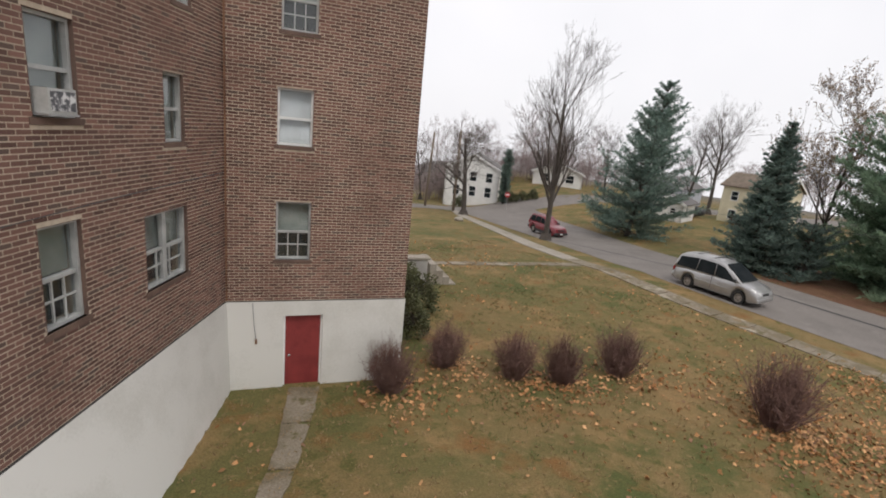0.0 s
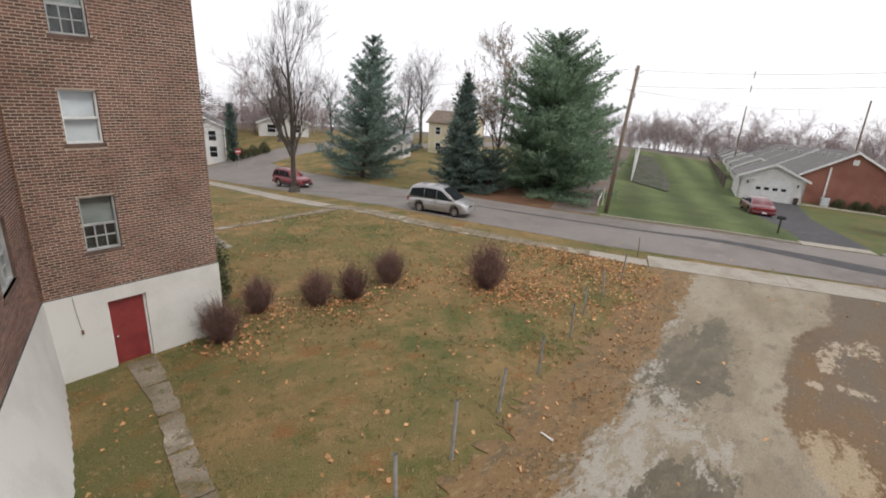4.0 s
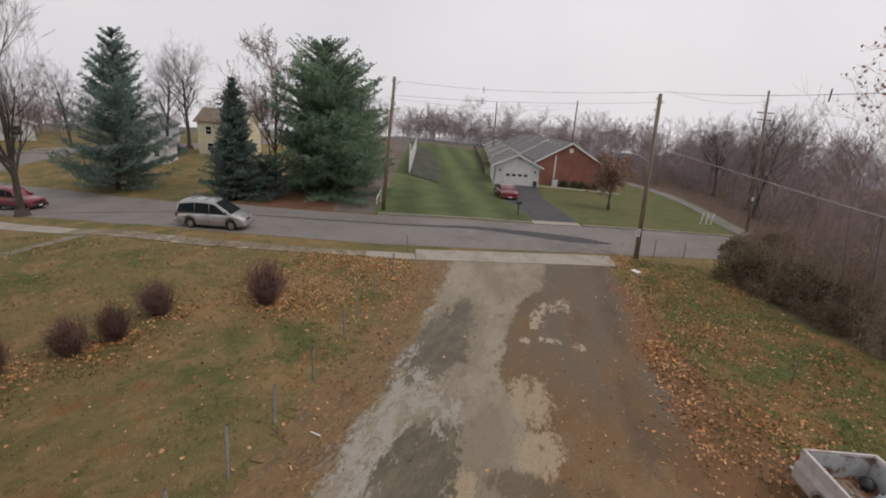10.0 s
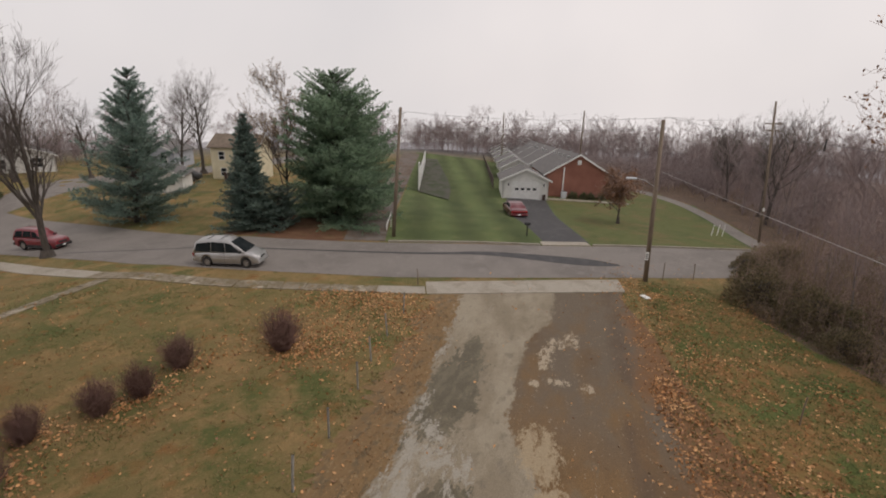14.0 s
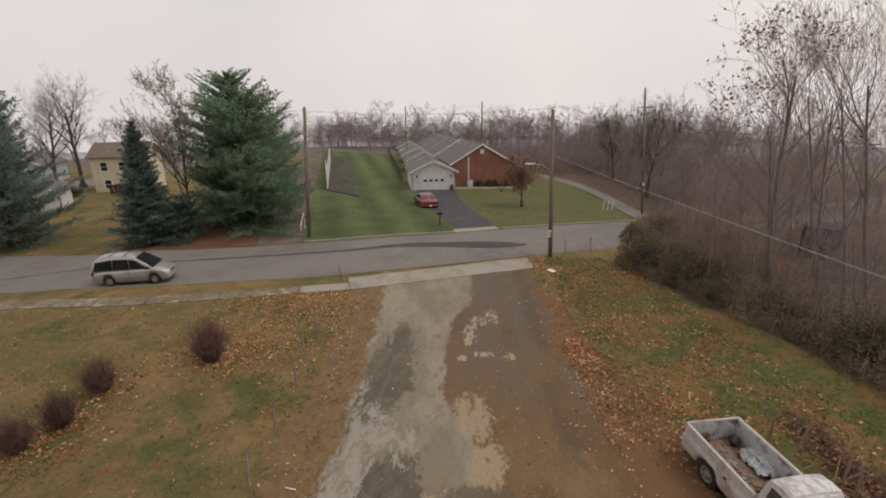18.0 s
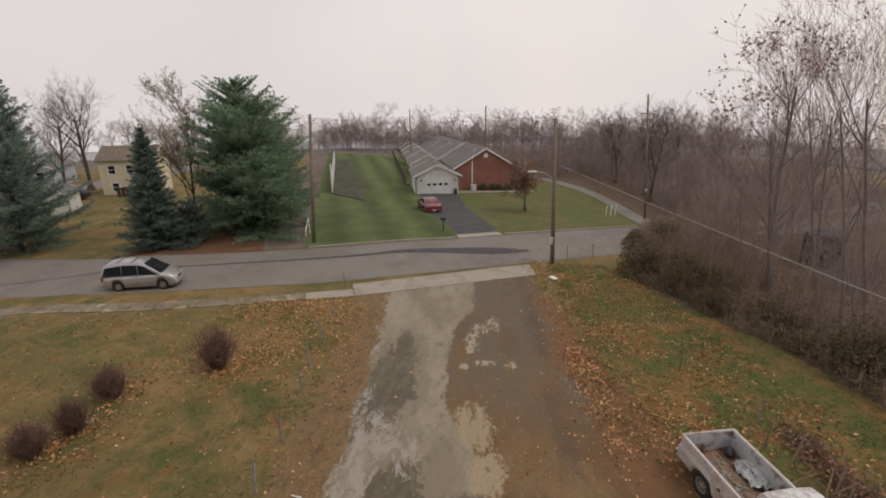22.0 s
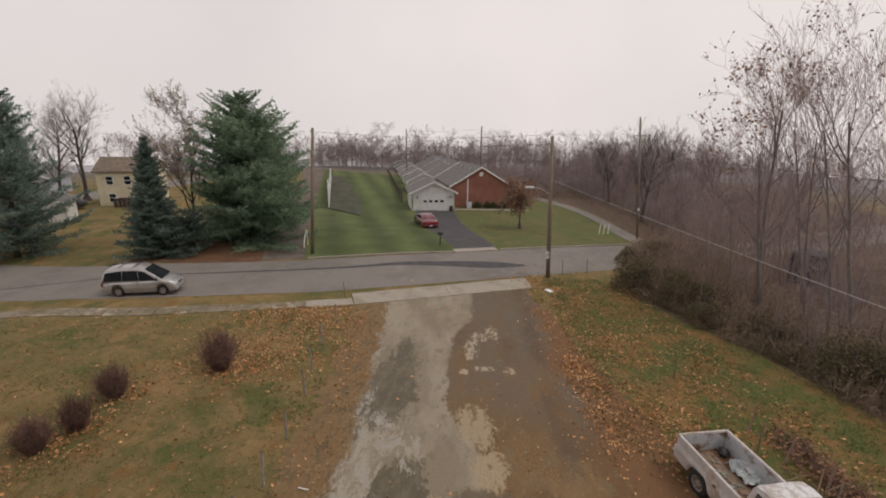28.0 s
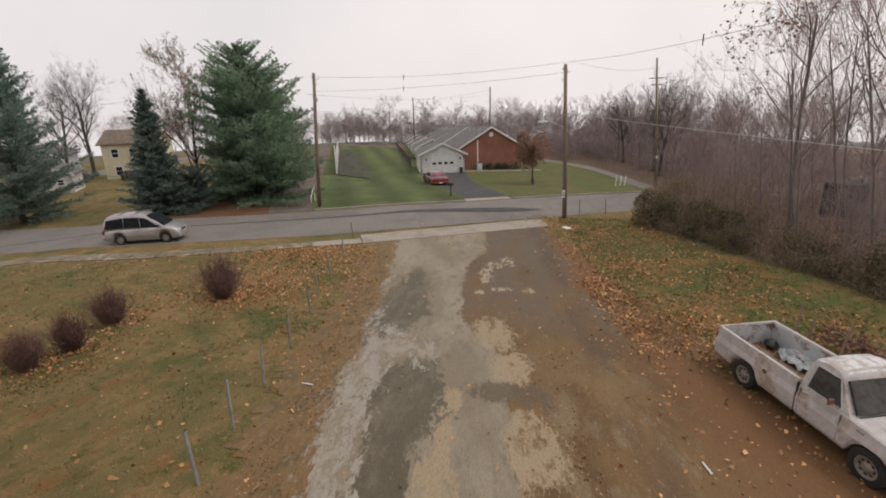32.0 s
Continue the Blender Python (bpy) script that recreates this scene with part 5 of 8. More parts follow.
def lathe(profile, sides, axis_y=0.0, caps=True):
    """A turned body about the y axis from (radius, y) pairs."""
    bm = bmesh.new()
    rings = [[bm.verts.new((r * math.cos(k * math.tau / sides), y + axis_y, r * math.sin(k * math.tau / sides))) for k in range(sides)] for r, y in profile]
    for a, b in zip(rings, rings[1:]):
        for k in range(sides):
            q = (k + 1) % sides
            bm.faces.new((a[k], a[q], b[q], b[k]))
    if caps:
        bm.faces.new(rings[0]), bm.faces.new(rings[-1][::-1])
    bmesh.ops.recalc_face_normals(bm, faces=bm.faces)
    return bm


def wheel(parent, x, y, r, width, rim=0.62, material=None, holes=5):
    side = 1 if y > 0 else -1
    w = new("wheel")
    w.parent, w.location = parent, (x, y, r)
    h = width / 2
    part("tyre", lathe([(r * rim, -h * 0.9), (r * 0.93, -h), (r, -h * 0.7), (r, h * 0.7), (r * 0.93, h), (r * rim, h * 0.9)], 28, caps=False), TYRE, w, smooth=True)
    part("rim", lathe([(r * rim * 1.02, side * -h * 0.8), (r * rim * 1.02, side * h * 0.88), (r * rim * 0.92, side * h * 0.9), (r * rim * 0.80, side * h * 0.5), (r * rim * 0.45, side * h * 0.62), (r * rim * 0.36, side * h * 0.8), (0.02, side * h * 0.84)], 24), material or ALLOY, w, smooth=True)
    # solid black discs on the rim give the shade of its holes as colour
    for k in range(holes):
        a = k * math.tau / holes
        bm = bmesh.new()
        bmesh.ops.create_circle(bm, cap_ends=True, segments=8, radius=r * 0.075)
        ex = bmesh.ops.extrude_face_region(bm, geom=list(bm.faces))
        for v in ex["geom"]:
            if isinstance(v, bmesh.types.BMVert):
                v.co.z += 0.012
        bmesh.ops.transform(bm, verts=bm.verts, matrix=pose(r * rim * 0.62 * math.cos(a), side * h * 0.56, r * rim * 0.62 * math.sin(a), -90 * side))
        part("vent_hole", bm, BLACKPLASTIC, w)


def car(name, at, rz, label, L, W, axles, r, paint, top_line, belt, cabin, roof_w, lower=None, lights=True, rails=False, step=0.055):
    """A closed car. top_line: body height along x; cabin: (x, roof height) pairs; belt: the foot of the glass."""
    t = thing(name, (at[0], at[1], gz(at[0], at[1]) + 0.016), rz, label, "car")
    hw = W / 2

    def low(x):
        z = 0.24 + 0.10 * max(0.0, (abs(x) - L / 2 + 0.35) / 0.35)
        for a in axles:
            if abs(x - a) < r + 0.07:
                z = max(z, r + math.sqrt((r + 0.07) ** 2 - (x - a) ** 2))
        return z

    def wid(x):
        e = max(0.0, (abs(x) - (L / 2 - 0.75)) / 0.75)
        return hw * (1 - 0.16 * e * e)

    def ring(x):
        zt, zb, w = interp(x, top_line), low(x), wid(x)
        zb = min(zb, zt - 0.06)
        mid = max(zb + 0.02, 0.24 + 0.42 * (zt - 0.24))
        return [(0.0, zb + 0.01), (w * 0.90, zb), (w * 0.985, zb + 0.03), (w, mid), (w * 0.985, mid + (zt - mid) * 0.6), (w * 0.93, zt - 0.035), (w * 0.86, zt), (w * 0.45, zt + 0.025), (0.0, zt + 0.035)]
    body = part("body", loft(-L / 2, L / 2, step, ring), paint, t, smooth=True)
    xs = [c[0] for c in cabin]

    def cring(x):
        zt, zb = interp(x, cabin), belt(x) - 0.06
        zt = max(zt, zb + 0.02)
        f = min(1.0, (zt - zb) / 0.7)
        w0, w1 = hw * 0.93, hw * 0.93 + (roof_w - hw * 0.93) * f
        return [(0.0, zb), (w0, zb), (w0 + (w1 - w0) * 0.55, zb + (zt - zb) * 0.55), (w1, zt - 0.10 * f), (w1 * 0.93, zt - 0.03 * f), (w1 * 0.7, zt), (0.0, zt + 0.015)]
    part("cabin", loft(xs[0], xs[-1], step, cring), paint, t, smooth=True)

    def side_pt(x, f, s):
        zt, zb = interp(x, cabin), belt(x)
        q = min(1.0, max(0.05, (zt - zb + 0.06) / 0.7))
        w0, w1 = hw * 0.93, hw * 0.93 + (roof_w - hw * 0.93) * q
        return (x, s * (w0 + (w1 - w0) * (0.08 + 0.86 * f)), zb + (zt - 0.1 - zb) * f)
    return t, body, side_pt, cring, low


def finish(t, side_pt, panes, screens, axles, r, tyre_w, track, belts, L, W, paint, lamp_z, plate_rear=True):
    for s in (1, -1):
        for x0, x1, x2, x3 in panes:
            c = [side_pt(x0, 0.06, s), side_pt(x1, 0.06, s), side_pt(x2, 0.93, s), side_pt(x3, 0.93, s)]
            if s > 0:
                c = [c[1], c[0], c[3], c[2]]
            part("side_window", panel(c, 0.01, 0.012, 0.008), CARGLASS, t)
        for a in axles:
            wheel(t, a, s * track, r, tyre_w)
        part("headlight", panel([(L / 2 - 0.14, s * W * 0.43, lamp_z - 0.07), (L / 2 - 0.02, s * W * 0.27, lamp_z - 0.07), (L / 2 - 0.06, s * W * 0.27, lamp_z + 0.08), (L / 2 - 0.2, s * W * 0.43, lamp_z + 0.08)][::s], 0.03, 0.02), CLEARLENS, t)
        part("tail_light", box((-L / 2 - 0.012, s * W * 0.42 - 0.07, lamp_z - 0.02), (-L / 2 + 0.09, s * W * 0.42 + 0.07, lamp_z + 0.22), 0.02, 2), REDLENS, t)
        m = part("side_mirror", box((0, -0.05, -0.07), (0.1, 0.17, 0.08), 0.03, 2), BLACKPLASTIC, t, smooth=True)
        m.matrix_basis = pose(belts[0], s * W * 0.475, belts[1], 0, 0, 0) @ Matrix.Diagonal((1, s, 1, 1))
    for c in screens:
        part("windscreen" if c[0][0] > 0 else "rear_window", panel(c, 0.05, 0.05, 0.02, 8), CARGLASS, t)


# minivan
LV, WV = 5.08, 1.98
VTOP = [(-2.54, 0.78), (-2.47, 0.98), (-1.0, 1.0), (1.2, 1.03), (1.62, 1.04), (2.05, 0.97), (2.34, 0.86), (2.48, 0.72), (2.54, 0.52)]
VCAB = [(-2.50, 1.0), (-2.44, 1.32), (-2.33, 1.62), (-2.1, 1.75), (-1.6, 1.81), (-0.6, 1.83), (0.1, 1.79), (0.42, 1.71), (0.8, 1.52), (1.66, 1.03)]
van, vb, vs, vr, _ = car("minivan", (19.75, 18.5), -77, "silver minivan parked at the kerb", LV, WV, (1.58, -1.45), 0.345, SILVER, VTOP, lambda x: 1.0, VCAB, 0.76)
finish(van, vs, [(-2.36, -1.12, -1.08, -2.22), (-1.08, 0.0, -0.04, -1.04), (0.05, 1.28, 0.46, 0.0)], [[(1.58, 0.80, 1.13), (1.58, -0.80, 1.13), (0.50, -0.66, 1.75), (0.50, 0.66, 1.75)], [(-2.495, -0.76, 1.08), (-2.495, 0.76, 1.08), (-2.36, 0.66, 1.6), (-2.36, -0.66, 1.6)]], (1.58, -1.45), 0.345, 0.2, 0.86, (1.18, 1.1), LV, WV, SILVER, 0.74)
for s in (1, -1):
    part("roof_rail", tube([(-1.75, s * 0.66, 1.78), (-1.6, s * 0.66, 1.86), (0.0, s * 0.66, 1.855), (0.2, s * 0.66, 1.77)], [0.018] * 4, 6), SILVER, van)
for x in (-1.35, -0.35):
    part("roof_crossbar", box((x - 0.03, -0.66, 1.845), (x + 0.03, 0.66, 1.87), 0.008), BLACKPLASTIC, van)
for s in (1, -1):
    part("door_seam", box((-0.06, s * 0.975 - 0.02, 0.42), (-0.045, s * 0.975 + 0.02, 1.02)), BLACKPLASTIC, van)
    part("door_handle", box((-0.32, s * 0.985 - 0.015, 0.90), (-0.16, s * 0.985 + 0.025, 0.94), 0.01), SILVER, van)
    part("door_handle", box((0.02, s * 0.985 - 0.015, 0.90), (0.18, s * 0.985 + 0.025, 0.94), 0.01), SILVER, van)
    part("side_moulding", box((-1.05, s * 0.99 - 0.02, 0.60), (1.1, s * 0.99 + 0.012, 0.65), 0.01), SILVER, van)
part("grille", box((2.44, -0.3, 0.62), (2.53, 0.3, 0.74), 0.02), BLACKPLASTIC, van)
van.scale = (0.80, 0.82, 0.93)
part("front_bumper", box((2.38, -0.86, 0.30), (2.58, 0.86, 0.52), 0.07, 3), SILVER, van, smooth=True)
part("rear_bumper", box((-2.62, -0.88, 0.36), (-2.4, 0.88, 0.60), 0.06, 3), SILVER, van, smooth=True)

# sport utility vehicle behind the maple
LS, WS = 4.6, 1.8
STOP = [(-2.3, 0.9), (-2.25, 1.02), (0.75, 1.04), (1.0, 1.04), (1.9, 0.98), (2.22, 0.90), (2.3, 0.7)]
SCAB = [(-2.26, 1.06), (-2.2, 1.35), (-2.05, 1.64), (-1.7, 1.69), (-0.4, 1.70), (0.1, 1.66), (0.4, 1.45), (0.95, 1.05)]
suv, sb, ss, sr, _ = car("sport_utility_vehicle", (21.25, 36.8), -81, "red sport utility vehicle with dark sills at the kerb", LS, WS, (1.42, -1.3), 0.36, REDCAR, STOP, lambda x: 1.05, SCAB, 0.66)
finish(suv, ss, [(-2.08, -1.25, -1.22, -1.93), (-1.17, -0.28, -0.3, -1.13), (-0.2, 0.62, 0.2, -0.2)], [[(0.90, 0.7, 1.08), (0.90, -0.7, 1.08), (0.18, -0.58, 1.58), (0.18, 0.58, 1.58)], [(-2.265, -0.66, 1.1), (-2.265, 0.66, 1.1), (-2.12, 0.56, 1.55), (-2.12, -0.56, 1.55)]], (1.42, -1.3), 0.36, 0.22, 0.77, (0.6, 1.1), LS, WS, REDCAR, 0.78)
for s in (1, -1):
    part("sill_cladding", box((-0.85, s * 0.89 - 0.03, 0.26), (0.98, s * 0.89 + 0.02, 0.50), 0.02), BLACKPLASTIC, suv)
    part("roof_rail", tube([(-1.9, s * 0.56, 1.68), (-1.8, s * 0.56, 1.735), (-0.3, s * 0.56, 1.735), (-0.2, s * 0.56, 1.69)], [0.016] * 4, 6), BLACKPLASTIC, suv)
part("front_bumper", box((2.2, -0.84, 0.36), (2.38, 0.84, 0.58), 0.05, 2), BLACKPLASTIC, suv, smooth=True)
part("rear_bumper", box((-2.4, -0.84, 0.38), (-2.22, 0.84, 0.58), 0.05, 2), BLACKPLASTIC, suv, smooth=True)
part("number_plate", box((2.375, -0.16, 0.42), (2.39, 0.16, 0.53)), WHITE, suv)
suv.scale = (0.76, 0.8, 0.93)
part("grille", box((2.24, -0.42, 0.66), (2.315, 0.42, 0.82), 0.02), BLACKPLASTIC, suv)

# saloon on the house driveway
LC, WC = 4.9, 1.84
CTOP = [(-2.45, 0.78), (-2.38, 0.93), (-1.5, 0.98), (0.8, 0.95), (1.1, 0.94), (2.2, 0.80), (2.4, 0.68), (2.45, 0.5)]
CCAB = [(-1.75, 0.97), (-1.25, 1.26), (-0.85, 1.38), (-0.2, 1.41), (0.2, 1.36), (1.1, 0.96)]
saloon, cb, cs, cr, _ = car("saloon_car", (46.4, 4.5), 20, "dark red saloon car on the black driveway", LC, WC, (1.4, -1.35), 0.32, MAROON, CTOP, lambda x: 0.96, CCAB, 0.6)
finish(saloon, cs, [(-1.4, -0.35, -0.35, -0.95), (-0.28, 0.75, 0.18, -0.28)], [[(1.0, 0.7, 0.98), (1.0, -0.7, 0.98), (0.22, -0.52, 1.33), (0.22, 0.52, 1.33)], [(-1.68, -0.68, 1.0), (-1.68, 0.68, 1.0), (-0.95, 0.52, 1.34), (-0.95, -0.52, 1.34)]], (1.4, -1.35), 0.32, 0.2, 0.78, (0.72, 1.0), LC, WC, MAROON, 0.62)
part("rear_bumper", box((-2.53, -0.86, 0.32), (-2.32, 0.86, 0.56), 0.06, 3), MAROON, saloon, smooth=True)
part("number_plate", box((-2.545, -0.16, 0.40), (-2.53, 0.16, 0.52)), WHITE, saloon)
part("lamp_strip", box((-2.47, -0.7, 0.70), (-2.43, 0.7, 0.82), 0.01), REDLENS, saloon)


def pickup(at, rz):
    """An old square-bodied pickup with an open bed, heading along +x."""
    t = thing("pickup_truck", (at[0], at[1], gz(at[0], at[1]) + 0.012), rz, "old chalky white pickup truck with an open rusty bed", "truck")
    hw, r, ax = 1.0, 0.39, (1.68, -1.64)

    def low(x):
        z = 0.42
        for a in ax:
            if abs(x - a) < 0.47:
                z = max(z, 0.37 + math.sqrt(0.47 ** 2 - (x - a) ** 2) * 0.97)
        return z

    def side_ring(x):
        """The section of a bed side: outer skin with its waist crease, rail and inner skin."""
        zb, zt = low(x), 1.30
        return [(0.93, zb), (0.985, min(zb + 0.1, 1.2)), (hw, max(zb + 0.02, 0.86)), (0.955, max(zb + 0.05, 1.02)), (0.95, 1.2), (0.94, zt), (0.86, zt), (0.845, zt - 0.05), (0.845, max(zb, 0.62)), (0.87, max(zb, 0.6))]
    for s in (1, -1):
        bm = bmesh.new()
        rows = []
        n = 52
        for i in range(n + 1):
            x = -2.72 + (2.72 - 0.06) * i / n
            rows.append([bm.verts.new((x, s * y, z)) for y, z in side_ring(x)])
        m = len(rows[0])
        for a, b in zip(rows, rows[1:]):
            for k in range(m):
                q = (k + 1) % m
                bm.faces.new((a[k], b[k], b[q], a[q]))
        bm.faces.new(rows[0]), bm.faces.new(rows[-1])
        bmesh.ops.recalc_face_normals(bm, faces=bm.faces)
        part("bed_side", bm, TRUCKWHITE, t, "faded white bed side with a pressed waist crease")
        part("inner_bed_side", box((-2.66, s * 0.842 - 0.006, 0.64), (-0.10, s * 0.842 + 0.004, 1.25), 0.003), BEDGREY, t, "scuffed grey inner bed wall")
        # wheel housing inside the bed
        bm = bmesh.new()
        arc = [(ax[1] + 0.46 * math.cos(a), 0.62 + 0.26 * math.sin(a)) for a in [math.pi * k / 10 for k in range(11)]]
        f0 = [bm.verts.new((x, s * 0.835, z)) for x, z in arc]
        f1 = [bm.verts.new((x, s * 0.60, z)) for x, z in arc]
        for k in range(10):
            bm.faces.new((f0[k], f0[k + 1], f1[k + 1], f1[k]))
        bm.faces.new(f1), bm.faces.new(f0)
        bmesh.ops.recalc_face_normals(bm, faces=bm.faces)
        part("wheel_housing", bm, BEDGREY, t)
        for a in ax:
            wheel(t, a, s * 0.84, r, 0.22, 0.60, None, 8)
        part("tail_light", box((-2.74, s * 0.93 - 0.05, 0.82), (-2.70, s * 0.93 + 0.05, 1.12), 0.012), REDLENS, t)
    bed = part("bed_floor", box((-2.66, -0.86, 0.57), (-0.08, 0.86, 0.62), 0.004), RUST, t, "rusty leaf-strewn bed floor")
    for k in range(9):
        y = -0.72 + 0.18 * k
        part("floor_rib", box((-2.62, y - 0.03, 0.618), (-0.14, y + 0.03, 0.634), 0.006), RUST, bed)
    part("bed_front_wall", box((-0.10, -0.93, 0.55), (-0.05, 0.93, 1.30), 0.01), TRUCKWHITE, t)
    gate = part("tailgate", box((-2.735, -0.86, 0.56), (-2.675, 0.86, 1.30), 0.015, 2), TRUCKWHITE, t)
    part("tailgate_lining", box((-2.672, -0.83, 0.62), (-2.664, 0.83, 1.24), 0.003), BEDGREY, gate, "rust-streaked inside of the tailgate")
    part("rear_bumper", box((-2.93, -0.92, 0.42), (-2.76, 0.92, 0.60), 0.02, 2), CHROME, t, "tarnished step bumper")

    # front clip and cab
    def front_ring(x):
        zb = low(x)
        zt = interp(x, [(-0.02, 1.20), (0.9, 1.20), (1.2, 1.19), (2.45, 1.10), (2.58, 1.04)])
        w = hw * (1 - 0.05 * max(0.0, (x - 1.9) / 0.7) ** 2)
        mid = max(zb + 0.02, 0.86)
        return [(0.0, zb + 0.02), (w * 0.93, zb), (w * 0.985, min(zb + 0.1, 1.0)), (w, mid), (w * 0.955, max(mid + 0.05, 1.02)), (w * 0.945, zt - 0.03), (w * 0.90, zt), (w * 0.72, zt + 0.03), (w * 0.3, zt + 0.02), (0.0, zt + 0.035)]
    part("cab_lower_and_bonnet", loft(-0.02, 2.58, 0.05, front_ring), TRUCKWHITE, t, "faded white doors, wings and bonnet")

    def cab_ring(x):
        zt = interp(x, [(-0.01, 1.70), (0.08, 1.80), (0.35, 1.845), (0.60, 1.83), (0.68, 1.76), (0.80, 1.61), (0.92, 1.47), (1.05, 1.33), (1.17, 1.20)])
        zb = 1.17
        zt = max(1.2 + (zt - 1.2) * 1.2, zb + 0.03)
        f = min(1.0, (zt - zb) / 0.6)
        w0, w1 = 0.935, 0.935 - 0.195 * f
        return [(0.0, zb), (w0, zb), (w0 + (w1 - w0) * 0.5, zb + (zt - zb) * 0.5), (w1, zt - 0.11 * f), (w1 * 0.97, zt - 0.05 * f), (w1 * 0.85, zt - 0.01), (0.0, zt + 0.02)]
    cab = part("cab", loft(-0.01, 1.17, 0.035, cab_ring), TRUCKWHITE, t, "white cab with peeling roof paint")
    cab.data.materials.append(TRUCKROOF)
    for p in cab.data.polygons:
        p.material_index = 1 if p.normal.z > 0.7 and p.center.z > 1.85 else 0
    part("windscreen", panel([(1.22, 0.80, 1.265), (1.22, -0.80, 1.265), (0.80, -0.655, 1.795), (0.80, 0.655, 1.795)], 0.06, 0.055, 0.02, 8), TRUCKGLASS, t)
    part("rear_window", panel([(-0.025, -0.70, 1.30), (-0.025, 0.70, 1.30), (-0.012, 0.60, 1.75), (-0.012, -0.60, 1.75)], 0.01, 0.008, 0.0, 4), TRUCKGLASS, t)
    for s in (1, -1):
        c = [(0.14, s * 0.915, 1.235), (0.98, s * 0.915, 1.235), (0.72, s * 0.764, 1.80), (0.18, s * 0.764, 1.80)]
        if s > 0:
            c = [c[1], c[0], c[3], c[2]]
        w = part("door_window", panel(c, 0.01, 0.014, 0.0, 4), TRUCKGLASS, t)
        for p, q in ((c[0], c[1]), (c[1], c[2]), (c[2], c[3]), (c[3], c[0])):
            part("window_trim", tube([Vector(p) + Vector((0, s * 0.016, 0)), Vector(q) + Vector((0, s * 0.016, 0))], [0.014, 0.014], 5), TRUCKWHITE, w)
        for x in (0.05, 1.02):
            part("door_seam", box((x - 0.003, s * 0.965 - 0.03, 0.5), (x + 0.003, s * 0.965 + 0.022, 1.14)), mat("grimy_seam", (0.12, 0.10, 0.09), (0.17, 0.145, 0.13), 0.9), t)
        # black strip added between cab and bed as the shade of the gap
        part("cab_gap", box((-0.050, s * 0.94 - 0.05, 0.46), (-0.024, s * 0.94 + 0.01, 1.24)), BLACKPLASTIC, t)
        part("door_handle", box((0.10, s * 0.965 - 0.01, 1.08), (0.26, s * 0.965 + 0.03, 1.11), 0.008), CHROME, t)
        mir = new("wing_mirror")
        mir.parent, mir.location = t, (0.86, s * 1.0, 1.30)
        part("mirror_head", box((-0.02, s * 0.12 - 0.075, 0.0), (0.03, s * 0.12 + 0.075, 0.15), 0.02, 2), mat("orange_brown_rusted_mirror", (0.12, 0.05, 0.03), (0.19, 0.085, 0.05), 0.6), mir)
        part("mirror_arm", tube([(0.06, -s * 0.06, -0.08), (0.03, s * 0.05, 0.0), (0.01, s * 0.1, 0.05)], [0.012] * 3, 6), CHROME, mir)
        part("headlight", lathe([(0.02, 0), (0.09, 0.005), (0.1, 0.03), (0.1, 0.06)], 16), CLEARLENS, t).matrix_basis = pose(2.64, s * 0.74, 0.90, 0, 0, 90)
        part("wing_emblem", box((1.36, s * 0.965 - 0.01, 1.04), (1.52, s * 0.965 + 0.014, 1.07), 0.004), CHROME, t)
    part("wiper", tube([(1.22, 0.35, 1.285), (1.02, 0.1, 1.53)], [0.009, 0.006], 5), BLACKPLASTIC, t)
    part("bonnet_seam", box((1.24, -0.78, 1.215), (1.26, 0.78, 1.238)), BLACKPLASTIC, t)
    part("grille", box((2.57, -0.62, 0.78), (2.61, 0.62, 1.0), 0.01), CHROME, t)
    part("front_bumper", box((2.6, -0.98, 0.46), (2.76, 0.98, 0.64), 0.03, 2), CHROME, t, smooth=True)
    part("fuel_cap", lathe([(0.01, 0.0), (0.055, 0.004), (0.06, 0.02), (0.06, 0.03)], 14), RUST, t).matrix_basis = pose(-0.95, -0.978, 0.93, 0, 0, 180)
    return t


truck = pickup((4.30, -8.95), 192)
truck.scale = (0.99, 0.87, 0.93)


def on_truck(name, bm, material, at, rz, label, category, group=""):
    o = part(name, bm, material)
    o.matrix_world = truck.matrix_basis @ pose(*at, 0, 0, rz)
    return tagged(o, label, category, group)


random.seed(77)
bag = bmesh.new()
bmesh.ops.create_icosphere(bag, subdivisions=3, radius=0.17)
for v in bag.verts:
    v.co *= 1 + 0.25 * noise.noise(v.co * 6)
    v.co.z = max(-0.13, v.co.z * 0.85)
on_truck("rubbish_bag", bag, mat("black_bin_liner", (0.012, 0.012, 0.013), (0.03, 0.03, 0.03), 0.35, 8, 30, 0.01), (-2.35, 0.55, 0.775), 0, "black plastic bag in the truck bed", "bag")
bm = bmesh.new()
bmesh.ops.create_grid(bm, x_segments=22, y_segments=14, size=0.5)
for v in bm.verts:
    v.co = Vector((v.co.x * 0.95, v.co.y * 0.55, 0.10 + 0.16 * noise.noise(v.co * 5 + Vector((3, 1, 0))) + 0.10 * noise.noise(v.co * 11)))
tarp = on_truck("crumpled_tarpaulin", bm, mat("pale_blue_grey_tarpaulin", (0.34, 0.37, 0.38), (0.52, 0.55, 0.55), 0.5, 3, 20, 0.01), (-1.45, 0.54, 0.70), 0, "crumpled pale tarpaulin in the truck bed", "tarpaulin")
tarp.modifiers.new("thick", "SOLIDIFY").thickness = 0.012
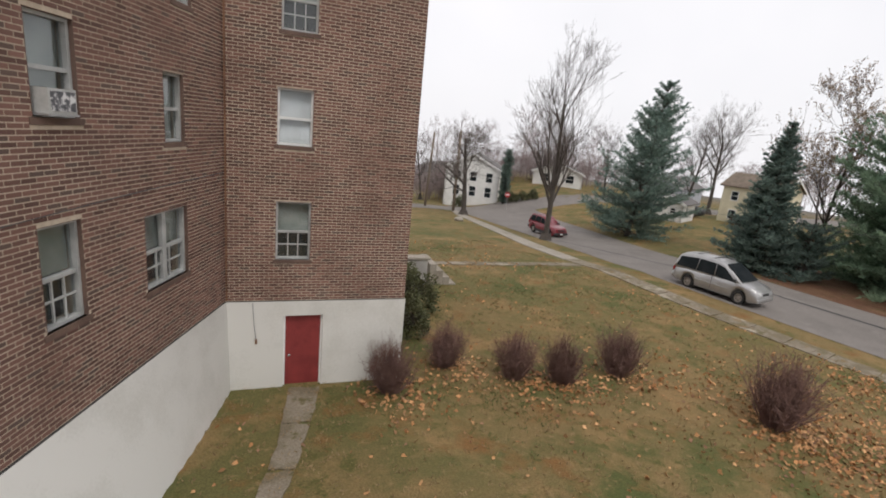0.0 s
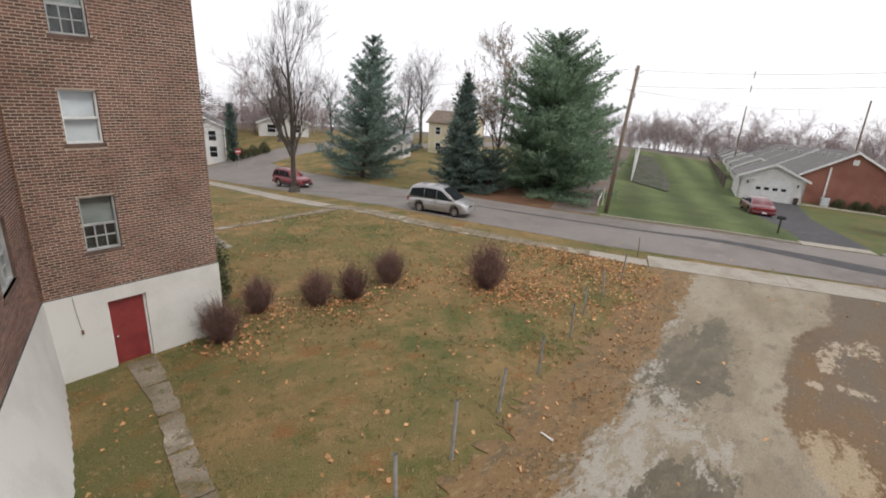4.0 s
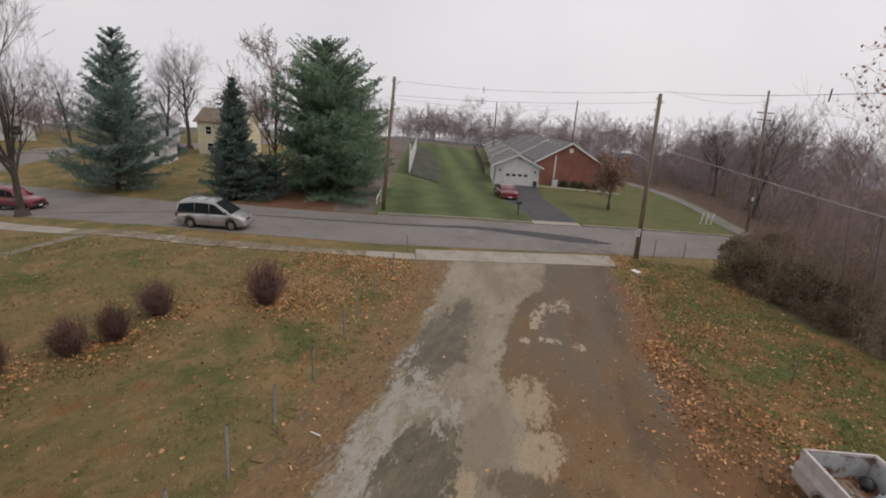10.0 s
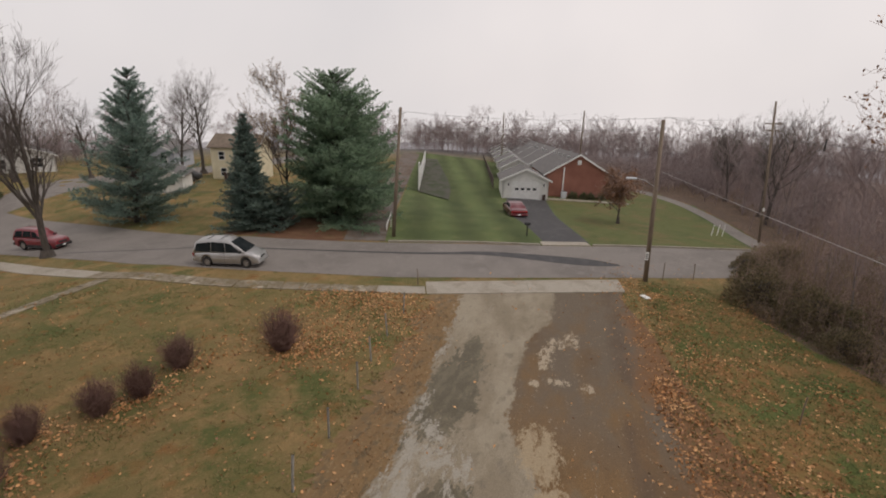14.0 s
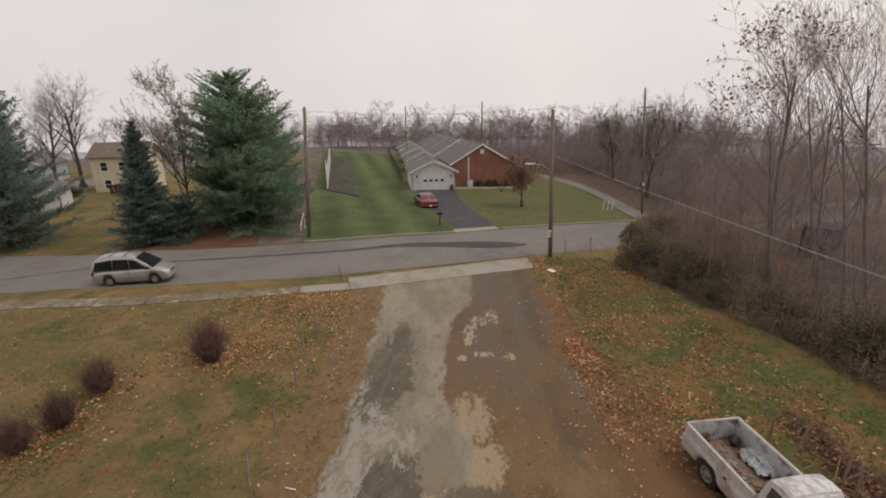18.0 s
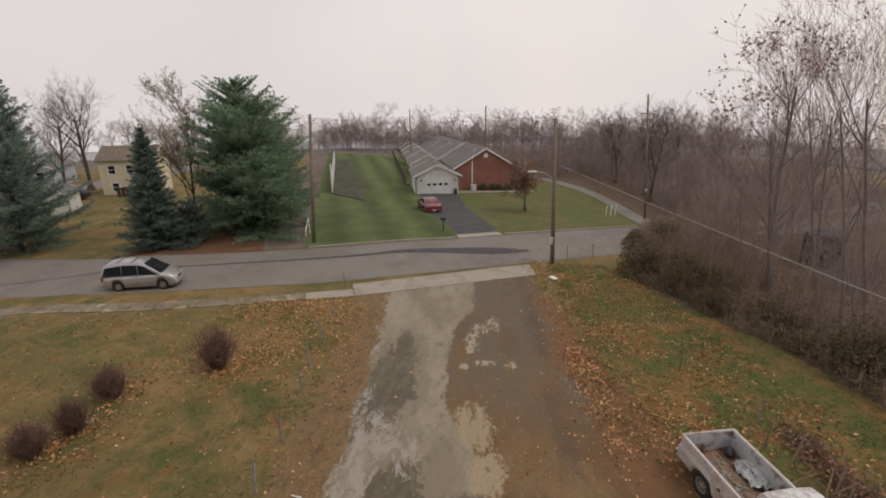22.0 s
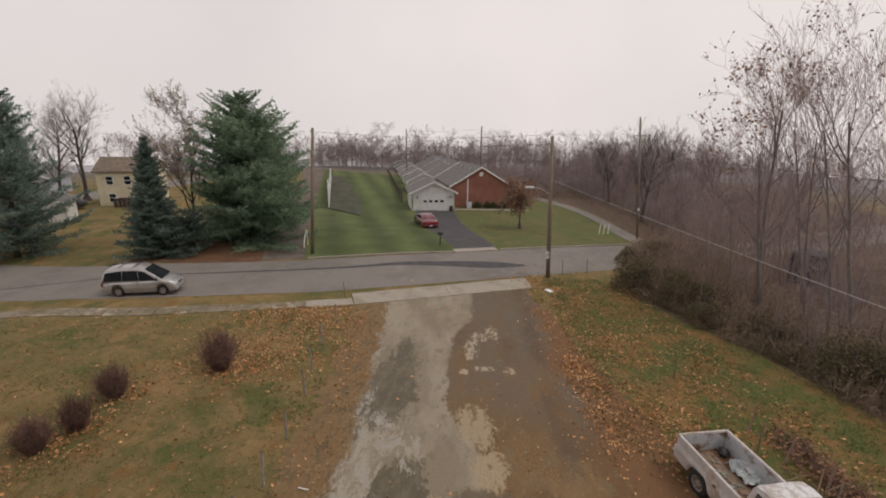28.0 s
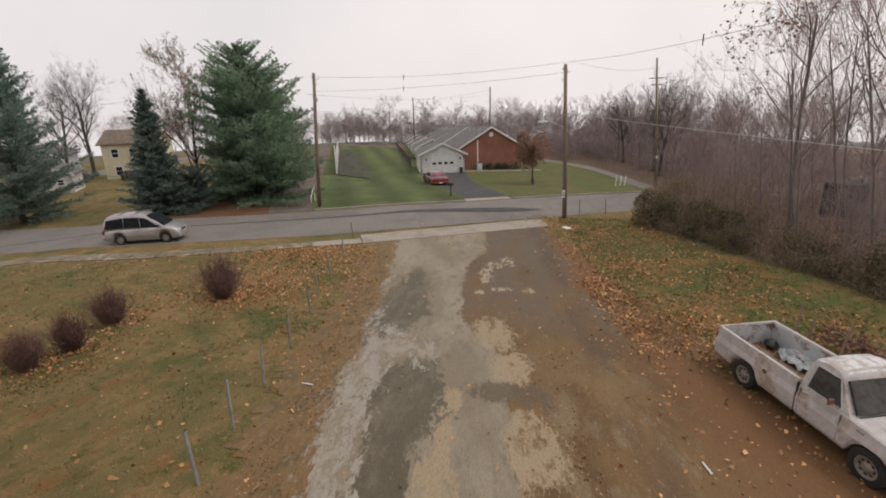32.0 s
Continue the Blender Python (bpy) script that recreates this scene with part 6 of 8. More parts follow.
for k, (x, y, a, ln) in enumerate([(-0.75, -0.1, 12, 0.9), (-0.7, 0.15, 60, 0.5), (-0.62, 0.5, 85, 0.45)]):
    on_truck("scrap_pipe", tube([(-ln / 2, 0, 0), (ln / 2, 0, 0.02)], [0.028, 0.028], 8), RUST if k != 1 else BLACKIRON, (x, y, 0.665), a, "rusty scrap pipe lying in the truck bed", "pipe")
board = box((-0.95, -0.42, 0.0), (0.85, 0.42, 0.03), 0.006)
on_truck("wooden_board", board, mat("weathered_brown_board", (0.16, 0.11, 0.075), (0.24, 0.175, 0.125), 0.9, 3, 30, 0.003, stretch=(0.6, 5, 5)), (-1.55, -0.12, 0.64), 3, "weathered brown board lying in the truck bed", "board")
for k in range(34):
    st = bmesh.new()
    bmesh.ops.create_icosphere(st, subdivisions=1, radius=random.uniform(0.035, 0.075))
    for v in st.verts:
        v.co = Vector((v.co.x * random.uniform(0.8, 1.3), v.co.y, v.co.z * 0.45))
    on_truck("stone", st, mat("grey_green_rubble", (0.16, 0.16, 0.13), (0.28, 0.27, 0.23), 0.9, 5, 30, 0.004, vary=0.35), (random.uniform(-2.15, -0.95), random.uniform(-0.42, 0.18), 0.69), k * 40, "flat grey-green rubble stone in the truck bed", "stone", "rubble in the truck bed")
litter = Sticks()
for _ in range(300):
    p = Vector((random.uniform(-2.6, -0.5), random.gauss(-0.15, 0.36), 0.645 + random.random() * 0.03))
    if abs(p.y) < 0.8:
        litter.blade(p, (rnd_dir(0.15)), 0.07, 0.11)
leafbed = new("bed_leaves", litter.mesh("bed_leaves", mat("brown_bed_leaves", (0.16, 0.09, 0.05), (0.30, 0.21, 0.14), 0.9, 2, 20, vary=0.5, island=True)))
leafbed.matrix_world = truck.matrix_basis
tagged(leafbed, "dead leaves strewn over the truck bed", "leaves", kind="stuff")

# ---- houses across the street ----
def gable_block(parent, m, x0, x1, y0, y1, wall_h, peak_h, wall_mat, roof_mat, gables=(True, True), over=0.35, front_mat=None, base=-1.2):
    """Walls and a pitched roof, ridge along x, in the frame m."""
    ym = (y0 + y1) / 2

    def q(x, y, z):
        return m @ Vector((x, y, z))
    for name, a, b in (("wall", (x0, y0), (x1, y0)), ("wall", (x1, y1), (x0, y1))):
        bm = bmesh.new()
        s = 0.2 if a[1] == y0 else -0.2
        v = [bm.verts.new(q(x, y, z)) for x, y in (a, b) for z in (base, wall_h)] + [bm.verts.new(q(x, y + s, z)) for x, y in (a, b) for z in (base, wall_h)]
        for f in ((0, 2, 3, 1), (4, 5, 7, 6), (0, 1, 5, 4), (2, 6, 7, 3), (1, 3, 7, 5)):
            bm.faces.new([v[k] for k in f])
        bmesh.ops.recalc_face_normals(bm, faces=bm.faces)
        part(name, bm, wall_mat, parent)
    for x, d in ((x0, 0.2), (x1, -0.2)):
        bm = bmesh.new()
        ring = [(y0 + 0.003, base), (y1 - 0.003, base), (y1 - 0.003, wall_h), (ym, peak_h), (y0 + 0.003, wall_h)]
        a = [bm.verts.new(q(x, y, z)) for y, z in ring]
        b = [bm.verts.new(q(x + d, y, z)) for y, z in ring]
        bm.faces.new(a), bm.faces.new(b)
        for k in range(5):
            n = (k + 1) % 5
            bm.faces.new((a[k], a[n], b[n], b[k]))
        bmesh.ops.recalc_face_normals(bm, faces=bm.faces)
        part("gable_wall", bm, front_mat if (front_mat and x == x0) else wall_mat, parent)
    slope = (peak_h - wall_h) / (ym - y0)
    for s, ye in ((-1, y0), (1, y1)):
        bm = bmesh.new()
        edge = [(ye + s * over, wall_h - slope * over), (ym, peak_h)]
        v = [bm.verts.new(q(x, y, z + dz)) for x in (x0 - over, x1 + over) for y, z in edge for dz in (0.02, 0.16)]
        for f in ((0, 2, 3, 1), (4, 5, 7, 6), (0, 1, 5, 4), (2, 6, 7, 3), (1, 3, 7, 5), (0, 4, 6, 2)):
            bm.faces.new([v[k] for k in f])
        bmesh.ops.recalc_face_normals(bm, faces=bm.faces)
        roof = part("roof_slope", bm, roof_mat, parent)
        for x in (x0 - over, x1 + over):
            bm = bmesh.new()
            e = 0.02 if x < x0 else -0.02
            v = [bm.verts.new(q(x + d, y, z + dz)) for d in (-e, e) for y, z in edge for dz in (-0.06, 0.175)]
            for f in ((0, 2, 3, 1), (4, 5, 7, 6), (0, 1, 5, 4), (2, 6, 7, 3), (1, 3, 7, 5), (0, 4, 6, 2)):
                bm.faces.new([v[k] for k in f])
            bmesh.ops.recalc_face_normals(bm, faces=bm.faces)
            part("bargeboard", bm, WHITE, roof)


def mbox(parent, m, lo, hi, material, name, label="", bevel=0.0):
    bm = box(lo, hi, bevel)
    bmesh.ops.transform(bm, verts=bm.verts, matrix=m)
    return part(name, bm, material, parent, label)


def house_window(parent, m, x, y, z, w, h, axis="x"):
    """A framed window standing proud of a wall that faces -x (axis x) or -y."""
    win = new("window")
    win.parent = parent

    def b(n, a0, a1, z0, z1, d0, d1, mt):
        lo, hi = ((x - d1, a0, z0), (x - d0, a1, z1)) if axis == "x" else ((a0, y - d1, z0), (a1, y - d0, z1))
        mbox(win, m, lo, hi, mt, n)
    c = y if axis == "x" else x
    f = 0.07
    b("frame", c - w / 2 - f, c - w / 2, z - f, z + h + f, 0.0, 0.05, WHITE)
    b("frame", c + w / 2, c + w / 2 + f, z - f, z + h + f, 0.0, 0.05, WHITE)
    b("frame", c - w / 2, c + w / 2, z + h, z + h + f, 0.0, 0.05, WHITE)
    b("sill", c - w / 2, c + w / 2, z - f, z, 0.0, 0.07, WHITE)
    b("sash_rail", c - w / 2, c + w / 2, z + h / 2 - 0.03, z + h / 2 + 0.03, 0.0, 0.04, WHITE)
    b("pane", c - w / 2, c + w / 2, z, z + h / 2 - 0.03, 0.004, 0.02, CARGLASS)
    b("pane", c - w / 2, c + w / 2, z + h / 2 + 0.03, z + h, 0.004, 0.02, CARGLASS)


# row of bungalows: local x runs away along the lawn, local y to the south
FALL = Matrix.Identity(4)
FALL[2][0] = -0.045  # the row steps down the slope
ROW = Matrix.Translation((57.2, 7.6, -1.72)) @ Matrix.Rotation(radians(12.5), 4, "Z") @ FALL @ Matrix.Scale(-1, 4, (0, 1, 0))
bungalow = thing("bungalow", label="long brick bungalow with a white garage gable and grey shingle roof", category="house")
gable_block(bungalow, ROW, 3.4, 19.0, 5.9, 14.5, 3.05, 5.6, FARBRICK, SHINGLE, front_mat=FARBRICK)
gable_block(bungalow, ROW, 0.0, 7.5, 0.0, 5.86, 2.5, 3.85, SIDING, SHINGLE, over=0.4)
door = new("garage_door")
door.parent = bungalow
for k in range(4):
    mbox(door, ROW, (-0.05, 1.35, 0.02 + 0.53 * k), (-0.004, 4.65, 0.54 + 0.53 * k), WHITE, "door_panel", bevel=0.01)
for k in range(4):
    mbox(door, ROW, (-0.062, 1.6 + 0.76 * k, 1.2), (-0.051, 2.05 + 0.76 * k, 1.48), CARGLASS, "door_pane")
mbox(bungalow, ROW, (-0.07, 1.2, 0.0), (-0.004, 1.33, 2.3), WHITE, "door_trim")
mbox(bungalow, ROW, (-0.07, 4.67, 0.0), (-0.004, 4.8, 2.3), WHITE, "door_trim")
mbox(bungalow, ROW, (-0.07, 1.2, 2.16), (-0.004, 4.8, 2.32), WHITE, "door_trim")
for y in (0.75, 5.25):
    mbox(bungalow, ROW, (-0.16, y - 0.07, 1.75), (-0.01, y + 0.07, 2.05), BLACKIRON, "wall_lantern")
mbox(bungalow, ROW, (3.30, 9.95, 4.4), (3.397, 10.45, 4.95), WHITE, "gable_vent")
mbox(bungalow, ROW, (3.27, 8.2, 0.2), (3.397, 8.36, 4.0), WHITE, "downpipe")
mbox(bungalow, ROW, (-0.25, 5.15, 0.0), (-0.02, 5.55, 0.7), DARKHEDGE, "planter")
for x in (5.5, 9.0, 12.5, 16.0):
    mbox(bungalow, ROW, (x, 8.9, 4.85), (x + 0.4, 9.3, 5.4), STEEL, "roof_vent")
ac = thing("air_conditioner", label="grey outdoor air conditioner beside the brick gable", category="air conditioner")
mbox(ac, ROW, (2.3, 8.0, -0.15), (3.0, 8.7, 0.85), GREYBOX, "casing", bevel=0.03)
mbox(ac, ROW, (2.4, 8.1, 0.855), (2.9, 8.6, 0.89), BLACKIRON, "fan_grille", bevel=0.01)
for k in range(6):
    bx = 20.5 + 12.0 * k
    b = thing("bungalow", label="grey-roofed white bungalow further along the row", category="house", group="bungalows in the row")
    gable_block(b, ROW, bx, bx + 11.2, 5.7, 14.3, 3.0, 5.5, SIDING, SHINGLE, base=-2.5)
    gable_block(b, ROW, bx - 1.6, bx + 5.0, 0.9, 6.2, 2.4, 3.7, SIDING, SHINGLE, over=0.4, base=-2.5)
    house_window(b, ROW, bx - 1.6, 3.5, 0.6, 1.2, 1.2)
    for x in (3, 7):
        mbox(b, ROW, (bx + x, 8.5, 4.6), (bx + x + 0.4, 8.9, 5.2), STEEL, "roof_vent")
for k in range(9):
    f = thing("board_fence", label="dark brown board fence panel behind the lawn", category="fence", group="brown fence panels")
    for j in range(8):
        x = 7.0 + 6.4 * k + 0.75 * j
        mbox(f, ROW, (x, -0.9 - 0.06 * k, -1.6), (x + 0.71, -0.83 - 0.06 * k, 1.8), DARKHEDGE, "board")
# foundation planting
for i, (lx, ly) in enumerate([(2.7, 9.6), (2.6, 11.0), (2.7, 12.0), (2.7, 13.4)]):
    p = ROW @ Vector((lx, ly, 0))
    plant("foundation_bush", EVB[i % 2], (p.x, p.y), i * 50, 0.6, "low dark bush before the brick gable", "bush", "bushes before the bungalow")
slabs("house_walk", [tuple((ROW @ Vector((1.7, 6.0, 0)))[:2]), tuple((ROW @ Vector((2.0, 16.5, 0)))[:2])], [tuple((ROW @ Vector((0.6, 6.0, 0)))[:2]), tuple((ROW @ Vector((0.9, 16.8, 0)))[:2])], 6, 0.06, 0.1, "pale concrete walk before the bungalow", "footpath")

# white vinyl fence with its planted bank
fence = thing("vinyl_fence", label="white vinyl fence stepping up the bank", category="fence")
FA, FB = Vector((57.6, 19.1)), Vector((92.0, 29.4))
for k in range(13):
    a, b = FA.lerp(FB, k / 13), FA.lerp(FB, (k + 1) / 13)
    d = (b - a).normalized()
    z = gz(a.x, a.y)
    hgt = 3.7 if k == 0 else 2.5 - 0.02 * k
    m = Matrix.Translation((a.x, a.y, z)) @ Matrix.Rotation(math.atan2(d.y, d.x), 4, "Z")
    mbox(fence, m, (-0.07, -0.07, -0.2), (0.07, 0.07, hgt + 0.15), WHITE, "post", bevel=0.01)
    for j in range(6):
        w = ((b - a).length - 0.16) / 6
        mbox(fence, m, (0.08 + w * j, -0.02, 0.05), (0.08 + w * (j + 1) - 0.006, 0.02, hgt - 0.15 - 0.1 * (j % 2 == 0)), WHITE, "fence_board")
    mbox(fence, m, (0.071, -0.035, hgt - 0.14), ((b - a).length - 0.071, 0.035, hgt - 0.04), WHITE, "rail")
tagged(strip("planted_bank", [(57.2, 19.1), (75, 24.4), (97, 31.0)], [(52.0, 13.3), (66, 17.1), (98, 28.6)], 0.12, MULCH, 24, 6), "dark mulched planting bank beside the white fence", "planting bed", kind="structure")

# cream house, shed and white houses to the north
def simple_house(name, at, rz, sx, sy, wall_h, peak, wall, roof, label, wins, windy=(), base=-2.0):
    h = thing(name, label=label, category="house")
    m = Matrix.Translation((at[0], at[1], gz(*at))) @ Matrix.Rotation(radians(rz), 4, "Z")
    gable_block(h, m, 0, sx, 0, sy, wall_h, peak, wall, roof, base=base)
    for y, z, w, hh in wins:
        house_window(h, m, 0, y, z, w, hh)
    for x, z, w, hh in windy:
        house_window(h, m, x, 0, z, w, hh, "y")
    return h, m


cream, mc = simple_house("cream_house", (51.0, 46.8), -76, 6.4, 5.2, 4.4, 5.8, CREAM, SHINGLEBROWN, "two-storey cream house with a brown roof", [(2.0, 2.6, 0.7, 1.0)], [(1.5, 2.7, 0.75, 1.0), (3.6, 2.7, 0.75, 1.0), (5.0, 2.7, 0.75, 1.0), (1.6, 0.5, 0.75, 1.0)])
for k in range(7):
    mbox(cream, mc, (2.4 + 0.5 * k, -1.8, -0.6), (2.82 + 0.5 * k, -1.74, 1.2), DARKHEDGE, "deck_board")
mbox(cream, mc, (2.4, -1.73, 0.9), (5.9, -0.01, 1.0), DARKHEDGE, "deck_floor")
simple_house("garden_shed", (40.2, 41.6), 30, 4.5, 3.2, 1.95, 2.6, SIDING, SHINGLE, "small white garden shed", [(1.0, 0.9, 0.5, 0.5), (2.3, 0.9, 0.5, 0.5)])
simple_house("white_house", (30.2, 66.0), 62, 8.0, 8.0, 4.6, 6.6, SIDING, SHINGLE, "two-storey white house at the junction", [(1.5, 2.8, 0.9, 1.3), (3.8, 2.8, 0.9, 1.3), (6.2, 2.8, 0.9, 1.3), (1.5, 0.6, 0.9, 1.4), (3.8, 0.6, 0.9, 1.4), (6.2, 0.6, 0.9, 1.4)], base=-3.6)
simple_house("white_house", (47.0, 70.0), 60, 8.0, 8.0, 2.3, 3.8, SIDING, SHINGLE, "low white house beyond the pines", [(2, 0.8, 1.2, 1.2), (6, 0.8, 1.2, 1.2)])
simple_house("grey_house", (58.0, 60.0), 20, 7.0, 6.0, 2.6, 4.0, mat("grey_blue_siding", (0.36, 0.38, 0.42), (0.44, 0.46, 0.5), 0.7), SHINGLE, "grey house behind the cream house", [(1.6, 0.9, 0.9, 1.2), (4.2, 0.9, 0.9, 1.2)])
for i, (x, y, s) in enumerate([(24.6, 66.6, 0.9), (31.6, 64.0, 0.8), (32.9, 63.4, 0.8), (34.2, 62.8, 0.8)]):
    plant("evergreen_bush", EVB[i % 2], (x, y), i * 60, s * 1.1, "clipped dark bush before the white house", "bush", "bushes before the white house")
plant("cypress_tree", needle_tree(7.6, 0.78, 0.1, 18, 8, 48, SPRUCE, -0.5, 0.3, (0.09, 0.28), 2.2, 1.5), (30.3, 64.2), 0, 1.0, "narrow columnar evergreen before the white house", "tree")
plant("bare_tree", oldtree, (19.6, 52.0), 0, 1.0, "old crooked leafless tree beside the sidewalk", "tree")
plant("bare_tree", oldtree, (12.0, 74.0), 110, 1.1, "leafless spreading tree by the far junction", "tree")
plant("bare_tree", maple, (39.2, 66.5), 200, 0.85, "leafless tree before the far houses", "tree")
plant("bare_tree", maple, (42.0, 71.0), 130, 0.9, "leafless tree before the far houses", "tree")
plant("bare_tree", maple_far, (22.0, 78.0), 30, 0.9, "leafless tree behind the white house", "tree")
plant("bare_tree", maple_far, (44.0, 60.0), 300, 0.8, "leafless tree behind the pines", "tree")
plant("bare_tree", TALLS[1], (12.0, 60.0), 300, 0.75, "leafless tree behind the building", "tree")
for i, (x, y) in enumerate([(44.5, 50.0), (47.5, 48.5)]):
    c, *_r = car("parked_car", (x, y), 30 + 90 * i, "dark parked car behind the shed", 4.4, 1.75, (1.3, -1.25), 0.31, BLACKPLASTIC if i else mat("dark_blue_car_paint", (0.03, 0.04, 0.07), (0.05, 0.06, 0.1), 0.3), CTOP, lambda q: 0.96, CCAB, 0.58, step=0.15)
    for s in (1, -1):
        for a in (1.3, -1.25):
            wheel(c, a, s * 0.76, 0.31, 0.19, holes=0)
        part("side_window", panel([_r[1](-1.3, 0.1, s), _r[1](0.7, 0.1, s), _r[1](0.15, 0.9, s), _r[1](-0.9, 0.9, s)][::-s], 0.01, 0.01), CARGLASS, c)

# ---- poles and cables ----
def pole(at, h, r, label, lean=(0, 0)):
    z = gz(*at)
    p = thing("utility_pole", (at[0], at[1], z), 0, label, "utility pole")
    part("shaft", tube([(0, 0, -0.3), (lean[0] * 0.5, lean[1] * 0.5, h * 0.5), (lean[0], lean[1], h)], [r, r * 0.85, r * 0.68], 12), POLEWOOD, p, smooth=True)
    return p


def insulator(parent, at):
    part("insulator", lathe([(0.02, -0.1), (0.045, -0.08), (0.03, -0.03), (0.05, 0.0), (0.03, 0.05), (0.02, 0.09)], 10), GREYBOX, parent).matrix_basis = pose(*at, 90)


PR, PL = (26.9, -6.5), (30.15, 11.85)
pr = pole(PR, 9.85, 0.15, "brown wooden utility pole beside the drive apron", (0.06, 0.36))
for a in ((0.06, 0.50, 9.58), (0.06, 0.20, 9.40), (0.06, 0.50, 8.95)):
    insulator(pr, a)
part("sign_plate", box((-0.17, 0.05, 1.45), (-0.155, 0.25, 1.95), 0.004), WHITE, pr, "small white notice plate")
for k in range(3):
    part("sign_bar", box((-0.176, 0.08, 1.55 + 0.12 * k), (-0.171, 0.22, 1.60 + 0.12 * k)), BLACKIRON, pr)
lamp = new("street_lamp_arm")
lamp.parent = pr
part("arm", tube([(0.03, 0.3, 6.0), (0.05, 0.9, 6.35), (0.08, 1.5, 6.42)], [0.03, 0.028, 0.025], 8), STEEL, lamp)
part("lamp_head", box((-0.06, 1.35, 6.35), (0.2, 1.95, 6.47), 0.05, 3), GREYBOX, lamp, "pale street lamp head", smooth=True)
pl = pole(PL, 9.85, 0.15, "grey-brown wooden utility pole leaning beside the lane", (0.24, -0.58))
for a in ((0.24, -0.42, 9.6), (0.24, -0.72, 9.1), (0.2, -0.34, 8.3)):
    insulator(pl, a)
part("bracket", tube([(0.22, -0.54, 9.3), (0.22, -1.0, 9.5)], [0.025, 0.025], 6), STEEL, pl)
part("junction_can", lathe([(0.01, -0.16), (0.1, -0.15), (0.1, 0.15), (0.01, 0.17)], 12), STEEL, pl).matrix_basis = pose(0.19, -0.60, 8.0, 90)
P3 = (45.6, -18.55)
p3 = pole(P3, 12.6, 0.12, "wooden utility pole at the edge of the woods", (0.05, 1.1))
for z, w in ((10.7, 0.7), (10.1, 0.55)):
    part("crossarm", box((0.02, 0.0873 * z - w, z), (0.10, 0.0873 * z + w, z + 0.09), 0.01), POLEWOOD, p3)
part("meter_box", box((-0.22, 0.19, 3.0), (-0.105, 0.35, 3.3), 0.02), WHITE, p3)
P3T = (P3[0], P3[1] + 1.0)
P4 = (74.0, -1.5)
pole(P4, 11.4, 0.14, "wooden utility pole behind the bungalows")
P5 = (95.0, 14.0)
pole(P5, 10.5, 0.14, "wooden utility pole behind the bungalows")
PN = (20.0, 56.5)
pole(PN, 9.6, 0.18, "wooden utility pole up the street")
PN2 = (18.2, 62.5)
pole(PN2, 9.6, 0.17, "leaning wooden utility pole at the junction", (0.5, 0.2))


def cable(a, b, sag, r, material, label="thin dark overhead cable", spacers=()):
    a, b = Vector(a), Vector(b)
    n = 26
    pts = [a.lerp(b, i / n) - Vector((0, 0, sag * 4 * (i / n) * (1 - i / n))) for i in range(n + 1)]
    c = tagged(part("overhead_cable", tube(pts, [r] * (n + 1), 5), material), label, "cable", "overhead cables")
    for f in spacers:
        p = pts[int(f * n)]
        part("spacer", tube([p - Vector((0, 0, 0.2)), p + Vector((0, 0, 0.16))], [0.022, 0.022], 6), BLACKPLASTIC, c)
    return c


def topz(at, h):
    return (at[0], at[1], gz(*at) + h)


cable(topz(PR, 9.98), topz((PL[0] + 0.22, PL[1] - 0.52), 9.6), 0.35, 0.008, WIRE, spacers=(0.62,))
cable(topz(PR, 9.4), topz((PL[0] + 0.20, PL[1] - 0.48), 8.6), 0.25, 0.008, WIRE, spacers=(0.62,))
cable(topz(PR, 9.98), (-14.0, -12.6, 11.0), 0.8, 0.008, WIRE, spacers=(0.35,))
cable(topz(PR, 6.9), (-12.0, -16.8, 6.2), 0.25, 0.012, WIREPALE, "pale sagging service cable along the drive")
cable(topz(PR, 6.8), topz(P3T, 8.0), 0.3, 0.009, WIRE)
cable(topz(PR, 10.0), topz(P3T, 11.7), 0.4, 0.0075, WIRE)
cable(topz(PL, 3.9), topz(PN, 5.0), 0.3, 0.010, WIRE)
cable(topz(PL, 9.6), topz(PN, 8.9), 0.5, 0.0075, WIRE)
cable(topz(PL, 8.4), topz(P4, 10.4), 0.6, 0.0075, WIRE)
cable(topz(P3T, 11.8), (120.0, -40.0, 8.0), 1.2, 0.008, WIRE)
cable(topz(P4, 11.0), topz(P5, 10.2), 0.4, 0.008, WIRE)
cable(topz(PN, 8.9), topz(PN2, 9.4), 0.2, 0.008, WIRE)

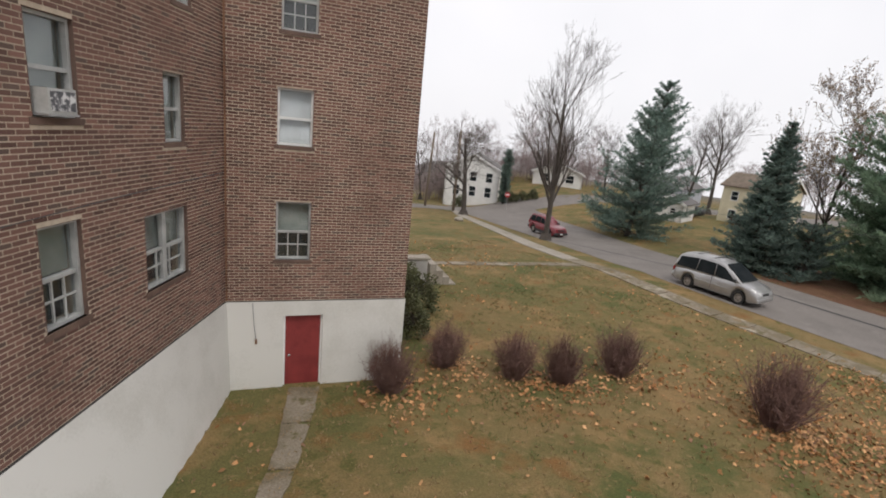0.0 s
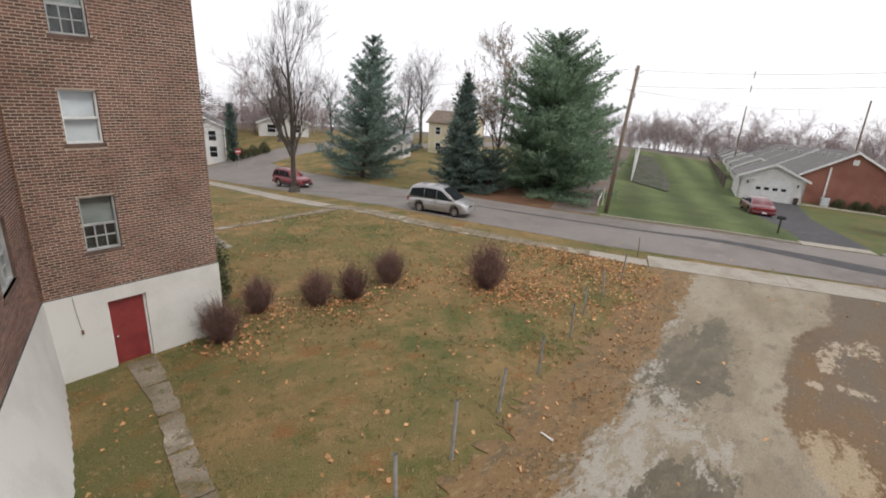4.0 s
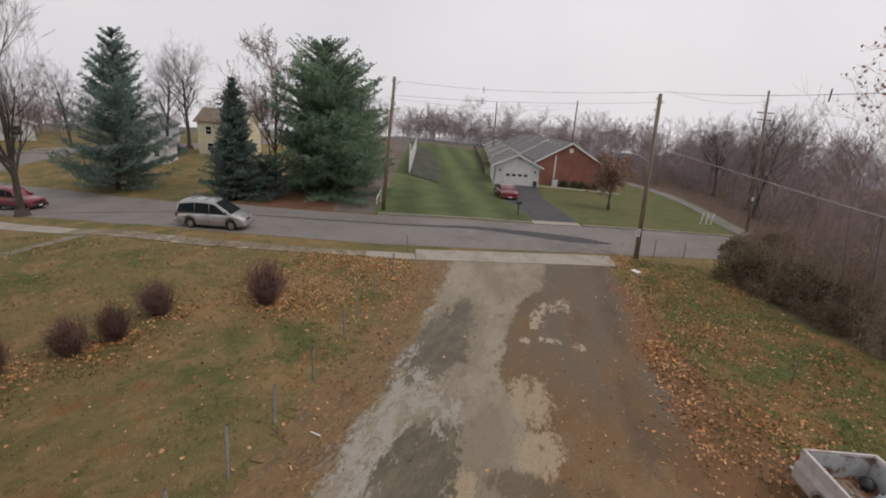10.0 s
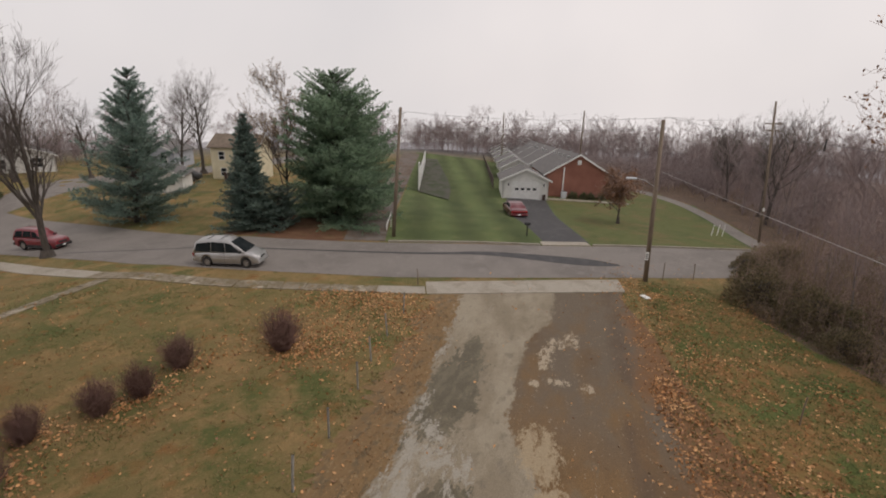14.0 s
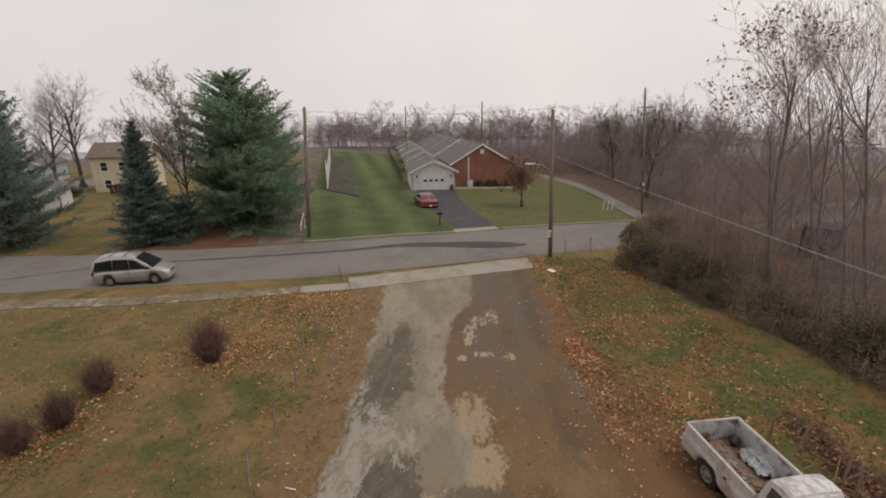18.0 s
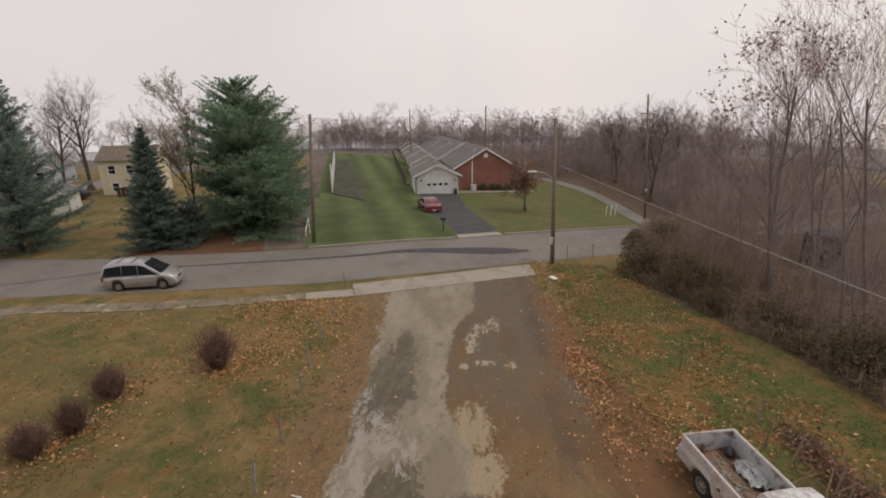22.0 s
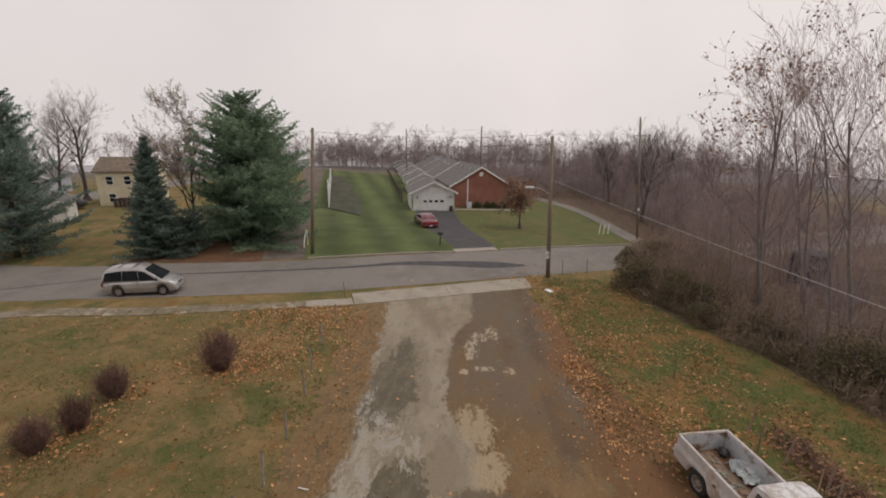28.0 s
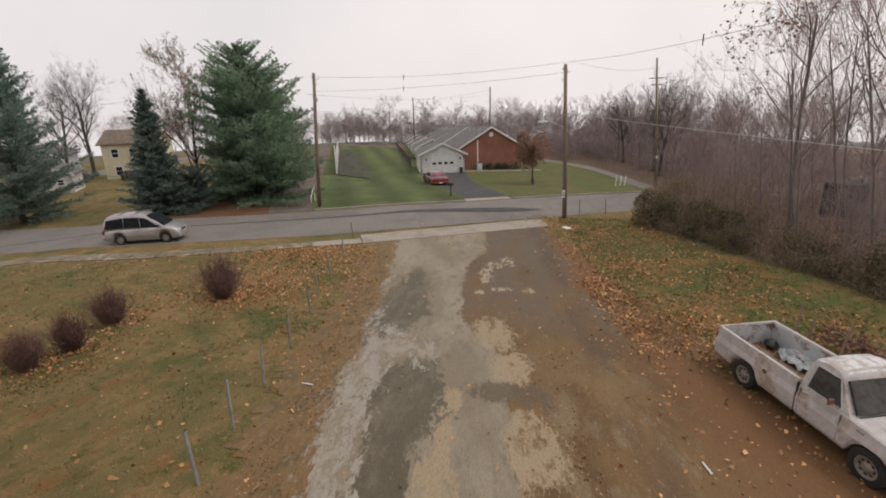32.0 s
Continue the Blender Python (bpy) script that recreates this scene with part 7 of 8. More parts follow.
# ---- along the lawn edge ----
POSTGREY = mat("weathered_grey_steel", (0.20, 0.195, 0.18), (0.30, 0.29, 0.27), 0.6, 4, 30)
for i, (x, y) in enumerate([(0.72, 3.66), (2.26, 3.84), (4.06, 4.05), (6.36, 4.35), (9.28, 4.85), (11.4, 5.3), (13.7, 5.55), (16.2, 5.75)]):
    p = thing("fence_post", (x, y, gz(x, y)), 20 * i, "grey steel fence post standing in the lawn", "fence post", "row of fence posts")
    h = 1.08 + 0.05 * math.sin(i * 2.1)
    lean = (0.10 * math.sin(i * 1.3 + 0.5), 0.08 * math.cos(i * 1.7))
    part("pipe", tube([(0, 0, -0.2), (lean[0] * 0.5, lean[1] * 0.5, h * 0.5), (lean[0], lean[1], h)], [0.034, 0.034, 0.034], 10, caps=False), POSTGREY, p, smooth=True)
    # black disc inside the open top: the hollow's shade put in as colour
    part("pipe_mouth", tube([(lean[0], lean[1], h - 0.06), (lean[0], lean[1], h - 0.05)], [0.03, 0.03], 10), BLACKIRON, p)
    part("rim", tube([(lean[0], lean[1], h - 0.012), (lean[0], lean[1], h + 0.004)], [0.038, 0.038], 10, caps=False), POSTGREY, p)
for i, (x, y, h) in enumerate([(27.5, -7.6, 1.2), (28.6, -9.6, 1.1), (20.3, 6.4, 0.95), (12.5, -9.8, 1.1), (7.9, -10.7, 1.0), (5.2, -11.2, 1.1)]):
    p = thing("wire_fence_post", (x, y, gz(x, y)), 30 * i, "thin weathered fence post in the grass", "fence post", "old fence posts")
    part("stake", tube([(0, 0, -0.2), (0.02, 0.01, h * 0.6), (0.05 * math.sin(i), 0.03, h)], [0.03, 0.028, 0.024], 7), POLEWOOD, p)
board = tagged(part("white_board", box((-0.28, -0.16, 0.0), (0.28, 0.16, 0.05), 0.01), WHITE), "white board lying in the grass by the apron", "board")
board.matrix_world = pose(23.7, -6.15, gz(23.7, -6.15) + 0.02, 0, 0, 35)
mail = thing("mailbox", (35.0, 1.9, gz(35.0, 1.9)), 100, "black mailbox on a post by the driveway", "mailbox")
part("post", box((-0.05, -0.05, -0.2), (0.05, 0.05, 0.95), 0.01), BLACKIRON, mail)
part("box", box((-0.25, -0.1, 0.96), (0.25, 0.1, 1.2), 0.06, 3), BLACKIRON, mail, smooth=True)
for k in range(3):
    x, y = 46.6 + 0.3 * k, -14.7 - 0.55 * k
    g = thing("white_stake", (x, y, gz(x, y)), 0, "white marker stake on the lawn", "stake", "white stakes")
    part("rod", tube([(0, 0, -0.1), (0.3, -0.2, 1.05)], [0.035, 0.035], 7), WHITE, g)
lane = thing("white_stake", (33.0, 13.2, gz(33.0, 13.2)), 0, "white marker stake beside the lane", "stake", "white stakes")
part("rod", tube([(0, 0, -0.1), (0.0, 0.0, 1.3)], [0.03, 0.03], 7), WHITE, lane)
lanebar = thing("lane_rail", label="low white rail beside the lane", category="rail")
part("bar", tube([(31.8, 13.1, gz(31.8, 13.1) + 0.45), (37.5, 15.0, gz(37.5, 15.0) + 0.45)], [0.04, 0.04], 8), WHITE, lanebar)
for x, y in ((32.0, 13.17), (37.2, 14.9)):
    part("leg", tube([(x, y, gz(x, y) - 0.1), (x, y, gz(x, y) + 0.44)], [0.04, 0.04], 8), WHITE, lanebar)
sign = thing("stop_sign", (28.6, 59.6, gz(28.6, 59.6)), 70, "small red octagonal road sign on a post", "sign")
part("post", tube([(0, 0, -0.2), (0, 0, 2.2)], [0.03, 0.03], 6), STEEL, sign)
plate = bmesh.new()
bmesh.ops.create_cone(plate, cap_ends=True, segments=8, radius1=0.38, radius2=0.38, depth=0.02)
bmesh.ops.transform(plate, verts=plate.verts, matrix=pose(-0.045, 0, 2.0, 0, 90, 0) @ Matrix.Rotation(radians(22.5), 4, "Z"))
part("plate", plate, mat("red_sign_paint", (0.35, 0.03, 0.035), (0.42, 0.04, 0.045), 0.5), sign)
part("sign_bar", box((-0.062, -0.26, 1.93), (-0.057, 0.26, 2.07)), WHITE, sign)
stone = bmesh.new()
bmesh.ops.create_icosphere(stone, subdivisions=2, radius=0.45)
for v in stone.verts:
    v.co *= 1 + 0.2 * noise.noise(v.co * 3)
    v.co.z *= 0.6
tagged(part("boulder", stone, CONC), "grey boulder in the lawn by the sidewalk", "boulder").location = (16.3, 44.6, gz(16.3, 44.6) + 0.15)
# porch wall behind the building
porch = thing("porch_wall", label="grey rendered porch wall beside the bushes", category="wall", kind="structure")
part("wall", box((3.2, 20.0, 0.0), (5.6, 20.3, 1.5), 0.02), mat("grey_stained_render", (0.30, 0.29, 0.27), (0.42, 0.41, 0.38), 0.9, 1.5, 20, 0.004), porch)
part("cap", box((3.1, 19.93, 1.5), (5.7, 20.4, 1.6), 0.02), CONC, porch)
for k in range(4):
    part("step", box((5.72 + 0.3 * k, 20.05, 0.0), (6.02 + 0.3 * k, 21.6, 1.3 - 0.28 * k), 0.02), CONC, porch)
# old shed among the trees
shed_dark = thing("shed", (29.6, -25.9, gz(29.6, -25.9) - 0.1), 32, "weathered dark blue-black shed among the trees", "shed")
SHEDWALL = mat("blue_black_boards", (0.022, 0.024, 0.033), (0.04, 0.042, 0.055), 0.8, 3, 30, stretch=(4, 4, 0.5))
for k in range(7):
    part("board", box((-0.9 + 0.26 * k, -0.9, 0.0), (-0.65 + 0.26 * k, -0.85, 2.35), 0.008), SHEDWALL, shed_dark)
    part("board", box((-0.95, -0.9 + 0.26 * k, 0.0), (-0.905, -0.65 + 0.26 * k, 2.35), 0.008), SHEDWALL, shed_dark)
part("wall", box((0.87, -0.84, 0.0), (0.92, 0.92, 2.3), 0.008), SHEDWALL, shed_dark)
part("wall", box((-0.9, 0.925, 0.0), (0.92, 0.97, 2.3), 0.008), SHEDWALL, shed_dark)
part("roof", box((-0.97, -0.95, 2.36), (0.97, 1.0, 2.44), 0.02), SHEDWALL, shed_dark)
# brush pile beside the truck
random.seed(91)
brush = Sticks()
for _ in range(26):
    c = Vector((random.gauss(5.2, 1.3), random.gauss(-11.3, 0.4), 0))
    c.z = gz(c.x, c.y) + random.uniform(0.02, 0.35)
    d = rnd_dir(0.25) * random.uniform(0.4, 1.2)
    brush.bar([c - d, c + rnd_dir() * 0.08, c + d], [0.022, 0.018, 0.007], 5)
tagged(new("brush_pile", brush.mesh("brush_pile", mat("brown_cut_branches", (0.13, 0.085, 0.055), (0.22, 0.15, 0.10), 0.95, 3, 30))), "pile of cut branches in the grass behind the truck", "branches", kind="stuff")
log = thing("log", (4.6, -11.7, gz(4.6, -11.7) + 0.16), 25, "short rotting log in the leaves", "log")
part("bark", tube([(-0.7, 0, 0), (0, 0.03, 0.02), (0.7, 0, 0.05)], [0.17, 0.18, 0.15], 10), BARK, log)
stick = tagged(part("pale_stick", tube([(0, 0, 0), (0.3, 0.05, 0.01)], [0.025, 0.018], 6), WHITE), "pale broken stick on the drive", "stick")
stick.location = (2.2, -5.6, gz(2.2, -5.6) + 0.04)
stick = tagged(part("pale_stick", tube([(0, 0, 0), (0.05, 0.28, 0.01)], [0.02, 0.014], 6), WHITE), "pale broken stick on the lawn edge", "stick")
stick.location = (3.9, 2.75, gz(3.9, 2.75) + 0.04)

# ---- fittings on the building ----
red_door = thing("basement_door", label="closed dull red flush door in the white basement wall", category="door", kind="structure")
bm = bmesh.new()
wall_piece(bm, A, UF, NF, 1.24, 2.01, 0.34, 2.22, -0.14, -0.09)
part("leaf", bm, REDDOOR, red_door)
for s0, s1, z0, z1 in ((1.2, 1.24, 0.2, 2.26), (2.01, 2.05, 0.2, 2.26), (1.24, 2.01, 2.22, 2.26)):
    bm = bmesh.new()
    wall_piece(bm, A, UF, NF, s0, s1, z0, z1, -0.16, -0.05)
    part("door_frame", bm, WHITE, red_door)
bm = bmesh.new()
wall_piece(bm, A, UF, NF, 1.2, 2.05, 0.1, 0.34, -0.3, 0.05)
part("threshold", bm, CONC, red_door)
knob = lathe([(0.012, -0.05), (0.012, -0.02), (0.03, -0.01), (0.03, 0.012), (0.012, 0.024)], 12)
part("door_knob", knob, CHROME, red_door).matrix_basis = Matrix.Translation(put(A, UF, NF, 1.33, -0.05, 1.25))
bm = bmesh.new()
wall_piece(bm, C, UE, NE, 2.32, 3.5, -0.3, 1.95, -0.16, -0.11)
part("cellar_door", bm, mat("grey_cellar_board", (0.36, 0.37, 0.36), (0.46, 0.47, 0.46), 0.8), building)
# window air conditioner on the wing
acw = thing("window_air_conditioner", label="off-white window air conditioner with a peeling grille", category="air conditioner")
bm = bmesh.new()
wall_piece(bm, A, UW, NW, 3.97, 4.37, 6.37, 6.64, -0.1, 0.14)
part("casing", bm, mat("off_white_enamel", (0.40, 0.40, 0.38), (0.52, 0.52, 0.50), 0.5, 5, 30), acw)
bm = bmesh.new()
wall_piece(bm, A, UW, NW, 4.0, 4.34, 6.40, 6.61, 0.141, 0.153)
part("grille", bm, mat("peeling_grille", (0.06, 0.065, 0.07), (0.12, 0.12, 0.13), 0.6, 14, 30, c3=(0.7, 0.7, 0.7), mix=(0.3, 0.5)), acw)
bm = bmesh.new()
wall_piece(bm, A, UW, NW, 3.95, 4.39, 6.345, 6.369, -0.05, 0.15)
part("drip_tray", bm, STEEL, acw)
# meter box and pipes at the near corner
meter = thing("electric_meter_box", label="pale grey square box on the brick corner", category="box")
bm = bmesh.new()
wall_piece(bm, C, UE, NE, 0.05, 0.35, 2.86, 3.19, 0.02, 0.22)
bmesh.ops.bevel(bm, geom=bm.edges[:], offset=0.02, segments=2, profile=0.5, affect="EDGES")
part("casing", bm, GREYBOX, meter)
part("conduit", tube([put(C, UE, NE, 0.25, 0.05, 2.86), put(C, UE, NE, 0.24, 0.05, 2.72), put(C, UE, NE, 0.16, 0.06, 2.64)], [0.022] * 3, 8), BLACKIRON, meter)
part("riser", tube([put(C, UE, NE, 0.32, 0.03, 3.19), put(C, UE, NE, 0.44, 0.03, 4.7), put(C, UE, NE, 0.6, 0.03, 8.0), put(C, UE, NE, 0.7, 0.03, 11.2)], [0.008] * 4, 6), WIRE, meter, "thin black cable up the bricks")
wire = tagged(part("wall_cable", tube([put(C, UE, NE, 0.46, 0.03, 5.1), put(C, UE, NE, 0.02, 0.03, 5.15), put(A, UW, NW, LW - 0.02, 0.03, 5.17), put(A, UW, NW, 3.2, 0.03, 5.3), put(A, UW, NW, 0.1, 0.03, 5.38)], [0.008] * 5, 5), WIRE), "thin black cable along the brick wall", "cable")
wire = tagged(part("wall_cable", tube([put(C, UE, NE, 6.0, 0.05, 2.9), put(C, UE, NE, 2.9, 0.06, 2.36), put(C, UE, NE, 1.84, 0.06, 2.3), put(C, UE, NE, 0.75, 0.06, 2.54), put(C, UE, NE, 0.2, 0.06, 2.63)], [0.008] * 5, 5), WIRE), "sagging cable along the white wall", "cable")
for pts in ([(2.01, 2.05), (1.2, 2.055), (0.32, 2.07)], [(0.32, 2.06), (0.2, 1.65), (0.06, 1.14)]):
    part("crack", tube([put(C, UE, NE, s, 0.036, z) for s, z in pts], [0.003] * 3, 5), GREYFRAME, building, "hairline crack in the white paint")
pipe = thing("wall_pipe", label="thin hanging cable with a hook on the white wall", category="cable")
part("strand", tube([put(A, UF, NF, 0.55, 0.05, 2.58), put(A, UF, NF, 0.58, 0.05, 2.1), put(A, UF, NF, 0.62, 0.05, 1.72)], [0.006] * 3, 5), WIRE, pipe)
part("hook", box(put(A, UF, NF, 0.6, 0.075, 1.62), put(A, UF, NF, 0.65, 0.04, 1.72), 0.005), RUST, pipe)
part("corner_pipe", tube([put(A, UW, NW, 0.06, 0.06, 2.66), put(A, UW, NW, 0.06, 0.06, 11.1)], [0.018, 0.018], 6), RUST, building)

# bare grey paving before the cellar door
tagged(strip("yard_paving", [tuple(put(C, UE, NE, q, 0.02, 0))[:2] for q in (1.2, 4.0, 8.5)], [tuple(put(C, UE, NE, q, d, 0))[:2] for q, d in ((0.8, 2.6), (4.0, 3.0), (8.5, 3.0))], 0.02, WALK, 30, 8, ragged=0.4), "stained grey paving before the cellar door", "paving", kind="structure")

# a long heap of cut brush and three leaning stakes behind the truck
random.seed(61)
twigs, dead = Sticks(), Sticks()
for _ in range(420):
    q = random.random()
    c = Vector((8.7 - 4.2 * q, -11.85 - 0.5 * q)) + Vector((random.gauss(0, 0.2), random.gauss(0, 0.30)))
    b = Vector((c.x, c.y, gz(c.x, c.y) + 0.30 * random.random() ** 1.5))
    d = (rnd_dir(0.35) + Vector((0.35, 0.1, 0.12))).normalized()
    ln = random.uniform(0.25, 0.95)
    twigs.bar([b - d * ln * 0.5, b + rnd_dir() * 0.05, b + d * ln * 0.5 + Vector((0, 0, 0.08))], [0.011, 0.009, 0.003], 3)
    for _ in range(2):
        dead.blade(b + rnd_dir(0.4) * 0.3 + Vector((0, 0, 0.06)), rnd_dir(0.4), 0.08, 0.13)
heap = tagged(new("brush_heap"), "low heap of cut brown brush behind the truck", "brush", kind="stuff")
for nm, me in (("twig_mass", twigs.mesh("twig_mass", SHRUBTWIG)), ("leaf_mass", dead.mesh("leaf_mass", RUSSET))):
    o = new(nm, me)
    o.parent = heap
    tagged(o, kind="stuff")
STAKE = mat("split_brown_wood", (0.17, 0.11, 0.08), (0.26, 0.18, 0.135), 0.9, 3, 30, 0.003, stretch=(5, 5, 0.6))
for x, y, dx, dy in ((8.9, -10.9, 0.25, -0.3), (7.25, -11.1, 0.2, -0.35), (6.05, -11.55, 0.3, -0.35)):
    stake = tagged(part("wooden_stake", tube([(0, 0, -0.2), (dx * 0.5, dy * 0.5, 0.45), (dx, dy, 0.95)], [0.035, 0.033, 0.028], 6), STAKE), "leaning brown wooden stake beside the brush heap", "stake", "stakes behind the truck")
    stake.location = (x, y, gz(x, y))

# ---- fallen leaves and grass tufts ----
def scatter(name, n, density, seed, size, material, label, category, lift=0.045, tuft=False):
    """Leaves or tufts laid on the ground where density(x, y) lets them."""
    random.seed(seed)
    s, got = Sticks(), 0
    while got < n:
        x, y = random.uniform(-6, 31), random.uniform(-16, 32)
        if random.random() > density(x, y):
            continue
        got += 1
        p = Vector((x, y, gz(x, y) + lift * (0.0 if tuft else random.uniform(0.3, 1.2))))
        if tuft:
            for _ in range(4):
                s.blade(p + rnd_dir(0) * 0.05, (rnd_dir(0.2) * 0.6 + Vector((0, 0, 0.8))).normalized(), 0.02, random.uniform(0.6, 1.3) * size)
        else:
            k = size * random.uniform(0.6, 1.4)
            s.blade(p, (rnd_dir(0.22)), k * 0.9, k)
    tagged(new(name, s.mesh(name, material)), label, category, kind="stuff")


def path_x(y):
    """The sidewalk's near edge."""
    return 19.0 - 0.22 * (y - 5.5) if y > 5.5 else 18.4


def on_lawn(x, y):
    return x < path_x(y) - 0.1 and not (x < 2.9 and y > 12.7) and not (x < -1.2 - 0.345 * (12.7 - y) + 0.1 and y > 6.4)


def clump(x, y, k=1.0):
    return max(0.0, noise.noise(Vector((x * 0.45 * k, y * 0.45 * k, 3.0))) + 0.25)


def leaf_density(x, y):
    left = 2.35 + 0.115 * x
    right = -5.2 - 0.12 * max(0.0, 10 - x) + 0.06 * max(0.0, x - 16)
    d = 0.0
    if y > left and on_lawn(x, y):
        d = 0.006 + 0.05 * clump(x, y) ** 1.5 + 0.26 * math.exp(-(y - left) / 2.2) * smoothstep(2, 11, x) * (0.15 + 1.3 * clump(x, y, 0.9)) + 0.7 * smoothstep(8.5, 13, x) * math.exp(-((y - 8.0) / 3.0) ** 2) * (0.3 + clump(x, y, 0.7)) + 0.5 * math.exp(-((x - 11.6) ** 2 + (y - 8.4) ** 2) / 1.6)
        for sx, sy in ((2.35, 12.05), (4.1, 13.2), (5.75, 12.3), (6.95, 11.85), (8.9, 12.05), (11.2, 9.2)):
            d += 0.7 * math.exp(-((x - sx - 0.3) ** 2 + (y - sy + 0.2) ** 2) / 0.7)
    elif y < right and y > -12.5 - 0.35 * max(0.0, 20 - x) * 0.4:
        d = 0.09 + 0.9 * math.exp(-((x - 8.6) ** 2 / 3.0 + (y + 8.3) ** 2 / 1.6)) * (0.3 + clump(x, y, 2.0)) + 0.8 * math.exp(-((y - right + 0.7) / 0.9) ** 2) * (0.12 + 1.5 * clump(x, y)) * (1.0 - 0.9 * smoothstep(8.0, 5.0, x)) + 0.32 * clump(x, y) * clump(x, y, 0.5) * 2
        if x > 26.5:
            d *= 0.4
        d *= 1 - 0.86 * smoothstep(8.0, 6.0, x)
        d += 0.12 * smoothstep(8.0, 6.0, x) * math.exp(-((y + 8.0 - 0.2 * (x - 4)) / 0.35) ** 2)
    elif right <= y <= left:
        d = 0.003 + 0.03 * smoothstep(-1, -5.5, y) * clump(x, y) + 0.06 * math.exp(-((y - right) / 0.8) ** 2)
    return min(1.0, d) if x < 26 else d * 0.3


scatter("fallen_leaves", 13000, leaf_density, 95, 0.098, LEAF, "scattered tan and orange fallen leaves", "leaves")
scatter("fallen_leaves", 2200, leaf_density, 96, 0.085, RUSSET, "scattered brown fallen leaves", "leaves")


def grass_density(x, y):
    left, right = 3.1 + 0.12 * x, -5.6 - 0.12 * max(0.0, 10 - x) - 0.45 * max(0.0, 9 - x) + 0.06 * max(0.0, x - 16)
    if (y > left and on_lawn(x, y)) or (y < right and x < 27):
        return 0.35 + clump(x, y, 1.6)
    return 0.0


scatter("grass_tufts", 8000, grass_density, 97, 0.07, mat("dry_grass_blades", (0.24, 0.165, 0.08), (0.30, 0.21, 0.11), 0.9, 0.5, 8, vary=0.3, island=True), "short dry grass tufts over the lawn", "grass", tuft=True)
scatter("grass_tufts", 17000, lambda x, y: grass_density(x, y) * (max(0.0, noise.noise(Vector((x * 0.3, y * 0.3, 8.0))) + 0.1) * 1.1 + (1.1 if y < -6 else 0.0)), 98, 0.075, mat("green_grass_blades", (0.09, 0.11, 0.035), (0.13, 0.145, 0.05), 0.9, 0.5, 8, vary=0.3, island=True), "short green grass tufts over the lawn", "grass", tuft=True)


def debris_density(x, y):
    """Crumbs of earth and leaf along both edges of the concrete."""
    if not -4 < x < 17:
        return 0.0
    left, right = 2.0 + 0.10 * x, -3.1 - 0.04 * x
    return 0.9 * math.exp(-((y - left - 0.3) / 0.55) ** 2) * (0.2 + clump(x, y, 2.0)) + 0.8 * math.exp(-((y - right) / 0.5) ** 2) * smoothstep(9, 3, x) * (0.1 + clump(x, y, 2.0))


scatter("earth_crumbs", 3600, debris_density, 99, 0.045, mat("brown_crumbs", (0.17, 0.098, 0.045), (0.32, 0.20, 0.10), 0.95, 1.5, 20, vary=0.5, island=True), "brown crumbs of earth and leaf along the concrete", "debris", lift=0.03)

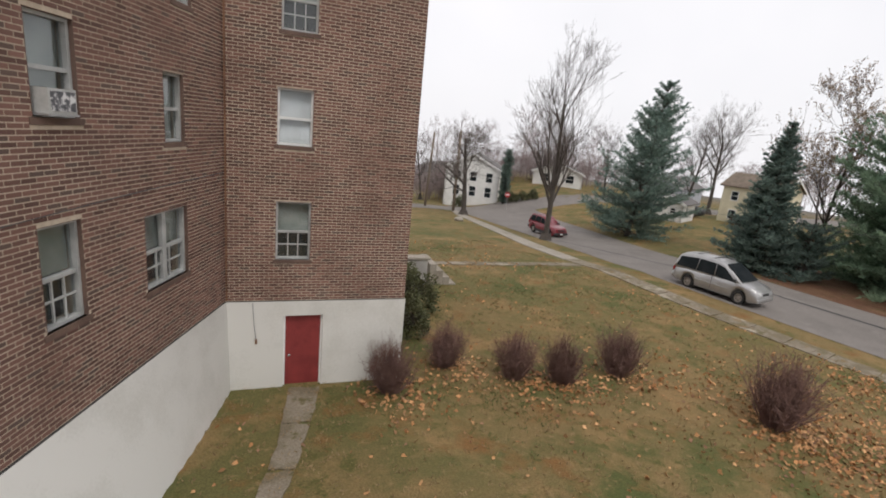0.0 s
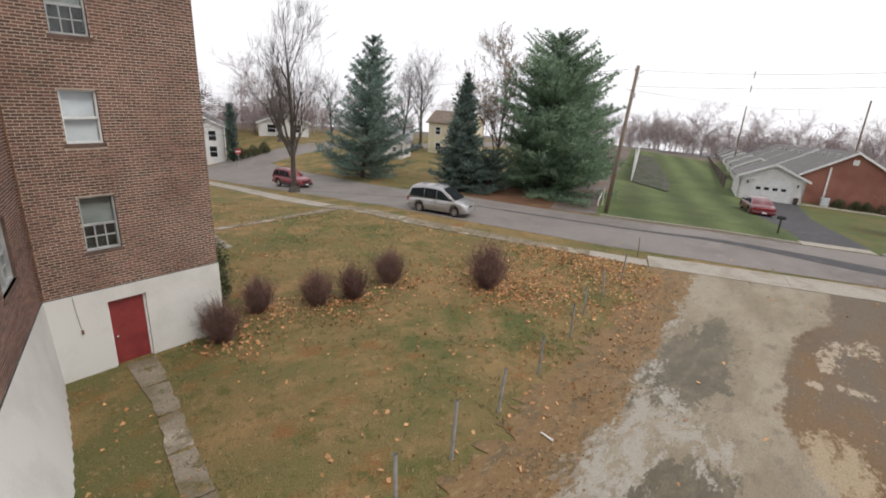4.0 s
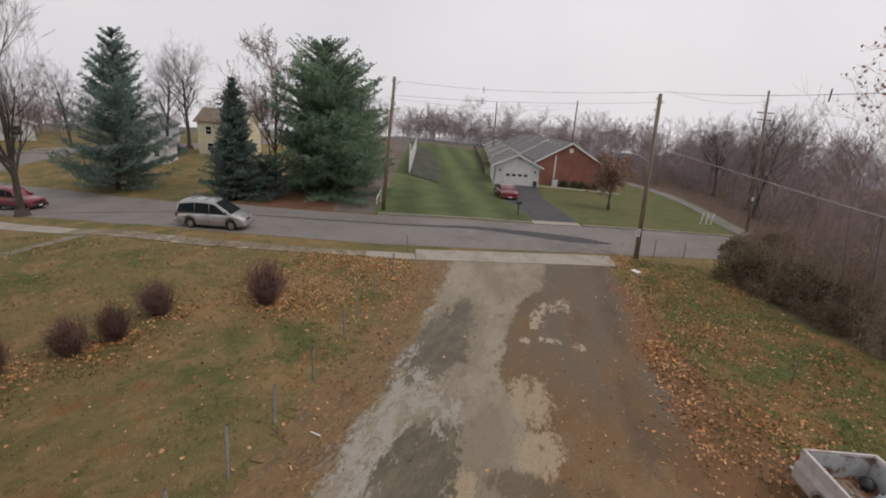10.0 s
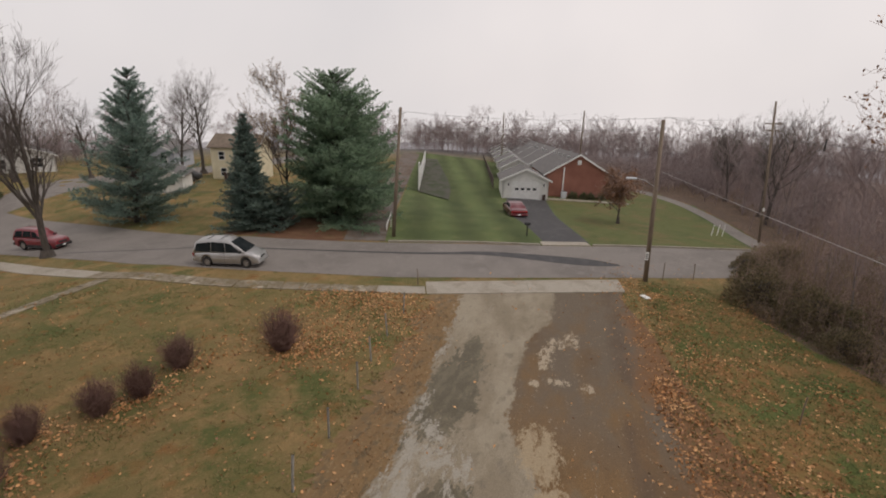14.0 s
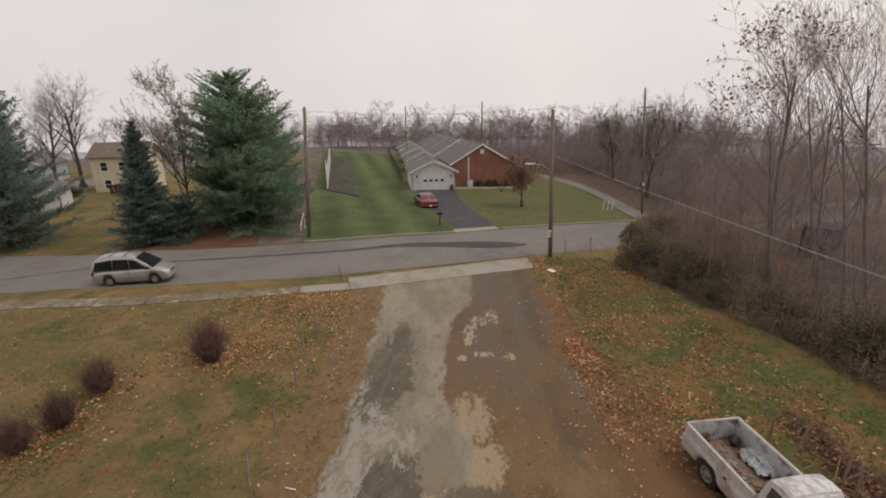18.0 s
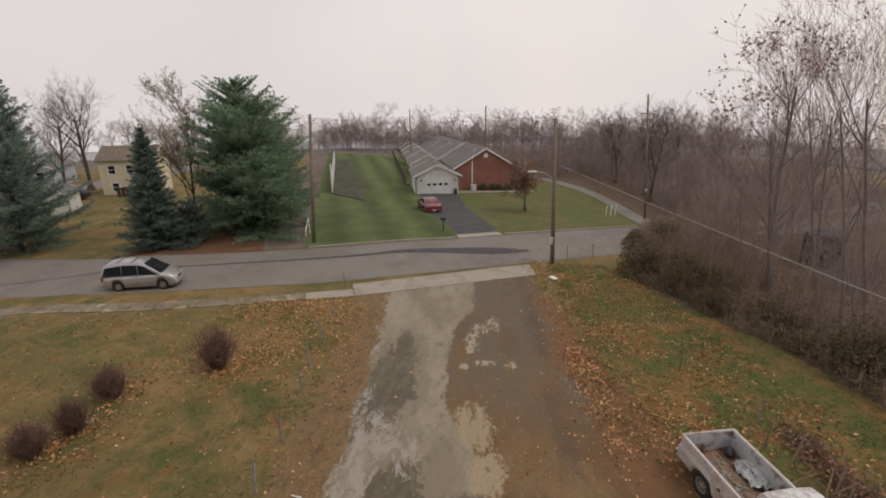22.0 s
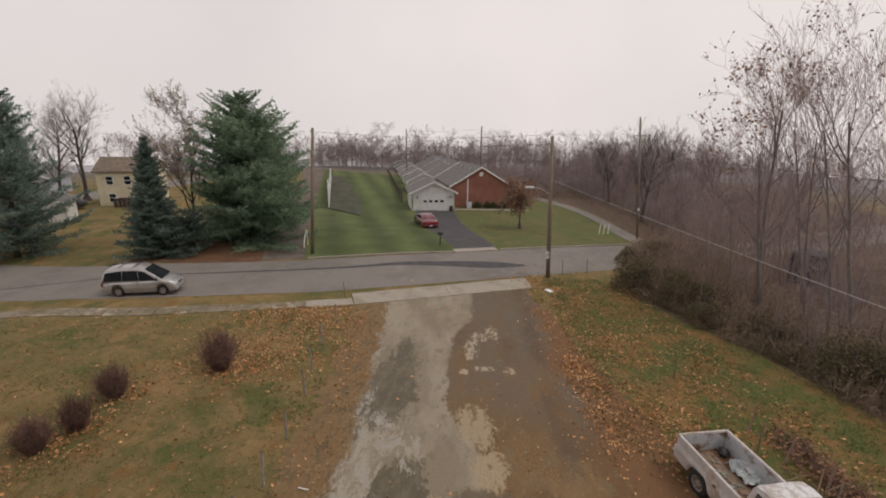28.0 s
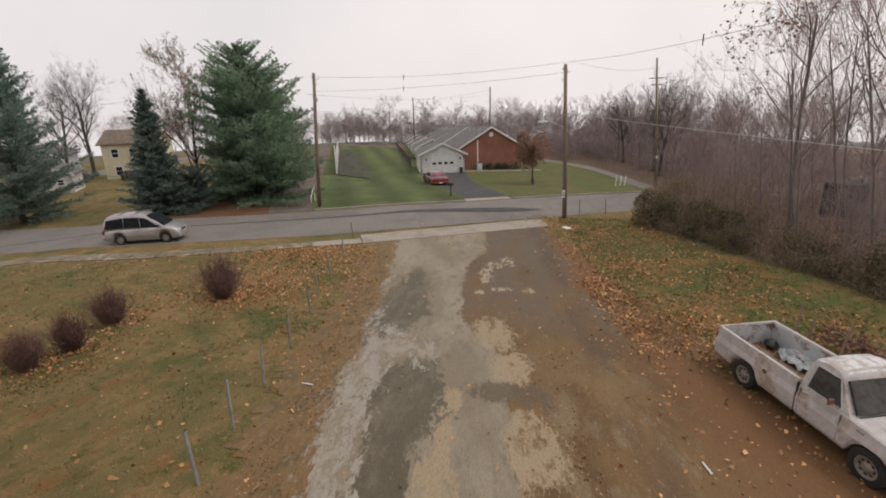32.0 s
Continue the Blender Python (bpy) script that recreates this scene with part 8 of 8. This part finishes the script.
# ---- bricks, laid one by one ----
def lay_bricks(o, u, n, length, holes, wall_name, near):
    """Courses of stretchers; the bricks of the near stretch are pieces of their own, the rest one mesh."""
    parent = next(c for c in building.children if c.name.startswith(wall_name))
    bl, bh, j, d = 0.184, 0.049, 0.0148, 0.004
    unit = bpy.data.meshes.new("brick")
    c = [(x, y, z) for x in (0, bl) for y in (0.0, d) for z in (0, bh)]
    faces = [(2, 3, 7, 6), (0, 1, 3, 2), (4, 6, 7, 5), (0, 2, 6, 4), (1, 5, 7, 3)]
    unit.from_pydata(c, [], faces)
    unit.materials.append(BRICK)
    burnt = unit.copy()
    burnt.materials[0] = BRICKDARK
    turn = Matrix(((u.x, n.x, 0), (u.y, n.y, 0), (0, 0, 1))).to_4x4()
    verts, fs, dark, singles = [], [], [], 0
    z, row = ZB + 0.03, 0
    random.seed(int(length * 100))
    while z + bh < ZR - 0.09:
        s = -random.uniform(0.0, 0.02) - (bl + j) / 2 * (row % 2)
        while s < length - 0.01:
            a, b = max(0.0, s), min(length, s + bl)
            s += bl + j
            if b - a < 0.03:
                continue
            cut = [(a, b)]
            for h0, h1, z0, z1 in holes:
                if z + bh > z0 - 0.075 and z < z1:
                    cut = [q for p, r in cut for q in ((p, min(r, h0 - 0.05 if z < z0 else h0)), (max(p, h1 + 0.05 if z < z0 else h1), r)) if q[1] - q[0] > 0.02]
            for p, r in cut:
                out = random.uniform(-0.001, 0.0015)
                if near(p, z) and singles < 300 and r - p > bl - 0.01:
                    ob = new("brick", burnt if random.random() < 0.07 else unit)
                    ob.parent = parent
                    q = put(o, u, n, p, out, z)
                    ob.matrix_basis = Matrix.Translation(q) @ turn
                    singles += 1
                    continue
                k = len(verts)
                verts += [tuple(put(o, u, n, x, y, w)) for x in (p, r) for y in (0.0, d + out) for w in (z, z + bh)]
                fs += [tuple(k + i for i in f) for f in faces]
                dark += [1 if random.random() < 0.07 else 0] * 5
        z += bh + j
        row += 1
    me = bpy.data.meshes.new("bricks")
    me.from_pydata(verts, [], fs)
    me.update()
    me.materials.append(BRICKJ)
    me.materials.append(BRICKDARK)
    me.polygons.foreach_set("material_index", dark)
    ob = new("bricks", me)
    ob.parent = parent
    tagged(ob, "red-brown bricks in running bond", kind="stuff")


lay_bricks(A, UF, NF, LF, FACADE, "wall_facade", lambda s, z: 2.0 < s < 3.9 and 2.6 < z < 5.0)
lay_bricks(A, UW, NW, LW, WING, "wall_wing", lambda s, z: 4.6 < s and 2.6 < z < 5.6)
lay_bricks(C, UE, NE, 6.0, FRONT, "wall_front", lambda s, z: s < 2.0 and 2.6 < z < 5.2)
